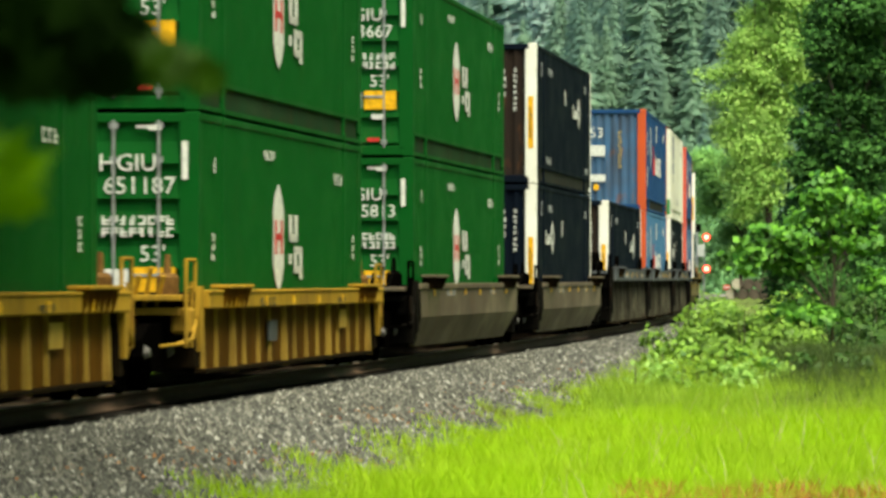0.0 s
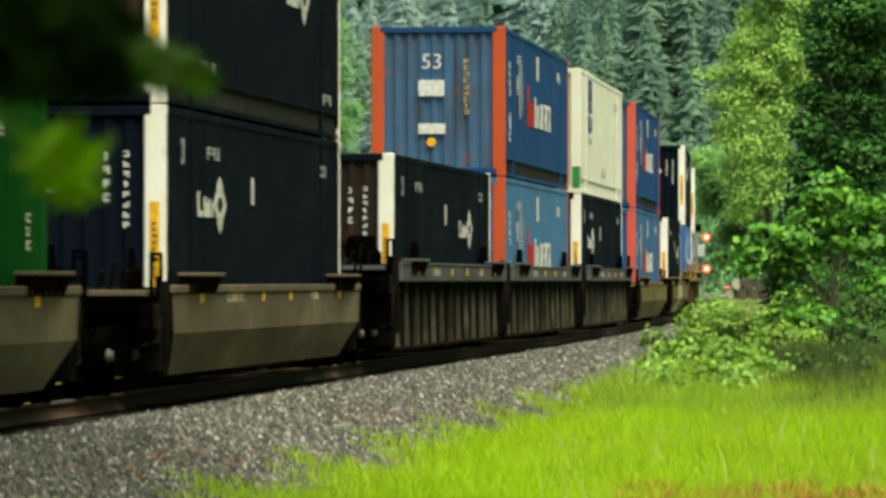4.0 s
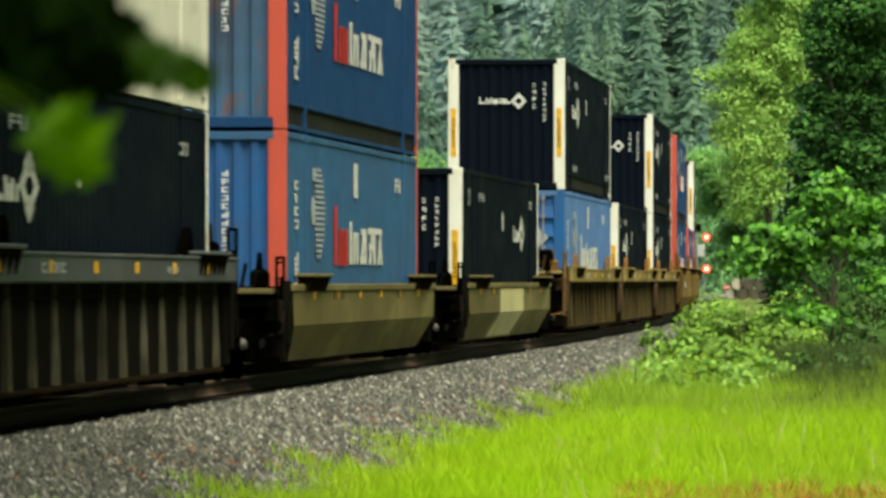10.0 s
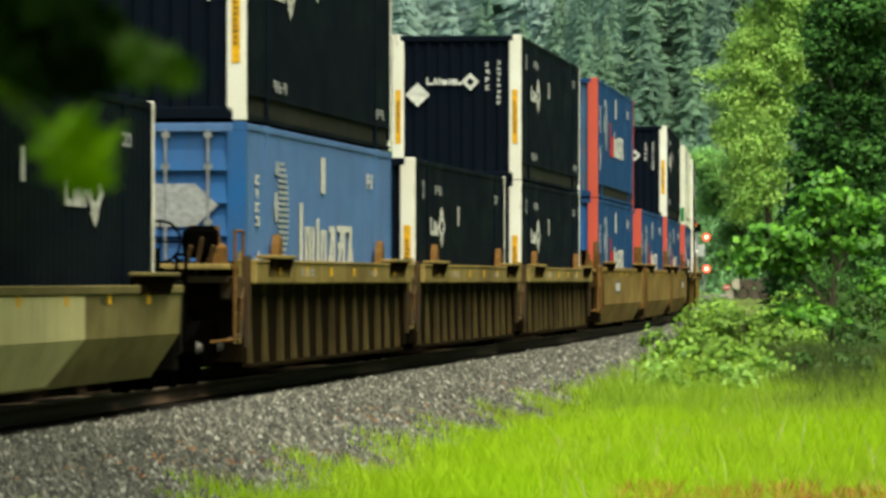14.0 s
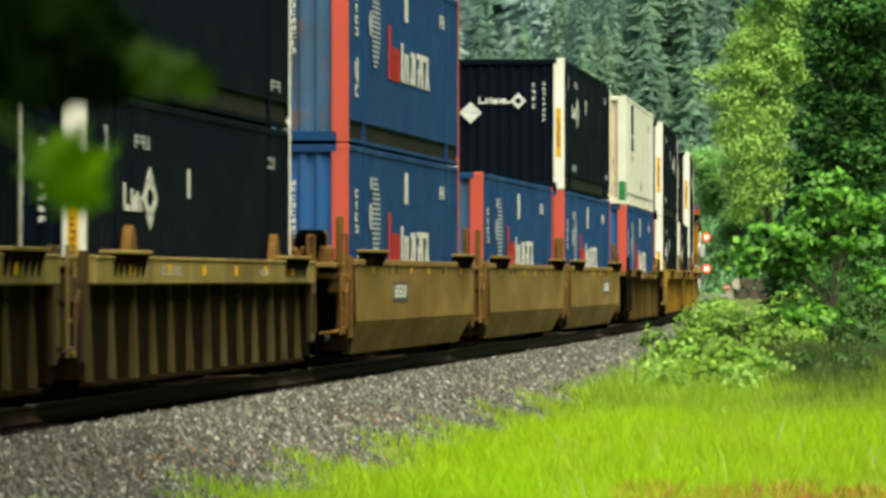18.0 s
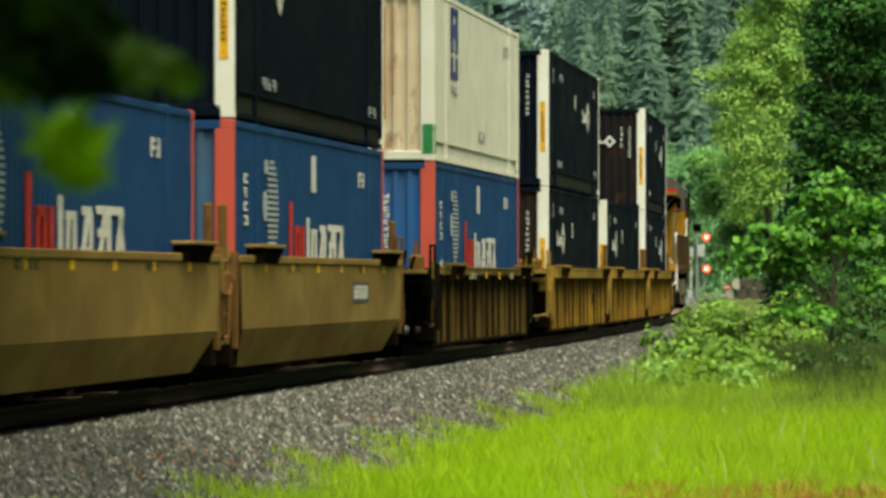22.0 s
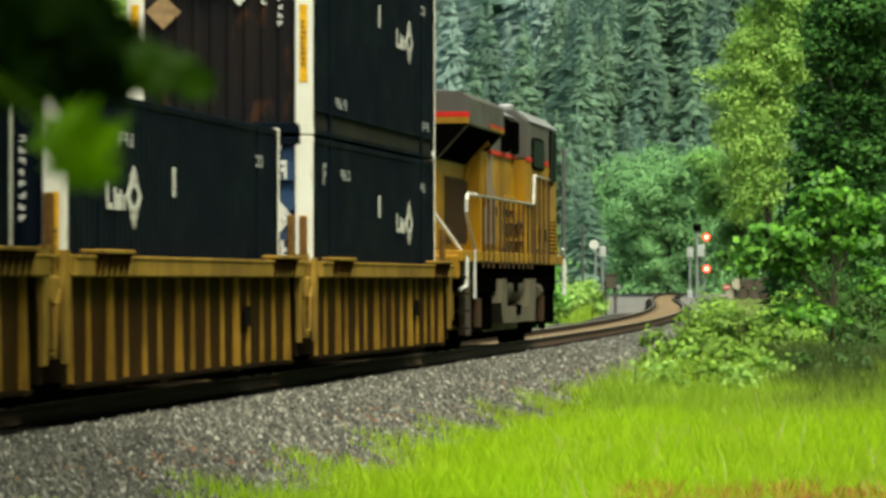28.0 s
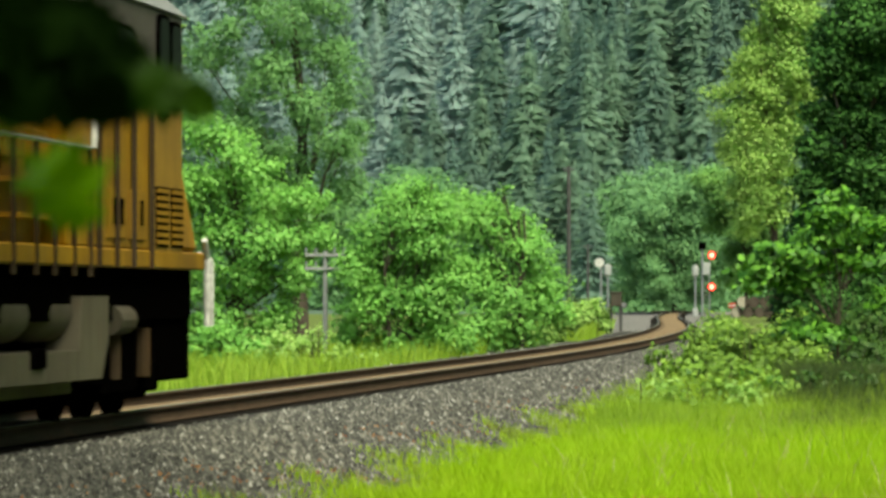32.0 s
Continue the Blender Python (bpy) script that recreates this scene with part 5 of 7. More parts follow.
    # radiator screens, painted black for the shade under the wings
    for sx in (-1, 1):
        bm = BM()
        q = [bm.verts.new(c) for c in ((sx * 1.5, 1.6, 3.99), (sx * 1.5, 8.0, 3.99), (sx * 0.97, 8.0, 3.41), (sx * 0.97, 1.6, 3.41), (sx * 1.49, 1.6, 4.01), (sx * 1.49, 8.0, 4.01), (sx * 0.96, 8.0, 3.43), (sx * 0.96, 1.6, 3.43))]
        for f in ((0, 1, 2, 3), (7, 6, 5, 4), (0, 4, 5, 1), (2, 6, 7, 3), (1, 5, 6, 2), (0, 3, 7, 4)):
            bm.faces.new([q[k] for k in f])
        part("radiator_screen", bm, SHADOW_STEEL, loco, "sloping radiator screen, black for the shade under the overhang")
    bm = BM()
    box(bm, -1.53, 1.53, 1.38, 1.4, 4.14, 4.23)
    part("red_stripe", bm, LOCO_RED, loco, "red stripe")
    bm = BM()
    box(bm, 1.52, 1.528, 5.2, 8.2, 4.09, 4.13)
    part("red_stripe", bm, LOCO_RED, loco, "red stripe")
    bm = BM()
    box(bm, -1.52, 1.52, 1.384, 1.4, 4.03, 4.14)
    part("yellow_band", bm, LOCO_YELLOW, loco)
    bm = BM()
    box(bm, 1.521, 1.526, 5.6, 8.2, 4.03, 4.088)
    part("yellow_band", bm, LOCO_YELLOW, loco)
    bm = BM()
    for i in range(14):
        box(bm, -1.1, 1.1, 1.7 + i * 0.45, 2.0 + i * 0.45, 4.6, 4.64)
    part("radiator_grating", bm, STEEL, loco, "steel grating on the roof")
    bm = BM()                                       # grey upper body of the engine part
    prism(bm, [(-1.26, 3.72), (-1.26, 4.45), (-1.0, 4.6), (1.0, 4.6), (1.26, 4.45), (1.26, 3.72)], 8.2, 13.5)
    part("hood_roof", bm, LOCO_GREY, loco)
    # pale strip that stands for the highlight on the hood roof's edge
    bm = BM()
    prism(bm, [(1.262, 4.46), (1.01, 4.61), (1.0, 4.64), (1.29, 4.47)], 2.0, 13.4)
    part("roof_highlight", bm, STEEL, loco, "pale strip for the highlight along the roof's edge")
    bm = BM()
    box(bm, 1.225, 1.272, 8.2, 13.5, 3.66, 3.74)
    part("hood_stripe", bm, LOCO_RED, loco, "red stripe")
    for y, w in ((10.4, 0.9), (12.5, 0.8)):
        bm = BM()
        box(bm, 1.26, 1.36, y, y + w, 3.76, 4.4, bevel=0.02)
        box(bm, 1.36, 1.375, y + 0.06, y + w - 0.06, 3.8, 4.36)
        part("air_intake", bm, SHADOW_STEEL, loco, "dark air intake")
    bm = BM()
    box(bm, -0.35, 0.35, 11.0, 12.2, 4.6, 4.7, bevel=0.04)
    part("exhaust_stack", bm, LOCO_GREY, loco)
    # cab
    bm = BM()
    box(bm, -1.48, 1.48, 13.5, 20.9, 1.8, 3.7, bevel=0.02)
    cab = part("cab", bm, LOCO_YELLOW, loco)
    bm = BM()
    prism(bm, [(-1.485, 3.7), (-1.485, 4.42), (-1.25, 4.64), (1.25, 4.64), (1.485, 4.42), (1.485, 3.7)], 13.48, 20.95)
    part("cab_roof", bm, LOCO_GREY, cab, "grey painted roof and upper cab side")
    # the same painted highlight along the edge of the cab roof
    bm = BM()
    prism(bm, [(1.49, 4.43), (1.25, 4.645), (1.24, 4.675), (1.52, 4.44)], 14.2, 21.2)
    part("roof_highlight", bm, STEEL, cab, "pale strip for the highlight along the roof's edge")
    bm = BM()
    box(bm, 0.9, 1.2, 13.7, 14.3, 4.62, 4.78, bevel=0.04)
    part("horn_box", bm, STEEL, cab, "pale horn box on the roof")
    bm = BM()
    box(bm, 1.482, 1.5, 13.5, 18.9, 3.64, 3.73)
    part("cab_stripe", bm, LOCO_RED, cab, "red stripe")
    bm = BM()
    box(bm, 1.478, 1.492, 18.9, 20.9, 1.8, 3.62)
    part("nose_side_panel", bm, paint("dulled_yellow_paint", (0.33, 0.19, 0.03), 0.6, 0.5, 0.3, dirt_colour=(0.12, 0.08, 0.03)), cab, "dulled yellow panel ahead of the cab door")
    for y, w, z0, z1 in ((14.8, 2.65, 3.55, 4.1), (19.15, 0.62, 3.3, 4.34), (20.0, 0.6, 3.4, 4.3)):
        bm = BM()
        def rounded(m):
            cy, cz, ry, rz = y + w / 2, (z0 + z1) / 2, w / 2 + m * 2, (z1 - z0) / 2 + m
            return [(cy + math.copysign(abs(math.cos(k * 0.3142)) ** 0.35, math.cos(k * 0.3142)) * ry, cz + math.copysign(abs(math.sin(k * 0.3142)) ** 0.35, math.sin(k * 0.3142)) * rz) for k in range(20)]
        side_prism(bm, rounded(0.0), 1.49, 1.526)
        part("cab_window", bm, DARK_GLASS, cab, "dark side window")
        bm = BM()
        side_prism(bm, rounded(0.05), 1.484, 1.52)
        part("window_frame", bm, SHADOW_STEEL, cab)
    for y, z0, z1 in ((15.9, 1.9, 2.42), (17.2, 1.9, 2.42)):
        bm = BM()
        box(bm, 1.48, 1.5, y, y + 1.1, z0, z1, bevel=0.006)
        hatch = part("locker_door", bm, LOCO_YELLOW, cab)
        bm = BM()
        box(bm, 1.5, 1.515, y + 0.25, y + 0.4, z0 + 0.15, z1 - 0.1)
        box(bm, 1.5, 1.515, y + 0.7, y + 0.85, z0 + 0.15, z1 - 0.1)
        part("latch", bm, SHADOW_STEEL, hatch)
    bm = BM()
    box(bm, -1.45, 1.45, 20.6, 22.4, 1.8, 3.35, top=(-1.2, 1.2, 20.6, 22.0), bevel=0.06)
    part("nose", bm, LOCO_YELLOW, loco)
    bm = BM()
    box(bm, -1.42, 1.42, 20.6, 20.85, 3.4, 4.42, top=(-1.1, 1.1, 20.6, 20.7))
    part("windscreen", bm, DARK_GLASS, cab)
    for k in range(2):
        bm = BM()
        y = 19.0 + k * 1.05
        box(bm, 1.49, 1.5, y, y + 0.9, 1.84, 2.5)
        grille = part("louvre_grille", bm, SHADOW_STEEL, loco, "dark louvred grille")
        bm = BM()
        for i in range(8):
            box(bm, 1.5, 1.52, y + 0.06, y + 0.84, 1.87 + i * 0.08, 1.915 + i * 0.08)
        part("louvre_slats", bm, LOCO_YELLOW, grille)
    # handrails along the deck
    bm = BM()
    tube(bm, [(1.5, 2.9, 2.79), (1.5, 14.8, 2.79)], 0.026)
    part("side_handrail", bm, STEEL, loco, "pale side handrail")
    bm = BM()
    tube(bm, [(1.52, 14.8, 2.79), (1.52, 14.95, 3.33), (1.52, 15.2, 3.38)], 0.036)
    part("cab_grab_rail", bm, WHITE, loco, "white cab grab rail")
    bm = BM()
    tube(bm, [(1.52, 15.2, 3.38), (1.52, 18.75, 3.36)], 0.022)
    part("cab_handrail", bm, STEEL, loco, "dull cab handrail")
    for y in (4.3, 5.3, 6.3, 7.7, 8.6, 9.4, 10.5, 11.7, 12.7, 13.8, 14.75):
        bm = BM()
        box(bm, 1.48, 1.52, y - 0.045, y + 0.045, 1.5, 2.79)
        part("stanchion", bm, WELL_DARK, loco, "dark rusty handrail stanchion")
    for y in (15.2, 16.3, 17.4, 18.6):
        bm = BM()
        box(bm, 1.5, 1.54, y - 0.04, y + 0.04, 1.6, 3.36)
        part("stanchion", bm, WELL_DARK, loco, "dark rusty handrail stanchion")
    for sx in (-1, 1):                              # white stair rails at the radiator end
        bm = BM()
        x = sx * 1.5
        tube(bm, [(x, 2.62, 0.95), (x, 2.62, 1.85), (x, 1.45, 2.28), (x, 1.12, 2.48), (x, 1.12, 2.66), (x, 1.35, 2.79), (x, 2.95, 2.79)], 0.03, 8)
        part("stair_rail", bm, WHITE, loco, "white bent stair handrail")
        bm = BM()
        tube(bm, [(sx * 1.38, 0.95, 1.1), (x, 1.15, 1.18), (x, 1.2, 1.65), (sx * 0.9, 0.25, 2.6), (sx * 0.5, 0.12, 3.0)], 0.035, 8)
        part("stair_rail", bm, WHITE, loco, "white bent stair handrail")
        bm = BM()
        for k in range(4):
            box(bm, *sorted((sx * 1.05, sx * 1.5)), 0.3, 1.7, 0.42 + k * 0.3, 0.45 + k * 0.3)
        box(bm, *sorted((sx * 1.02, sx * 1.06)), 0.3, 1.7, 0.4, 1.6)
        part("step_well", bm, SHADE_BROWN, loco, "dark brown step well")
        bm = BM()
        a, b = sorted((sx * 1.3, sx * 1.42))
        side_prism(bm, [(1.75, 0.3), (2.75, 0.3), (2.75, 1.6), (1.3, 1.6), (1.3, 1.25), (1.75, 1.1)], a, b)
        part("step_side_plate", bm, paint("brown_grey_plate_paint", (0.06, 0.046, 0.034), 0.7, 0.5, 0.3), loco, "brown-grey plate beside the steps")
        bm = BM()
        tube(bm, [(x, L + 0.15, 0.95), (x, L + 0.18, 1.75), (x, L - 0.02, 1.95)], 0.035, 8)
        tube(bm, [(x, L + 0.5, 0.95), (x, L + 0.5, 1.7), (x * 0.9, L + 0.45, 1.8)], 0.035, 8)
        part("stair_rail", bm, WHITE, loco, "white bent stair handrail")
    bm = BM()
    tube(bm, [(-0.74, 0.12, 2.45), (-0.74, 0.12, 1.7)], 0.03)
    tube(bm, [(0.74, 0.12, 2.45), (0.74, 0.12, 1.7)], 0.03)
    tube(bm, [(-0.74, 0.12, 2.45), (0.74, 0.12, 2.45)], 0.03)
    part("end_handrail", bm, WHITE, loco, "white end handrail")
    bm = BM()
    box(bm, -1.45, 1.45, 0.1, 0.5, 1.3, 1.72, bevel=0.03)
    part("end_plate", bm, LOCO_YELLOW, loco)
    bm = BM()
    tube(bm, [(0.35, 0.0, 1.72), (0.35, -0.05, 1.9), (0.75, -0.05, 2.02), (1.05, -0.05, 1.9), (1.05, 0.0, 1.72)], 0.025)
    part("lift_ring", bm, LOCO_YELLOW, loco)
    bm = BM()
    box(bm, -0.2, 0.2, -0.35, 0.1, 0.72, 1.05, bevel=0.05)
    part("coupler", bm, SHADOW_STEEL, loco)
    bm = BM()
    box(bm, -1.3, 1.3, L - 0.05, L + 0.12, 0.35, 1.5, bevel=0.03)
    part("pilot_plate", bm, SHADOW_STEEL, loco)
    # fuel tank with the air tanks over it
    bm = BM()
    for sx in (-1, 1):
        a, b = sorted((sx * 1.1, sx * 1.46))
        side_prism(bm, [(8.5, 1.3), (9.45, 1.3), (9.65, 0.76), (14.35, 0.76), (14.5, 1.3), (16.1, 1.3), (16.1, 0.85), (15.7, 0.46), (8.7, 0.46), (8.35, 0.85)], a, b)
    box(bm, -1.1, 1.1, 8.6, 15.9, 0.3, 0.74)
    part("fuel_tank", bm, FRAME_GREY, loco, "pale grey fuel tank and its open frame")
    bm = BM()
    box(bm, 1.44, 1.5, 11.6, 12.3, 0.6, 0.8, bevel=0.02)
    part("filler_cap", bm, SHADOW_STEEL, loco, "dark fuel filler")
    for y in (10.3, 12.9):
        bm = BM()
        rings = [(0.0, 0.06), (0.08, 0.18), (0.25, 0.25), (0.5, 0.28), (1.7, 0.28), (1.95, 0.25), (2.12, 0.18), (2.2, 0.06)]
        for (e, p), (o, q) in zip(rings, rings[1:]):
            rod(bm, (1.09, y + e, 1.12), (1.09, y + o, 1.12), p, q, 20, False)
        bmesh.ops.remove_doubles(bm, verts=bm.verts, dist=0.002)
        tank = part("air_tank", bm, TANK_GREY, loco, "dusty grey cylindrical air tank")
        for face in tank.data.polygons:
            face.use_smooth = True
    bm = BM()
    rod(bm, (1.3, 17.0, 1.05), (1.3, 18.0, 1.05), 0.16, n=12)
    part("air_filter", bm, TANK_GREY, loco)
    for y in (4.6, 18.6):
        truck(loco, y, (-1.95, 0.0, 1.95))
        for sx in (-1, 1):
            bm = BM()
            a, b = sorted((sx * 1.06, sx * 1.2))
            side_prism(bm, [(y - 2.9, 0.62), (y - 2.7, 0.95), (y - 1.0, 1.12), (y + 1.0, 1.12), (y + 2.7, 0.95), (y + 2.9, 0.62), (y + 1.3, 0.52), (y + 0.8, 0.28), (y - 0.8, 0.28), (y - 1.3, 0.52)], a, b)
            part("truck_beam", bm, SHADOW_STEEL, loco)
            for w in (-1.0, 1.0):
                bm = BM()
                rod(bm, (sx * 1.24, y + w, 0.42), (sx * 1.24, y + w, 0.95), 0.1, n=10)
                part("damper", bm, WELL_DARK, loco, "grimy brown damper")
                bm = BM()
                box(bm, *sorted((sx * 1.18, sx * 1.3)), y + w * 1.6 - 0.2, y + w * 1.6 + 0.2, 0.25, 0.6, bevel=0.03)
                part("brake_cylinder", bm, SHADOW_STEEL, loco)
        # black block for the motors; it also closes the view through the truck
        bm = BM()
        box(bm, -0.9, 0.9, y - 2.7, y + 2.7, 0.22, 1.1)
        part("traction_motor", bm, SHADOW_STEEL, loco)
    # added black boxes that stand for the darkness under the deck
    for y0, y1 in ((2.8, 3.4), (7.3, 8.2), (16.3, 17.2), (20.2, 22.4)):
        bm = BM()
        box(bm, -1.3, 1.3, y0, y1, 0.35, 1.2, bevel=0.04)
        part("black_fill_box", bm, SHADOW_STEEL, loco)
    return loco


rides(locomotive(), 410.2, 22.6)


# ================= signals and poles by the crossing =================
def at_view(px, py, y):
    """The place at that distance ahead on the line of sight of a picture point, as seen while the camera rests."""
    return ((px - 784) / FOCAL * y, y, EYE.z + (495.35 - py) / FOCAL * y)


def signal_mast():
    x, y, z = at_view(1250, 420, 420)
    g = -0.25
    mast = thing("railway_signal", "silver railway signal mast with two lit red lamps", "signal", m=Matrix.Translation((x - 0.45, y, g)))
    top = z - g
    bm = BM()
    rod(bm, (-0.3, 0, 0), (-0.3, 0, top + 0.5), 0.1, n=10)
    rod(bm, (0.28, 0, 0), (0.28, 0, top + 0.1), 0.05, n=8)
    part("mast", bm, SILVER, mast)
    bm = BM()
    box(bm, -0.6, 0.0, -0.2, 0.3, top + 0.45, top + 1.05, bevel=0.05)
    part("cap_box", bm, SHADOW_STEEL, mast, "dark cabinet on the mast head")
    bm = BM()
    box(bm, -0.3, 0.3, -0.25, 0.25, top - 1.6, top - 0.6, bevel=0.05)
    part("relay_box", bm, CASE_GREY, mast, "grey relay box")
    for dz in (0.0, -2.54):
        bm = BM()
        rod(bm, (0.45, -0.1, top + dz), (0.45, -0.04, top + dz), 0.36, n=20)
        shield = part("signal_shield", bm, SHADOW_STEEL, mast, "round black backing plate")
        bm = BM()
        rod(bm, (0.45, -0.16, top + dz), (0.45, -0.1, top + dz), 0.31, n=18)
        part("lamp_hood", bm, glow("red_lamp_ring", (1.0, 0.02, 0.015), 0.5), shield, "lit red lens rim")
        bm = BM()
        rod(bm, (0.45, -0.2, top + dz), (0.45, -0.16, top + dz), 0.2, n=16)
        part("lamp_lens", bm, glow("red_signal_lamp", (1.0, 0.3, 0.22), 0.9), shield, "lit red lens")
    bm = BM()
    for k in range(12):
        rod(bm, (-0.15, -0.06, 0.4 + k * 0.35), (0.2, -0.06, 0.4 + k * 0.35), 0.02, n=6)
    part("ladder", bm, SILVER, mast)
    return mast


signal_mast()


def slim_post(px, y, top_px, base_z, r, head):
    x, yy, z = at_view(px, top_px, y)
    g = base_z
    post = thing("crossing_signal_post", "silver crossing signal post seen from behind", "signal post", "posts at the crossing", m=Matrix.Translation((x, y, g)))
    bm = BM()
    rod(bm, (0, 0, 0), (0, 0, z - g), r, n=8)
    part("post", bm, SILVER, post)
    bm = BM()
    if head == "disc":
        rod(bm, (-0.12, -0.1, z - g - 0.1), (-0.12, 0.05, z - g - 0.1), 0.36, n=18)
        part("round_shield", bm, WHITE, post, "pale round shield")
    else:
        box(bm, -0.28, 0.28, -0.12, 0.12, z - g - 1.0, z - g - 0.1, bevel=0.12)
        part("signal_head", bm, CASE_GREY, post, "grey signal head")
    bm = BM()
    box(bm, -0.22, 0.22, -0.18, 0.18, 0.0, 0.7, bevel=0.03)
    part("base_cabinet", bm, CASE_GREY, post, "small grey base cabinet")
    return post


slim_post(1054, 400, 431, -0.4, 0.085, "disc")
slim_post(1066, 405, 434, -0.4, 0.085, "head")
slim_post(1221, 425, 436, -0.25, 0.09, "head")


def relay_case():
    x, y, z = at_view(1081, 487, 235)
    c = thing("relay_case", "pale equipment case standing on two dark posts", "equipment case", m=Matrix.Translation((x, y, -0.3)))
    bm = BM()
    box(bm, -0.26, 0.24, -0.3, 0.3, 1.2, z + 0.3, bevel=0.03)
    part("case", bm, TANK_GREY, c)
    bm = BM()
    box(bm, -0.3, 0.28, -0.34, 0.34, z + 0.3, z + 0.36, bevel=0.02)
    part("lid", bm, TANK_GREY, c)
    for dx in (-0.25, 0.2):
        bm = BM()
        box(bm, dx - 0.07, dx + 0.07, -0.1, 0.1, 0.0, 1.21)
        part("leg", bm, WOOD_DARK, c)
    bm = BM()
    rod(bm, (0.33, -0.1, 1.25), (0.33, 0.1, 1.25), 0.13, n=10)
    part("meter", bm, STEEL, c)
    return c


relay_case()


def utility_pole(px, top_px, y, base_z, r, arms, wood, label):
    x, yy, z = at_view(px, top_px, y)
    p = thing("utility_pole", label, "utility pole", "poles along the line", m=Matrix.Translation((x, y, base_z)))
    h = z - base_z
    bm = BM()
    rod(bm, (0, 0, 0), (0, 0, h), r, r * 0.7, 10)
    part("pole", bm, wood, p)
    for dz, half in arms:
        bm = BM()
        box(bm, -half, half, -0.09, -0.0, h - dz - 0.04, h - dz + 0.04, bevel=0.01)
        arm = part("crossarm", bm, WOOD_GREY if wood is WOOD_GREY else wood, p)
        for k in (-0.92, -0.45, 0.45, 0.92):
            bm = BM()
            rod(bm, (k * half, -0.045, h - dz + 0.06), (k * half, -0.045, h - dz + 0.2), 0.035, n=6)
            part("insulator", bm, SILVER, arm)
    return p


utility_pole(997, 262, 360, -0.5, 0.17, [(0.3, 0.35)], WOOD_DARK, "tall thin weathered utility pole with a small bracket")
utility_pole(1031, 400, 520, -0.5, 0.16, [(0.35, 0.5)], WOOD_DARK, "dark wooden utility pole beyond the crossing")
utility_pole(566, 412, 140, -0.6, 0.075, [(0.12, 0.55), (0.48, 0.55)], WOOD_GREY, "old silver-grey telegraph pole with two crossarms")


def crossing():
    bm = BM()
    x, y = on_track(436)
    box(bm, -14, 14, -3.0, 3.0, -0.34, -0.03, top=(-13.8, 13.8, -2.7, 2.7))
    ob = new("level_crossing", finish(bm, ASPHALT))
    ob.matrix_basis = Matrix.Translation((x, y + 6, 0))
    return tagged(ob, "low grey asphalt level crossing over the track", "level crossing", kind="structure")


crossing()


def crossing_beam():
    x, y = on_track(424)
    bm = BM()
    box(bm, -2.1, 2.1, -0.12, 0.12, -0.05, 0.09, bevel=0.02)
    ob = new("crossing_timber", finish(bm, TIE_WOOD))
    ob.matrix_basis = Matrix.Translation((x, y, 0)) @ Matrix.Rotation(-0.05, 4, "Z")
    return tagged(ob, "dark timber edging the level crossing", "timber")


crossing_beam()


def stump_pile():
    """Cut logs beside the crossing: pale faces and dark bark."""
    x, y, z = at_view(1310, 500, 400)
    rng = random.Random(8)
    pale = plain("pale_cut_wood", (0.42, 0.38, 0.3), 0.9)
    for i in range(9):
        low = i < 5
        k = i if low else i - 5
        r = rng.uniform(0.42, 0.5)
        log = thing("log", "cut log with dark bark lying in a pile", "log", "pile of cut logs", m=Matrix.Translation((x - 0.75 + k * 0.86 + (0 if low else 0.43), y + rng.uniform(-0.3, 0.3), -0.25 if low else 0.5)))
        bm = BM()
        rod(bm, (0, -1.2, r), (0.25, 1.2, r), r, r * 0.92, 12)
        part("bark", bm, BARK, log)
        bm = BM()
        rod(bm, (0, -1.22, r), (0, -1.2, r), r * 0.9, n=12)
        part("cut_face", bm, pale if k == 0 else BARK, log, "sawn face")


def crossing_sign():
    x, y, z = at_view(1286, 509, 405)
    s = thing("road_sign", "small red and white sign on a post at the crossing", "sign", m=Matrix.Translation((x, y, -0.3)))
    h = z + 0.3
    bm = BM()
    rod(bm, (0, 0.05, 0), (0, 0.05, h + 0.2), 0.05, n=8)
    part("post", bm, SILVER, s)
    bm = BM()
    box(bm, -0.28, 0.28, -0.02, 0.02, h - 0.2, h + 0.2, bevel=0.01)
    plate = part("sign_plate", bm, RED_MARK, s, "red sign plate")
    bm = BM()
    box(bm, -0.22, 0.22, -0.03, -0.022, h - 0.05, h + 0.06)
    part("sign_bar", bm, WHITE, plate, "white bar")


crossing_sign()
stump_pile()


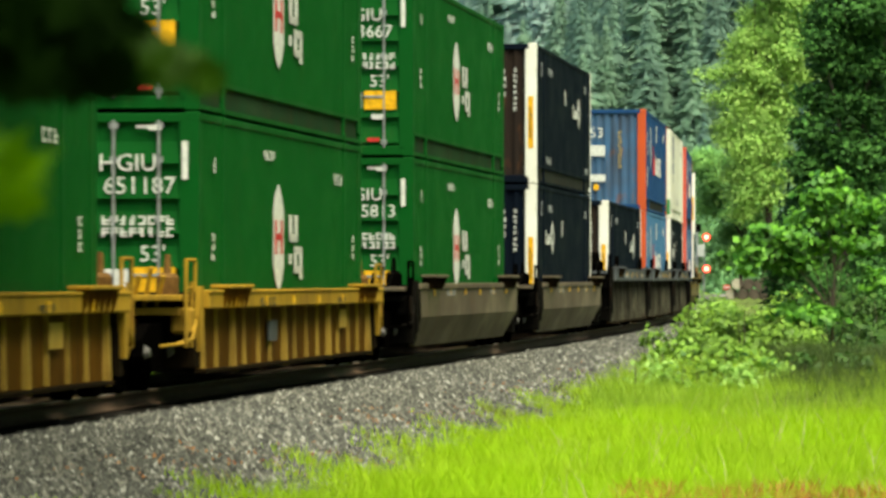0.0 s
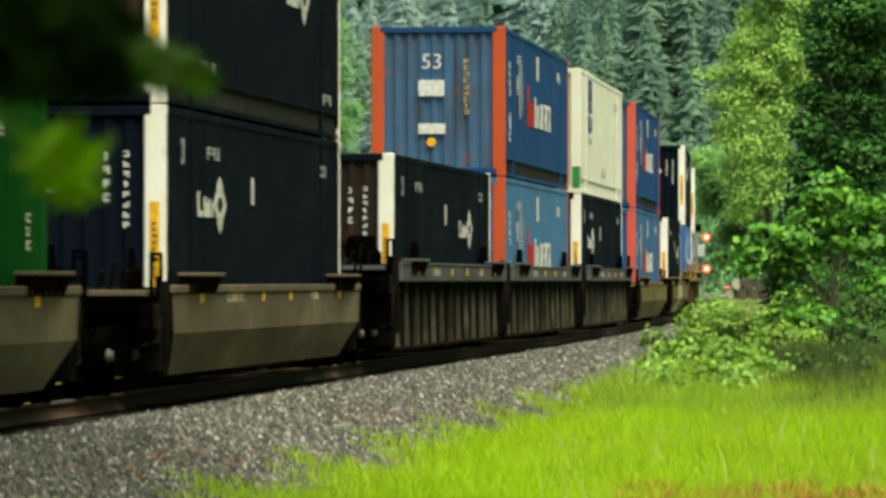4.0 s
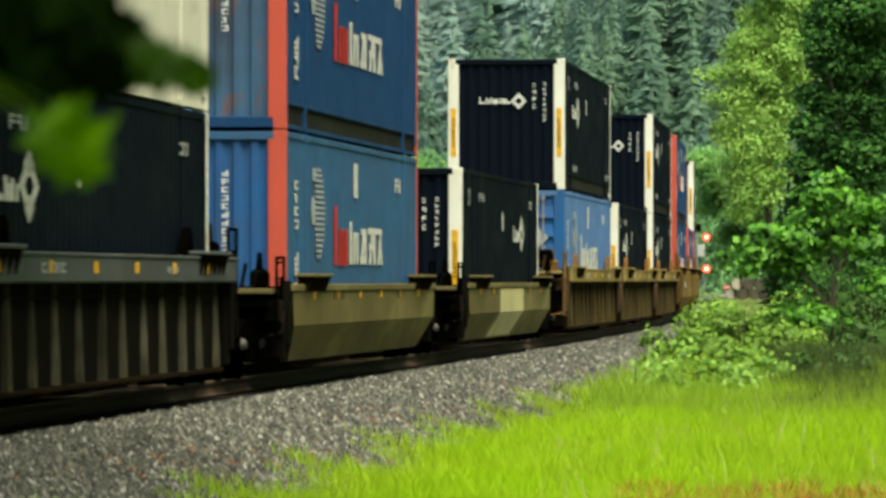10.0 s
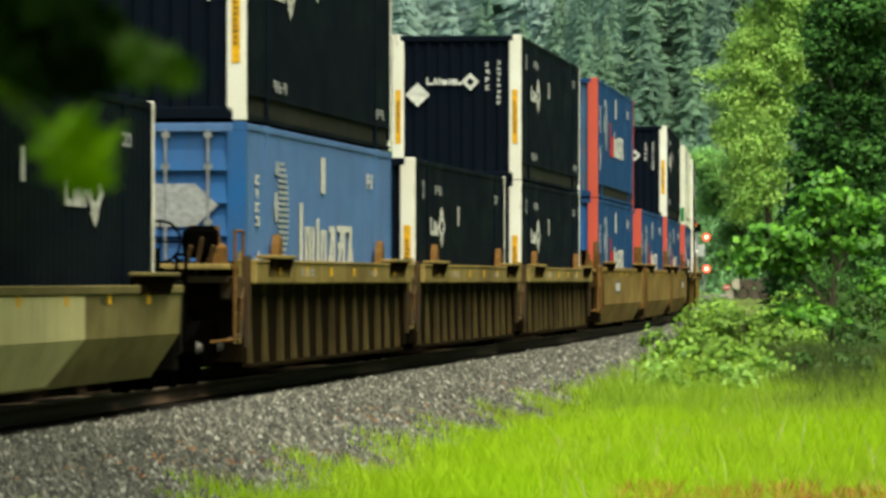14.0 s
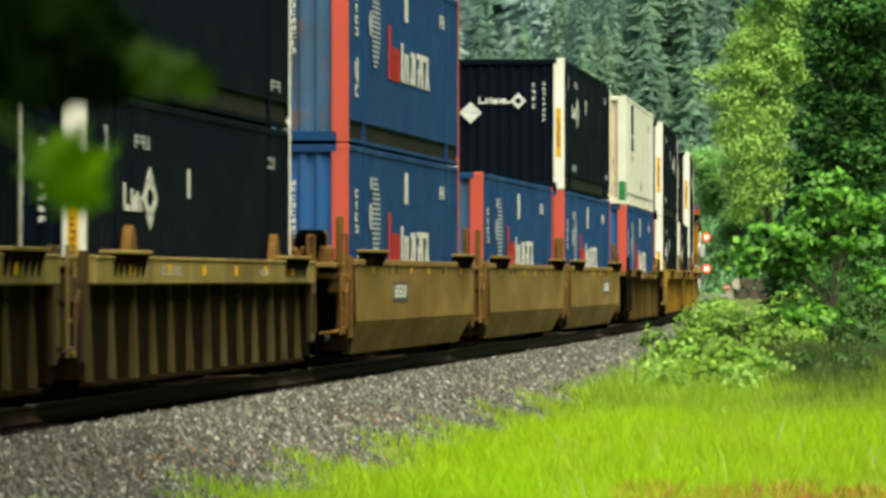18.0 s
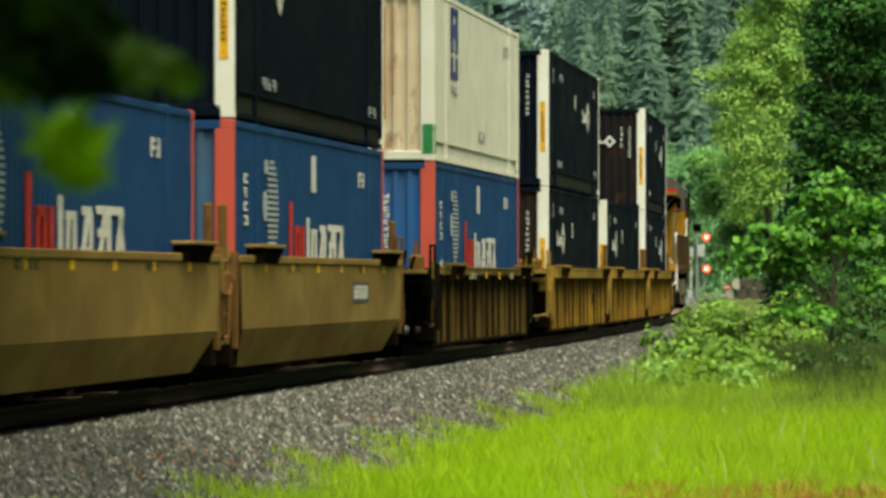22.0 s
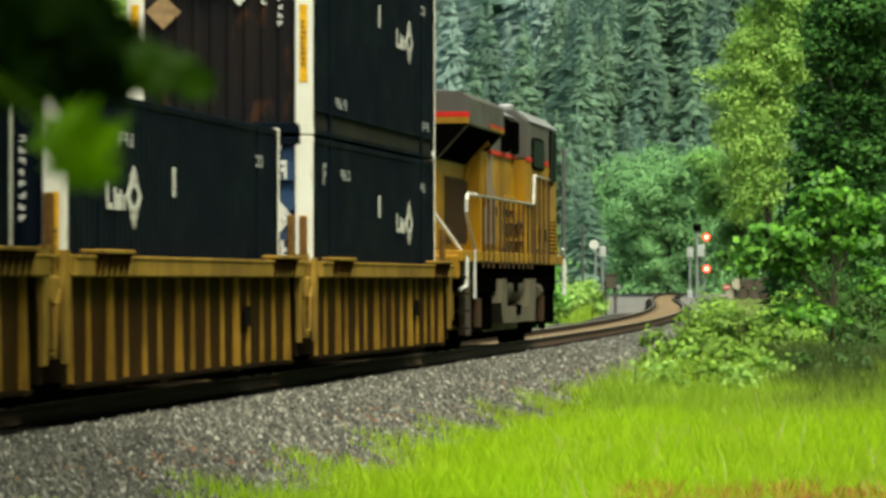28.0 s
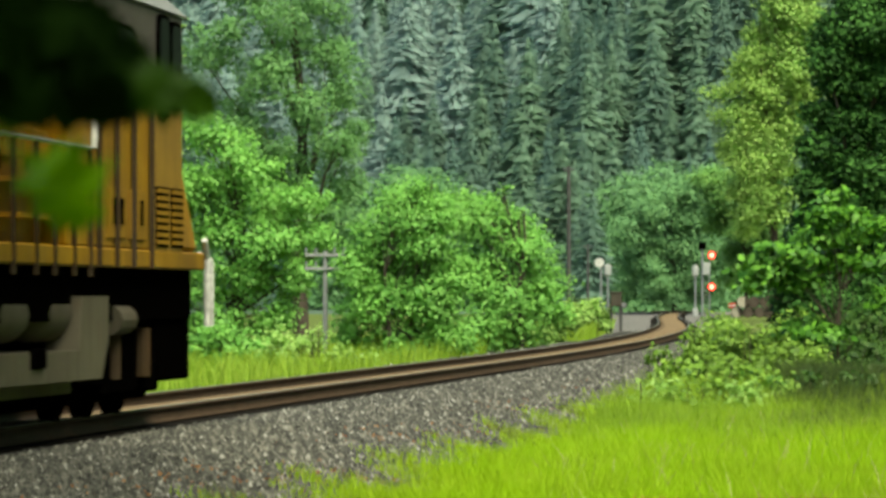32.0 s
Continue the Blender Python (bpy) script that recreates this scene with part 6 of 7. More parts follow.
# ================= plants =================
def leaf_cards(rng, centres, normals, size, droop=0.3, aspect=0.7):
    """Folded leaf blades at the given places: six corners, four triangles each."""
    n = len(centres)
    up = normals + rng.normal(0, 0.42, (n, 3))
    up /= np.linalg.norm(up, axis=1)[:, None] + 1e-9
    ref = rng.normal(0, 1, (n, 3))
    ref[:, 2] -= droop * 2
    d = ref - up * np.sum(ref * up, 1)[:, None]
    d /= np.linalg.norm(d, axis=1)[:, None] + 1e-9
    w = np.cross(up, d)
    s = (size * rng.uniform(0.6, 1.25, n))[:, None]
    tip, base = centres + d * s * 0.55 - up * s * 0.1, centres - d * s * 0.45
    a = centres + w * s * aspect * 0.5 - up * s * 0.08
    b = centres - w * s * aspect * 0.5 - up * s * 0.08
    v = np.stack([base, a, tip, b], 1).reshape(-1, 3)
    i = np.arange(n)[:, None] * 4
    f = np.concatenate([i + np.array([0, 2, 1]), i + np.array([0, 3, 2])], 0)
    soft = normals * 0.8 / (np.linalg.norm(normals, axis=1)[:, None] + 1e-9) + up * 0.5
    return v, f, np.repeat(soft / np.linalg.norm(soft, axis=1)[:, None], 4, 0)


def crown_points(rng, blobs, per_m2, spray, spray_r, flat=0.6, fluff=0.7):
    """Places for leaves in sprays through rough ellipsoids, with leafy twigs that reach past them."""
    cs, ns = [], []
    for (bx, by, bz), (rx, ry, rz) in blobs:
        k = int(per_m2 * 4 * math.pi * ((rx * ry + rx * rz + ry * rz) / 3))
        d = rng.normal(0, 1, (k, 3))
        d /= np.linalg.norm(d, axis=1)[:, None]
        r = np.clip(1.0 - np.abs(rng.normal(0, 0.22 + 0.16 * fluff, k)), 0.2, 1.12) + 0.12 * np.sin(d[:, 0] * 5 + bx) * np.sin(d[:, 2] * 6 + by)
        c = np.array([bx, by, bz]) + d * r[:, None] * np.array([rx, ry, rz])
        lit = np.array([0, -0.15 - 0.1 * fluff, 0.5 + 0.3 * fluff])
        for _ in range(spray):
            o = rng.normal(0, spray_r, (k, 3)) * np.array([1, 1, flat])
            cs.append(c + o)
            ns.append(d * (0.95 - 0.45 * fluff) + lit)
        m = int(k * spray * 0.045 * fluff)
        if m:
            d = rng.normal(0, 1, (m, 3)) + np.array([0, 0, 0.25])
            d /= np.linalg.norm(d, axis=1)[:, None]
            run = d + rng.normal(0, 0.3, (m, 3)) + np.array([0, 0, 0.1])
            reach = rng.uniform(0.25, 0.75, m)
            for f in np.linspace(0.15, 1.0, 6):
                p = np.array([bx, by, bz]) + (d * 0.82 + run * (reach * f)[:, None]) * np.array([rx, ry, rz])
                p[:, 2] -= 0.25 * rz * (reach * f) ** 2
                cs.append(p + rng.normal(0, spray_r * 0.35, (m, 3)))
                ns.append(d * (0.95 - 0.45 * fluff) + lit)
    return np.concatenate(cs), np.concatenate(ns)


def tree_limbs(rng, height, r, blobs, stems=1):
    bm = BM()
    rr = random.Random(int(rng.integers(1e6)))
    for st in range(stems):
        ox, oy = rr.uniform(-0.3, 0.3) * (stems - 1), rr.uniform(-0.3, 0.3) * (stems - 1)
        pts = [Vector((ox, oy, -0.2))]
        seg = 5
        for i in range(1, seg + 1):
            pts.append(Vector((ox + rr.uniform(-0.03, 0.03) * height, oy + rr.uniform(-0.03, 0.03) * height, height * 0.85 * i / seg)))
        for i in range(seg):
            rod(bm, pts[i], pts[i + 1], r * (1 - 0.8 * i / seg), r * (1 - 0.8 * (i + 1) / seg), 8)
        for c, q in blobs[::max(1, len(blobs) // 14)]:
            i = min(seg - 1, max(1, int((c[2] / height) * seg * 0.75)))
            a = pts[i]
            m = a.lerp(Vector(c), 0.55) + Vector((0, 0, 0.1 * height * rr.random()))
            rod(bm, a, m, r * 0.28, r * 0.15, 6)
            rod(bm, m, Vector(c), r * 0.15, r * 0.05, 6)
            for _ in range(3):
                e = Vector(c) + Vector((rr.uniform(-1, 1) * q[0], rr.uniform(-1, 1) * q[1], rr.uniform(-0.3, 1) * q[2]))
                rod(bm, m.lerp(Vector(c), rr.random()), e, r * 0.09, r * 0.02, 5)
    return bm


def broadleaf(name, label, category, x, y, z, height, blobs, leaf, leaf_size, per_m2, seed, spray=5, spray_r=0.25, trunk=0.15, stems=1, group="", wood=None):
    rng = np.random.default_rng(seed)
    tree = thing(name, label, category, group, m=Matrix.Translation((x, y, z)))
    part("trunk", tree_limbs(rng, height, trunk, blobs, stems), wood or BARK, tree)
    c, n = crown_points(rng, blobs, per_m2, spray, spray_r)
    v, f, soft = leaf_cards(rng, c, n, leaf_size)
    crown = new("crown", raw_mesh("crown", v, f, leaf, 3, soft))
    crown.parent = tree
    return tree


def random_blobs(rng, n, w, d, z0, z1, r0, r1, taper=0.6):
    out = []
    for i in range(n):
        f = rng.random()
        a = rng.uniform(0, 6.28)
        k = (1 - taper * f) * math.sqrt(rng.random())
        r = rng.uniform(r0, r1) * (1 - 0.35 * f)
        out.append(((math.cos(a) * w / 2 * k, math.sin(a) * d / 2 * k, z0 + (z1 - z0) * f), (r, r, r * rng.uniform(0.65, 0.9))))
    return out


def tree_at(px0, px1, top_px, y, base_z, n, leaf, leaf_size, per_m2, seed, name="tree", label="broadleaf tree in full leaf", category="tree", low=0.1, r=(0.17, 0.27), **kw):
    """A broadleaf tree that spans the lines of sight px0 to px1 and reaches up to top_px, at y ahead."""
    x0, x1 = (px0 - 784) / FOCAL * y, (px1 - 784) / FOCAL * y
    top = EYE.z + (495.35 - top_px) / FOCAL * y - base_z
    rng = np.random.default_rng(seed + 500)
    w = x1 - x0
    m = min(w, top)
    blobs = random_blobs(rng, n, w * 0.72, w * 0.72, top * low, top * 0.86, m * r[0], m * r[1], kw.pop("taper", 0.55))
    return broadleaf(name, label, category, (x0 + x1) / 2, y, base_z, top, blobs, leaf, leaf_size, per_m2, seed, **kw)


def spot_tree(label, spots, y, base, leaf, leaf_size, per_m2, seed, name="tree", category="tree", group="", trunk=0.15, stems=1, depth=0.9, spray=6, spray_r=0.16):
    """A tree whose leafy boughs lie on given lines of sight (x, y, radius), all about y ahead."""
    k = y / FOCAL
    rng = np.random.default_rng(seed)
    cx = sum(q[0] for q in spots) / len(spots)
    x = (cx - 784) * k
    top = EYE.z + (495.35 - min(q[1] - q[2] for q in spots)) * k - base
    wide = (max(q[0] for q in spots) - min(q[0] for q in spots)) * k * 0.35
    blobs = []
    for px, py, r in spots:
        for q in range(5):
            o = rng.uniform(-1, 1, 3) * 0.62 * (q > 0)
            s = r * k * (0.82 if q == 0 else rng.uniform(0.38, 0.62))
            blobs.append((((px - cx) * k + o[0] * r * k, rng.uniform(-1, 1) * wide * depth * 0.6 + o[1] * r * k, EYE.z + (495.35 - py) * k - base + o[2] * r * k * 0.8), (s, s, s * rng.uniform(0.7, 0.95))))
    return broadleaf(name, label, category, x, y, base, top, blobs, leaf, leaf_size, per_m2, seed, spray=spray, spray_r=spray_r, trunk=trunk, stems=stems, group=group)


# beyond the track: thicket, tall trees
spot_tree("dense bright green maple thicket beside the track", [(620, 440, 55), (660, 385, 55), (720, 345, 60), (780, 350, 55), (640, 520, 60), (720, 480, 70), (790, 450, 60), (700, 560, 55), (780, 550, 60), (630, 575, 45), (690, 430, 60), (740, 410, 60), (660, 480, 55), (750, 510, 60), (722, 312, 22), (742, 302, 18), (690, 325, 20), (770, 318, 20), (722, 292, 9), (757, 288, 9), (700, 305, 10), (800, 312, 10), (655, 345, 12), (640, 375, 12)],
          140, -0.6, ALDER, 0.13, 20, 1, group="thicket beyond the track", trunk=0.08, stems=3)
spot_tree("dense bright green maple thicket beside the track", [(830, 358, 55), (885, 380, 55), (930, 420, 48), (958, 465, 42), (850, 440, 60), (880, 490, 60), (935, 505, 45), (860, 560, 55), (920, 560, 45), (975, 520, 30), (815, 325, 20), (870, 338, 20), (878, 302, 9), (845, 318, 10), (905, 350, 12), (935, 380, 12)],
          150, -0.6, ALDER, 0.13, 20, 2, group="thicket beyond the track", trunk=0.08, stems=3)
spot_tree("low yellow-green bush by the track", [(955, 556, 24), (985, 545, 26), (1005, 525, 24), (970, 575, 20)], 170, -0.55, ALDER_LIGHT, 0.16, 18, 3, name="bush", category="bush", group="bushes on the far verge", trunk=0.03, stems=2)
spot_tree("low yellow-green bush by the track", [(1025, 525, 26), (1050, 530, 22), (1040, 510, 16), (1062, 545, 12)], 235, -0.5, ALDER_LIGHT, 0.2, 14, 4, name="bush", category="bush", group="bushes on the far verge", trunk=0.03, stems=2)
spot_tree("tall leafy alder beyond the track", [(350, 200, 50), (405, 225, 50), (360, 300, 60), (440, 290, 55), (480, 330, 50), (525, 320, 42), (556, 325, 28), (380, 380, 60), (460, 390, 60), (540, 390, 45), (350, 460, 60), (430, 460, 60), (520, 450, 50), (390, 540, 60), (480, 530, 50), (330, 560, 60), (300, 300, 70), (280, 420, 70), (260, 520, 60)],
          152, -0.6, ALDER, 0.14, 16, 5, group="trees beyond the track", trunk=0.16, stems=2)
spot_tree("tall grey-green cottonwood with a dark trunk", [(430, -60, 70), (500, 10, 65), (560, 60, 55), (370, 50, 60), (598, 130, 42), (470, 110, 60), (540, 160, 55), (618, 200, 32), (420, 180, 55), (585, 235, 50), (500, 240, 60), (560, -30, 50), (600, 300, 45), (560, 340, 45), (500, 310, 50), (625, 370, 35), (440, 250, 50), (590, 400, 40)],
          188, -0.6, COTTON, 0.15, 12, 6, group="trees beyond the track", trunk=0.32)
tree_at(-60, 330, -200, 175, -0.6, 40, ALDER_LIGHT, 0.2, 8, 7, label="tall pale green alder beyond the track", group="trees beyond the track", low=0.15, trunk=0.25, taper=0.2)
tree_at(-420, 60, -150, 180, -0.6, 36, ALDER, 0.2, 8, 8, label="tall leafy alder beyond the track", group="trees beyond the track", low=0.15, trunk=0.25, taper=0.2)
spot_tree("green bush on the far verge", [(350, 590, 40), (400, 600, 36), (440, 590, 40), (380, 560, 30), (480, 600, 30)], 126, -0.6, ALDER, 0.15, 16, 9, name="bush", category="bush", trunk=0.03, stems=2, group="bushes on the far verge")
spot_tree("green bush on the far verge", [(510, 590, 32), (540, 570, 26), (480, 570, 30), (600, 600, 26), (640, 605, 22)], 124, -0.6, ALDER_LIGHT, 0.14, 16, 10, name="bush", category="bush", trunk=0.03, stems=2, group="bushes on the far verge")
spot_tree("green bush on the far verge", [(200, 590, 50), (260, 580, 50), (310, 590, 40)], 126, -0.6, ALDER, 0.15, 14, 19, name="bush", category="bush", trunk=0.03, stems=2, group="bushes on the far verge")
# on the camera's side
spot_tree("tall pale green alder behind the signals", [(1375, -20, 46), (1418, 0, 36), (1345, 20, 34), (1392, 50, 44), (1424, 80, 30), (1336, 70, 38), (1372, 110, 44), (1412, 130, 30), (1322, 118, 30), (1290, 122, 16), (1264, 130, 12), (1244, 134, 8), (1332, 165, 40), (1375, 175, 38), (1292, 165, 20), (1270, 174, 14), (1312, 210, 34), (1350, 225, 38), (1286, 225, 22), (1372, 240, 22), (1320, 265, 36), (1300, 245, 28), (1345, 290, 28), (1330, 330, 26), (1312, 375, 18), (1400, -80, 60), (1345, -60, 40), (1350, 140, 36), (1395, 95, 36), (1340, 200, 34), (1365, 205, 28), (1310, 90, 26), (1318, 240, 30), (1360, 265, 26), (1330, 305, 30), (1305, 305, 26), (1350, 330, 24), (1318, 350, 26), (1400, 20, 36), (1365, 60, 36), (1440, 40, 26), (1402, 165, 24), (1396, 210, 22), (1386, 270, 22), (1376, 310, 22), (1370, 350, 22)],
          435, -0.3, ALDER_LIGHT, 0.3, 6, 11, group="trees by the meadow", trunk=0.28, depth=0.6, spray_r=0.5)
spot_tree("green alder behind the signals", [(1300, 292, 28), (1270, 286, 26), (1240, 288, 22), (1272, 325, 32), (1312, 330, 32), (1342, 360, 30), (1300, 370, 34), (1258, 362, 28), (1332, 402, 32), (1292, 418, 30), (1364, 402, 26), (1335, 335, 26), (1350, 385, 26), (1318, 445, 28), (1345, 450, 34), (1385, 430, 34), (1420, 440, 34), (1280, 460, 22)], 450, -0.3, ALDER_MID, 0.29, 7, 12, group="trees by the meadow", trunk=0.2, spray_r=0.42)
spot_tree("grey-green alder beyond the crossing", [(1110, 380, 40), (1150, 340, 40), (1195, 310, 40), (1235, 290, 36), (1130, 430, 42), (1175, 400, 46), (1220, 360, 46), (1250, 420, 40), (1200, 450, 44), (1155, 465, 36), (1105, 478, 24), (1145, 486, 24), (1185, 490, 24), (1222, 484, 26), (1255, 478, 24)], 475, -0.4, BANK, 0.3, 6, 15, group="trees by the meadow", trunk=0.25, spray_r=0.4)
spot_tree("maple with shade-dark leaves at the edge of the meadow", [(1500, 20, 64), (1560, 30, 64), (1485, 100, 58), (1550, 110, 64), (1520, 180, 60), (1475, 180, 50), (1560, 200, 56), (1540, 260, 60), (1495, 260, 50), (1600, 150, 60), (1600, 300, 60), (1455, 30, 44), (1560, 340, 55), (1530, -50, 70), (1620, 0, 60), (1460, 110, 40), (1510, 330, 50), (1470, 320, 44), (1442, 165, 34), (1432, 230, 34), (1418, 300, 34), (1422, 360, 34), (1448, 70, 30), (1440, 275, 34)],
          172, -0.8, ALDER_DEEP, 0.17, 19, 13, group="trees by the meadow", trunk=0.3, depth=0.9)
# added dark tree that stands for the shaded interior of the sapling
spot_tree("maple with shade-dark leaves at the edge of the meadow", [(1500, 400, 60), (1560, 450, 60), (1440, 470, 50), (1400, 430, 40), (1480, 520, 60), (1560, 540, 60), (1420, 520, 50), (1450, 400, 44), (1380, 490, 34), (1550, 380, 50)], 150, -0.85, ALDER_DEEP, 0.15, 22, 14, group="trees by the meadow", trunk=0.12, stems=2)


def sapling():
    y, base = 108.0, -0.95
    x = (1468 - 784) / FOCAL * y
    rng = np.random.default_rng(31)
    top = EYE.z + (495.35 - 290) / FOCAL * y - base
    k = y / FOCAL
    spots = [(1470, 318, 26, 26), (1450, 350, 40, 22), (1492, 352, 38, 20), (1440, 385, 52, 22), (1500, 392, 48, 24), (1400, 418, 44, 22), (1348, 410, 24, 14), (1346, 448, 42, 20), (1470, 430, 60, 30), (1535, 430, 46, 26),
             (1398, 465, 56, 24), (1310, 452, 22, 14), (1330, 430, 26, 14), (1318, 476, 26, 14), (1372, 440, 40, 18), (1440, 560, 60, 26), (1545, 365, 30, 22), (1520, 380, 24, 16), (1555, 495, 34, 26), (1420, 545, 50, 20)]
    blobs = []
    for px, py, w, h in spots:
        blobs.append((((px - 1468) * k, rng.uniform(-0.45, 0.45), EYE.z + (495.35 - py) * k - base), (w * k * 0.85, w * k * 0.75, h * k * 0.62)))
    broadleaf("maple_sapling", "young maple sapling with broad bright green leaves", "sapling", x, y, base, top, blobs, MAPLE, 0.2, 34, 31, spray=4, spray_r=0.12, trunk=0.05)


sapling()


def bramble(px, top_px, w_px, y, seed, leaf=SHRUB):
    base = -0.95
    x = (px - 784) / FOCAL * y
    top = EYE.z + (495.35 - top_px) / FOCAL * y - base
    w = w_px / FOCAL * y
    rng = np.random.default_rng(seed)
    blobs = random_blobs(rng, 9, w * 0.8, w * 0.7, top * 0.2, top * 0.8, top * 0.2, top * 0.32, 0.4)
    broadleaf("bramble_bush", "sprawling bramble bush with bright green leaves", "bush", x, y, base, top, blobs, leaf, 0.14, 36, seed, spray=4, spray_r=0.13, trunk=0.02, stems=3, group="bramble bushes beside the meadow")


# bushes further right take the shaded copy of the leaf colour
for i, (px, top, w, y) in enumerate([(1180, 572, 130, 100), (1250, 530, 120, 112), (1275, 512, 100, 122), (1330, 525, 150, 108), (1215, 600, 140, 96), (1300, 585, 160, 95), (1390, 560, 150, 100), (1460, 600, 150, 97), (1540, 570, 150, 101), (1400, 500, 150, 118), (1520, 500, 170, 118)]):
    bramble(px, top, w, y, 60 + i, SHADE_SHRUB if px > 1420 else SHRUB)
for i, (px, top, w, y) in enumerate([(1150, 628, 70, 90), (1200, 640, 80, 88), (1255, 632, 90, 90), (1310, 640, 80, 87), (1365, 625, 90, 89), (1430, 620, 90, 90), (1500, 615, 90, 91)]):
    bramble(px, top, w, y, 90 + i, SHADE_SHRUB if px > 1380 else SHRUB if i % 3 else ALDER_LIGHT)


def blades(name, label, rng, x, y, z, h, w, lean, mat, category="grass"):
    n = len(x)
    a = rng.uniform(0, 6.28, n)
    dx, dy = np.cos(a) * w / 2, np.sin(a) * w / 2
    b = rng.uniform(0, 6.28, n)
    lx, ly = np.cos(b) * lean * h, np.sin(b) * lean * h
    base = np.stack([x, y, z], -1)
    side = np.stack([dx, dy, np.zeros(n)], -1)
    mid = base + np.stack([lx * 0.3, ly * 0.3, h * 0.55], -1)
    tip = base + np.stack([lx, ly, h], -1)
    v = np.stack([base - side, base + side, mid - side * 0.7, mid + side * 0.7, tip], 1).reshape(-1, 3)
    i = np.arange(n)[:, None] * 5
    f = np.concatenate([i + np.array(t) for t in ((0, 1, 3), (0, 3, 2), (2, 3, 4))], 0)
    ob = new(name, raw_mesh(name, v, f, mat, 3))
    return tagged(ob, label, category, kind="stuff")


def make_grass():
    rng = np.random.default_rng(77)
    n = 190000
    y = 40 + 82 * rng.random(n) ** 1.25
    u = rng.random(n)
    tx = np.interp(y, TY[:2300], TX[:2300])
    right = (1640 - 784) / FOCAL * y
    left = tx + 3.75 + 0.5 * np.sin(y * 0.9) + 0.35 * np.sin(y * 2.7 + 1)
    x = left + (right - left) * u
    d = x - left
    keep = (d > 0.9) | (rng.random(n) < 0.25 + 0.6 * d)
    x, y, d = x[keep], y[keep], d[keep]
    n = len(x)
    z = ground_height(x, y) - 0.02
    tuft = 0.5 + 0.5 * np.sin(x * 2.1 + np.sin(y * 0.8) * 2) * np.sin(y * 1.3)
    h = (0.16 + 0.22 * rng.random(n) + 0.16 * tuft) * np.clip(0.35 + d * 0.6, 0.35, 1.0)
    h *= np.where(y > 84, 1.25, 1.0)
    blades("meadow_grass", "bright yellow-green meadow grass, knee high", rng, x, y, z, h, 0.009 + 0.006 * rng.random(n), 0.36, GRASS)
    n = 5000
    y = 40 + 9 * rng.random(n) ** 1.4
    x = (rng.uniform(1080, 1600, n) - 784) / FOCAL * y
    near = np.sin(x * 5.0 + 1.3) * np.sin(y * 1.9) > 0.1
    x, y = x[near], y[near]
    n = len(x)
    blades("grass_seed_heads", "rusty red grass seed heads in the meadow", rng, x, y, ground_height(x, y) + 0.2, 0.12 + 0.12 * rng.random(n), np.full(n, 0.02), 0.5, SEED)
    n = 90000                                       # tall stems before the brambles
    y = 104 - 34 * rng.random(n) ** 1.6
    x = (rng.uniform(1000, 1640, n) - 784) / FOCAL * y
    lat = lateral(x, y)
    keep = (lat > 4.6 + 0.6 * np.sin(y * 1.3)) & (rng.random(n) < 0.35 + 0.65 * (np.sin(x * 3 + y) * np.sin(y * 0.7 + x) > -0.2))
    x, y = x[keep], y[keep]
    n = len(x)
    blades("tall_grass", "tall pale meadow grass before the brambles", rng, x, y, ground_height(x, y), (0.45 + 0.5 * rng.random(n)) * np.clip((y - 62) / 30, 0.3, 1.0), np.full(n, 0.012), 0.4, WEED)
    n = 26000                                       # coarse weeds under the sapling, coloured dark for its shade
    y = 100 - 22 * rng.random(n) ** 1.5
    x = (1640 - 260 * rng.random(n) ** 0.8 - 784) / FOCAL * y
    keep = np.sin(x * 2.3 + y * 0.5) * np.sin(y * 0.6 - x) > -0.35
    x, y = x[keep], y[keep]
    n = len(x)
    blades("coarse_weeds", "olive weeds standing under the sapling, darkened for its shade", rng, x, y, ground_height(x, y), (0.5 + 0.7 * rng.random(n)) * np.clip((y - 74) / 18, 0.35, 1.0), 0.012 + 0.012 * rng.random(n), 0.35, OLIVE_WEED)
    n = 420                                         # pale flower stalks over the near grass
    y = 42 + 40 * rng.random(n)
    x = (rng.uniform(950, 1640, n) - 784) / FOCAL * y
    keep = (lateral(x, y) > 5.2) & (np.sin(x * 1.7 + 2) * np.sin(y * 0.37 + x) > -0.1)
    x, y = x[keep], y[keep]
    n = len(x)
    blades("grass_stalks", "pale flowering grass stalks above the meadow", rng, x, y, ground_height(x, y) + 0.12, 0.3 + 0.25 * rng.random(n), np.full(n, 0.012), 0.5, leafy("pale_grass_stalks", (0.5, 0.42, 0.2), (0.6, 0.55, 0.32), 0.35))
    n = 36000                                       # verge beyond the track
    s = 20 + 240 * rng.random(n)
    lat = -3.3 - 6.5 * rng.random(n) ** 1.3
    x, y = on_track(s, lat)
    blades("verge_grass", "pale weeds and grass beyond the track", rng, x, y, ground_height(x, y), 0.3 + 0.55 * rng.random(n), np.full(n, 0.025), 0.4, WEED)


    n = 3400                                        # dead leaves and dry tufts on the stones
    s = -4 + 70 * rng.random(n) ** 1.4
    lat = 2.6 + 1.9 * rng.random(n)
    x, y = on_track(s, lat)
    spot = np.sin(x * 3.1 + y * 0.9) * np.sin(y * 1.7 - x) > 0.25
    x, y = x[spot], y[spot]
    c = np.stack([x, y, ground_height(x, y) + 0.04], -1)
    v, f, soft = leaf_cards(rng, c, np.tile([0.0, -0.6, 0.8], (len(c), 1)), 0.04, 0.0)
    ob = new("dead_leaves", raw_mesh("dead_leaves", v, f, DEAD_LEAF, 3))
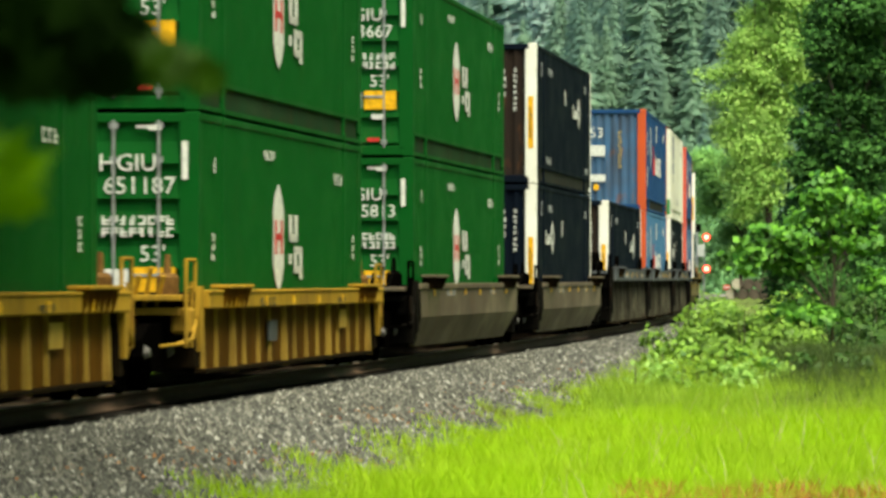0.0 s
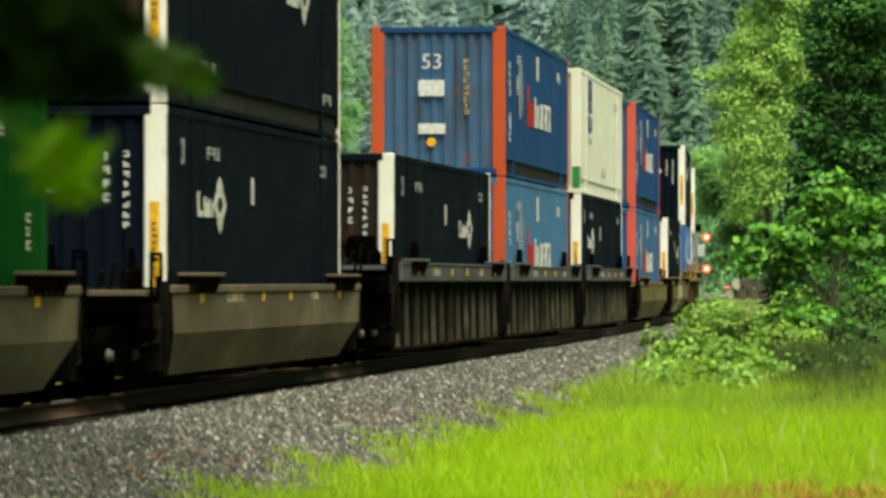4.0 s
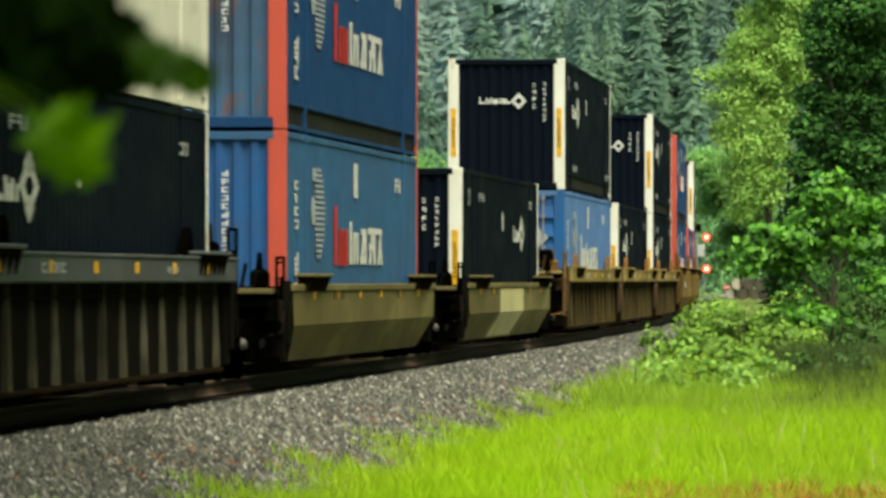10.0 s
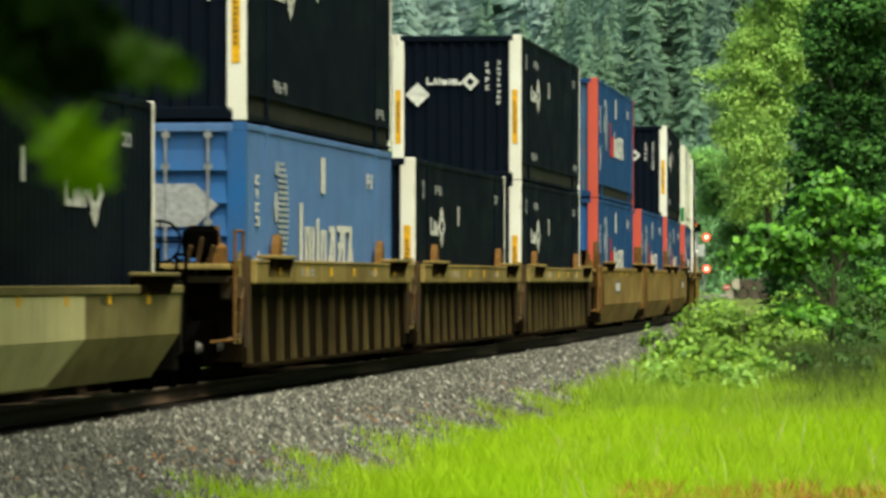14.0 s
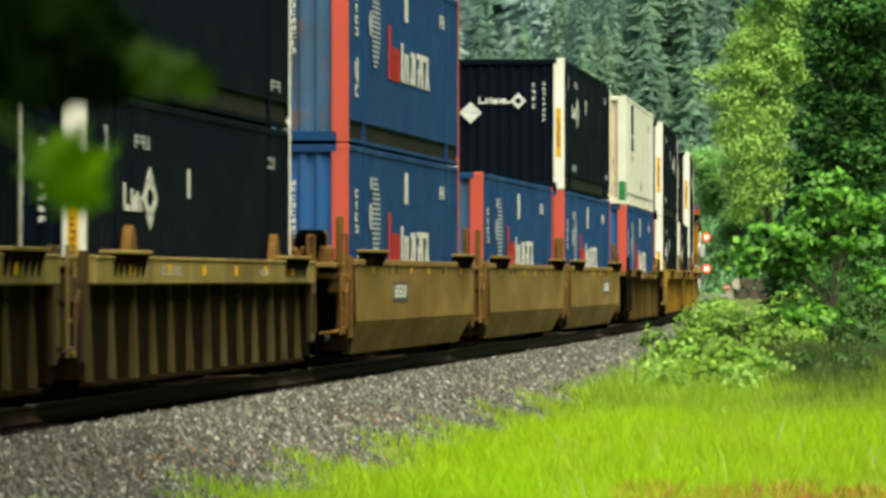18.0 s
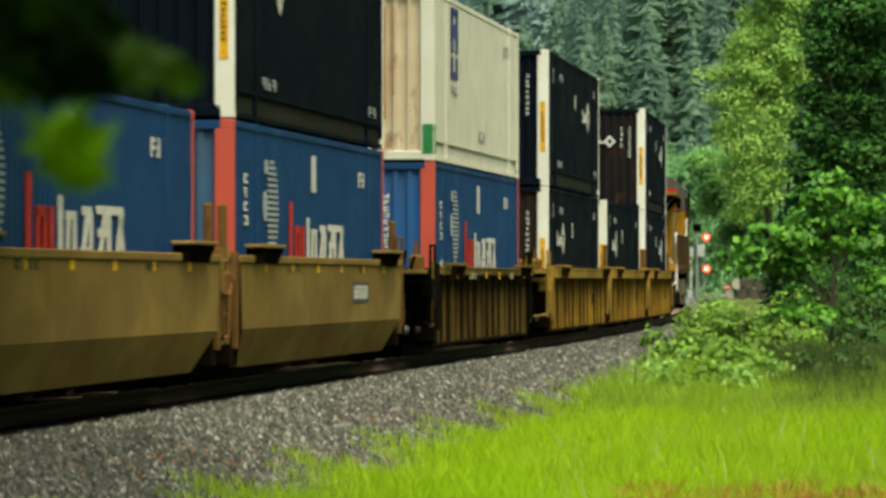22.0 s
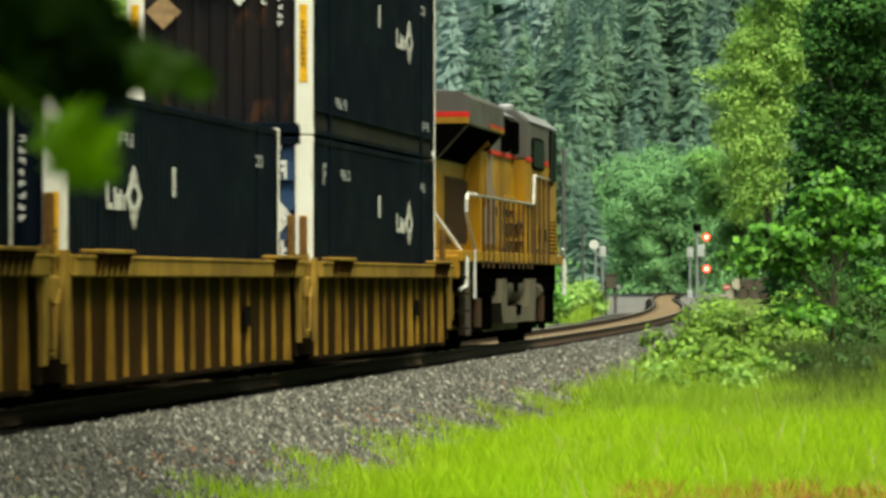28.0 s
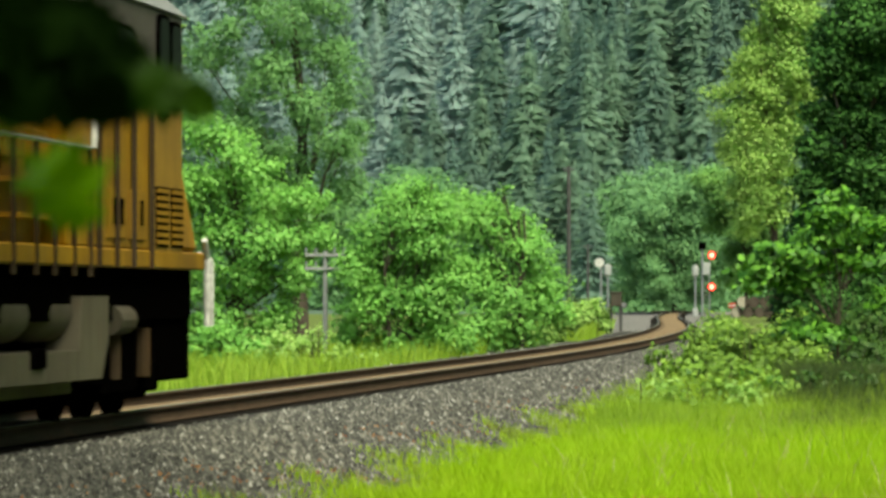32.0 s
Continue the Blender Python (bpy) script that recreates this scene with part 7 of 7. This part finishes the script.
    tagged(ob, "rusty dead leaves scattered on the ballast", "leaves", kind="stuff")
    n = 2500
    s = 2 + 60 * rng.random(n)
    lat = 3.3 + 0.9 * rng.random(n)
    x, y = on_track(s, lat)
    spot = np.sin(x * 2.3) * np.sin(y * 1.1 + x) > 0.45
    x, y = x[spot], y[spot]
    blades("ballast_weeds", "sparse olive weeds growing out of the ballast", rng, x, y, ground_height(x, y), 0.08 + 0.16 * rng.random(len(x)), np.full(len(x), 0.016), 0.8, leafy("olive_weeds", (0.1, 0.14, 0.02), (0.25, 0.2, 0.06), 0.3))


make_grass()


# ================= far woods =================
def kites(c0, c1, wide, soft):
    """Four-cornered blades from c0 to c1, wide across their middle, with the given shading normals."""
    d = c1 - c0
    w = np.cross(soft, d)
    w *= (wide / (np.linalg.norm(w, axis=1) + 1e-9))[:, None]
    m = c0 * 0.45 + c1 * 0.55
    return np.stack([c0, m - w, c1, m + w], 1)


def fir_mesh(rng, tiers=17, points=15, spread=0.2, sprays=3):
    """A fir of height 1: scalloped, drooping skirts of boughs one over the other, with hanging sprays along the rims."""
    vs, fs, ns, k = [], [], [], 0
    tips, outs, sizes = [], [], []
    for t in np.linspace(0.04, 0.985, tiers):
        t = t + rng.normal(0, 0.008)
        r = spread * max(0.015, 1 - t) ** 0.9 * rng.uniform(0.82, 1.12) + 0.006
        a = np.arange(points * 2) * math.pi / points + rng.uniform(0, 6.28) + rng.normal(0, 0.09, points * 2)
        lobe = np.where(np.arange(points * 2) % 2 == 0, rng.uniform(0.5, 1.2, points * 2), rng.uniform(0.3, 0.6, points * 2))
        out = np.stack([np.cos(a), np.sin(a), np.zeros_like(a)], -1)
        rim = out * (r * lobe)[:, None]
        rim[:, 2] = t - r * rng.uniform(0.15, 0.6, len(a)) * lobe + rng.normal(0, 0.007, len(a))
        top = np.array([[0, 0, t + r * 0.3 + 0.012]])
        vs.append(np.concatenate([top, rim]))
        n = out * 0.85 + np.array([0, 0, 0.5]) + rng.normal(0, 0.05, out.shape)
        ns.append(np.concatenate([[[0, 0, 1.0]], n]))
        j = np.arange(points * 2)
        fs.append(np.stack([np.zeros_like(j), 1 + j, 1 + (j + 1) % (points * 2)], -1) + k)
        k += points * 2 + 1
        tips.append(rim[::2])
        outs.append(out[::2])
        sizes.append(np.full(points, r))
    tips, outs, r = np.concatenate(tips), np.concatenate(outs), np.concatenate(sizes)
    m = len(tips)
    side = np.stack([-outs[:, 1], outs[:, 0], np.zeros(m)], -1)
    for _ in range(sprays):
        p = tips * np.array([0.85, 0.85, 1.0]) + side * (rng.uniform(-0.16, 0.16, m) * r)[:, None] + np.array([0, 0, 0.08]) * r[:, None]
        q = p + (outs * rng.uniform(0.1, 0.3, m)[:, None] + side * rng.uniform(-0.14, 0.14, m)[:, None] + np.array([0, 0, -0.13])) * r[:, None]
        n = outs * 0.75 + np.array([0, 0, 0.62])
        quad = kites(p, q, r * 0.055 + 0.001, n)
        vs.append(quad.reshape(-1, 3))
        ns.append(np.repeat(n, 4, 0))
        i = np.arange(m)[:, None] * 4 + k
        fs += [i + np.array([0, 1, 2]), i + np.array([0, 2, 3])]
        k += m * 4
    n = np.concatenate(ns)
    return np.concatenate(vs), np.concatenate(fs), n / np.linalg.norm(n, axis=1)[:, None]


def woods(name, label, spots, protos, mat):
    vs, fs, ns, k = [], [], [], 0
    rng = np.random.default_rng(len(spots))
    for x, y, z, h in spots:
        v, f, soft = protos[rng.integers(len(protos))]
        a = rng.uniform(0, 6.28)
        wide = rng.uniform(0.85, 1.25)
        q = np.stack([(v[:, 0] * math.cos(a) - v[:, 1] * math.sin(a)) * h * wide + x, (v[:, 0] * math.sin(a) + v[:, 1] * math.cos(a)) * h * wide + y, v[:, 2] * h + z], -1)
        vs.append(q)
        ns.append(np.stack([soft[:, 0] * math.cos(a) - soft[:, 1] * math.sin(a), soft[:, 0] * math.sin(a) + soft[:, 1] * math.cos(a), soft[:, 2]], -1))
        fs.append(f + k)
        k += len(v)
    ob = new(name, raw_mesh(name, np.concatenate(vs), np.concatenate(fs), mat, 3, np.concatenate(ns)))
    return tagged(ob, label, "forest", kind="stuff")


def far_woods():
    rng = np.random.default_rng(9)
    protos = [fir_mesh(rng, int(rng.integers(36, 44)), 14, rng.uniform(0.2, 0.28), 5) for _ in range(8)]
    fine = [fir_mesh(rng, int(rng.integers(42, 50)), 14, rng.uniform(0.2, 0.28), 5) for _ in range(6)]
    slim = [fir_mesh(rng, 30, 11, 0.17, 9) for _ in range(3)]

    def rows(y0, y1, dy, x0, x1, dx, h0, h1):
        spots = []
        for row, y in enumerate(np.arange(y0, y1, dy)):
            for x in np.arange(x0, x1, dx):
                px, py = x + rng.uniform(-0.4, 0.4) * dx + (row % 2) * dx / 2, y + rng.uniform(-0.4, 0.4) * dy
                spots.append((px, py, float(ground_height(np.array(px), np.array(py))) - 0.5, rng.uniform(h0, h1)))
        return spots
    slope = rows(645, 770, 14, -18, 20, 6.2, 13, 26) + rows(640, 735, 9, 17, 62, 4.6, 13, 24)
    hill = rows(792, 940, 15, -84, 54, 6.6, 15, 31)
    rng.shuffle(slope)
    rng.shuffle(hill)
    # needle colours carry the haze: paler and bluer on the far hill
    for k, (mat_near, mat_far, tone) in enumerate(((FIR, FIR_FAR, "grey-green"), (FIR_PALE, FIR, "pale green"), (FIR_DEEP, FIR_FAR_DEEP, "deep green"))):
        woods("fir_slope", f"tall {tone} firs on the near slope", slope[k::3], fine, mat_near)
        woods("fir_forest", f"haze-tinted {tone} fir forest on a hillside", hill[k::3], protos, mat_far)
    near = []
    for px, y, h in ((1040, 560, 13), (1025, 620, 15), (1065, 640, 14), (1010, 600, 12)):
        near.append(((px - 784) / FOCAL * y, y, -0.5, h))
    woods("dark_firs", "dark firs standing beyond the crossing", near, protos, FIR)
    side = []
    for px, y, h in ((1425, 225, 8.2), (1468, 232, 11.5), (1396, 245, 6.6), (1446, 215, 9.0), (1490, 222, 11.0), (1412, 235, 7.4), (1380, 250, 5.8)):
        side.append(((px - 784) / FOCAL * y, y, -0.6, h))
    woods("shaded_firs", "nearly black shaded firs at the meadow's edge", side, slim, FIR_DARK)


far_woods()


def broad_woods():
    """The broadleaf belt between the crossing and the hill, its leaves tinted for haze."""
    rng = np.random.default_rng(12)
    blobs = []
    for px, top, y, w in [(1120, 400, 560, 60), (1150, 360, 580, 80), (1185, 310, 600, 90), (1225, 280, 590, 90), (1262, 270, 570, 80), (1205, 400, 520, 80), (1160, 440, 530, 70), (1110, 460, 540, 60), (1240, 380, 520, 80), (1290, 300, 560, 80), (1320, 260, 560, 80),
                          (1085, 290, 600, 90), (1130, 270, 605, 90), (1170, 250, 610, 80), (1040, 420, 600, 60), (980, 400, 620, 80), (920, 380, 625, 80), (860, 330, 630, 90), (790, 290, 635, 90), (735, 262, 640, 80), (690, 255, 645, 90), (640, 285, 640, 90), (580, 300, 640, 100), (500, 300, 700, 110), (400, 280, 700, 120), (300, 260, 700, 120)]:
        x = (px - 784) / FOCAL * y
        ztop = EYE.z + (495.35 - top) / FOCAL * y
        r = w / FOCAL * y / 2
        z = ztop - r * 0.7
        while z > -r:
            blobs.append(((x + rng.uniform(-0.3, 0.3) * r, y - (ztop - z) * 0.15 + rng.uniform(-1, 1), z), (r * rng.uniform(0.8, 1.15), r, r * rng.uniform(0.6, 0.85))))
            z -= r * 0.75
    c, n = crown_points(rng, blobs, 2.0, 4, 0.4)
    v, f, soft = leaf_cards(rng, c, n, 0.52)
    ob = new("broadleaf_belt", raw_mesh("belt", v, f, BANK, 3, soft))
    tagged(ob, "broadleaf trees at the foot of the hill, haze-tinted bluish green", "forest", kind="stuff")


broad_woods()


def light_blocking_belt():
    """Unseen wood behind the camera and beside the meadow, added to block low light."""
    rng = np.random.default_rng(15)
    blobs = []
    for y in np.arange(-50, 96, 4.0):
        x = max(15.0, 0.0923 * max(y, 0) + 9.0) + rng.uniform(0, 4)
        h = rng.uniform(13, 19)
        for z in np.arange(0.5, h, 3.0):
            blobs.append(((x + rng.uniform(-1, 1), y + rng.uniform(-1, 1), z), (2.6, 2.6, 2.1)))
    for x in np.arange(-22, 16, 4.0):
        if -16 < x < -6:
            continue
        for z in np.arange(0.5, rng.uniform(12, 18), 3.0):
            blobs.append(((x + rng.uniform(-1, 1), -22 + rng.uniform(-2, 2), z), (2.6, 2.6, 2.1)))
    c, n = crown_points(rng, blobs, 0.5, 3, 0.5)
    v, f, soft = leaf_cards(rng, c, n, 1.15)
    ob = new("light_blocking_wood", raw_mesh("belt", v, f, ALDER_DEEP, 3, soft))
    tagged(ob, "unseen dark green wood added beside the meadow to block low light", "forest", kind="stuff")


light_blocking_belt()


# ================= leaves close to the lens =================
SWAYING = []


def maple_leaf(bm, m, size):
    """A five-lobed leaf with a raised midrib."""
    outline = [(0, -0.5), (0.18, -0.3), (0.5, -0.32), (0.4, -0.08), (0.62, 0.15), (0.33, 0.14), (0.3, 0.4), (0.12, 0.3), (0, 0.62), (-0.12, 0.3), (-0.3, 0.4), (-0.33, 0.14), (-0.62, 0.15), (-0.4, -0.08), (-0.5, -0.32), (-0.18, -0.3)]
    c = bm.verts.new(m @ Vector((0, 0, 0.06 * size)))
    ring = [bm.verts.new(m @ Vector((u * size, v * size, -0.08 * size * (abs(u) + abs(v))))) for u, v in outline]
    for i in range(len(ring)):
        bm.faces.new((c, ring[i], ring[(i + 1) % len(ring)]))


def near_branch(name, label, spots, y, mat, rows, seed, seat):
    """Leaves on a twig a few steps before the lens; it sways."""
    rng = random.Random(seed)
    br = thing(name, label, "branch", "maple twigs close to the camera")
    sx, sy, sz = at_view(seat[0], seat[1], y)
    home = Vector((sx, sy, sz))
    for px, py, size, tilt in spots:
        x, yy, z = at_view(px, py, y + rng.uniform(-0.12, 0.12))
        bm = BM()
        m = Matrix.Translation(Vector((x, yy, z)) - home) @ pose(0, 0, 0, tilt + rng.uniform(-15, 15), rng.uniform(-25, 25), rng.uniform(-180, 180))
        maple_leaf(bm, m, size * 1.3)
        part("leaf", bm, mat, br)
        bm = BM()
        rod(bm, Vector((x, yy, z)) - home, Vector((0, 0, 0)), 0.0005, 0.0008, 5)
        part("stalk", bm, mat, br)
    rows_m = []
    for t, dx, dy in rows:
        rows_m.append((t, Matrix.Translation(home + Vector((dx / FOCAL * y, 0, -dy / FOCAL * y)))))
    br.matrix_basis = rows_m[0][1]
    SWAYING.append((br, rows_m))
    return br


def spray_spots():
    """Leaves along a drooping spray: crowded at its root, sparse towards the tip."""
    rng = random.Random(17)
    out = []
    for k in range(84):
        u = (k + 0.5) / 84
        v = u ** 0.8
        half = 118 * (1 - v) ** 0.75 + 6
        out.append((-70 + 440 * v + rng.uniform(-12, 12), -25 + 168 * v + rng.uniform(-1, 1) * half + 22 * (1 - v), 0.07 * (1 - v) + 0.018 + rng.uniform(-0.004, 0.006), 80))
    return out


TWIG_TIP = ((0, 390, 136), (2, 360, 160), (3.3, 380, 136), (6, 365, 145), (7, 364, 131), (8, 395, 122), (9, 362, 149), (11, 384, 122), (13, 336, 127), (15, 360, 132), (17, 385, 135), (19, 353, 155), (21, 384, 116), (23, 310, 175), (25, 367, 193), (28, 371, 145), (30, 350, 160), (31, 365, 156), (32, 370, 150))
LEAF_AT = ((0, 20, 320), (2, 95, 300), (3.3, 125, 295), (6, 95, 320), (7, 90, 270), (8, 75, 225), (9, 108, 290), (11, 135, 230), (13, 140, 262), (15, 150, 290), (17, 158, 315), (19, 102, 295), (21, 113, 255), (23, 150, 285), (25, 110, 260), (28, 150, 265), (30, 120, 300), (31, 110, 320), (32, 115, 305))
SPRAY = spray_spots()
# root leaves take the shaded leaf colour, tip leaves the half-shaded one
near_branch("leafy_twig", "blurred maple leaves hanging before the lens, shade put in their near-black green", SPRAY[:60], 5.4, SHADE_LEAF, [(t, x - 375, y - 140) for t, x, y in TWIG_TIP], 1, (-80, -60))
near_branch("twig_tip", "blurred maple leaves at a twig's tip, half shade in their olive green", SPRAY[60:], 5.3, TIP_LEAF, [(t, x - 375, y - 140) for t, x, y in TWIG_TIP], 3, (180, 70))
near_branch("lower_twig", "bright green maple leaf hanging before the lens",
            [(80, 268, 0.066, 50), (120, 288, 0.062, 45), (62, 300, 0.042, 45), (110, 326, 0.044, 50), (155, 266, 0.036, 50), (48, 245, 0.055, 60)],
            5.0, NEAR_LEAF, [(t, x - 100, y - 290) for t, x, y in LEAF_AT], 2, (-120, 120))


def shade_tree():
    """An unseen maple added over the camera, to shade its twigs in view."""
    rng = np.random.default_rng(41)
    blobs = [((dx, dy, dz), (0.9, 0.9, 0.5)) for dx, dy, dz in ((0.9, 0.6, 2.9), (0.6, 2.0, 3.0), (0.9, 3.0, 3.2), (-0.6, 1.2, 3.0), (-0.4, 2.8, 3.4), (0.2, -0.8, 3.6), (-1.0, -0.4, 3.8), (0.3, 1.2, 4.4), (0.9, 1.8, 4.0))]
    broadleaf("shade_maple", "unseen leafy maple added beside the camera for shade", "tree", -1.7, 2.0, -0.9, 5.4, blobs, NEAR_LEAF, 0.13, 40, 41, spray=3, spray_r=0.12, trunk=0.11)


shade_tree()


def verge_shade_maple():
    """An unseen maple added between camera and track to shade the bed's near shoulder."""
    rng = np.random.default_rng(43)
    blobs = [((dx, dy, dz), (r, r, r * 0.7)) for dx, dy, dz, r in ((0.6, 8.0, 7.4, 1.6), (1.6, 12.0, 7.6, 1.7), (1.0, 15.5, 8.2, 1.7), (2.4, 15.0, 8.6, 1.6), (0.4, 11.0, 8.8, 1.7), (2.0, 9.0, 8.4, 1.5), (0.0, 4.0, 7.0, 1.6), (1.2, 5.0, 8.2, 1.6), (1.2, 18.0, 8.6, 1.6), (2.6, 12.0, 9.6, 1.6))]
    broadleaf("verge_shade_maple", "unseen leafy maple added to shade the near railway bed", "tree", -3.5, 31.0, -0.95, 8.4, blobs, NEAR_LEAF, 0.2, 9, 43, spray=3, spray_r=0.2, trunk=0.16)


verge_shade_maple()


motions()
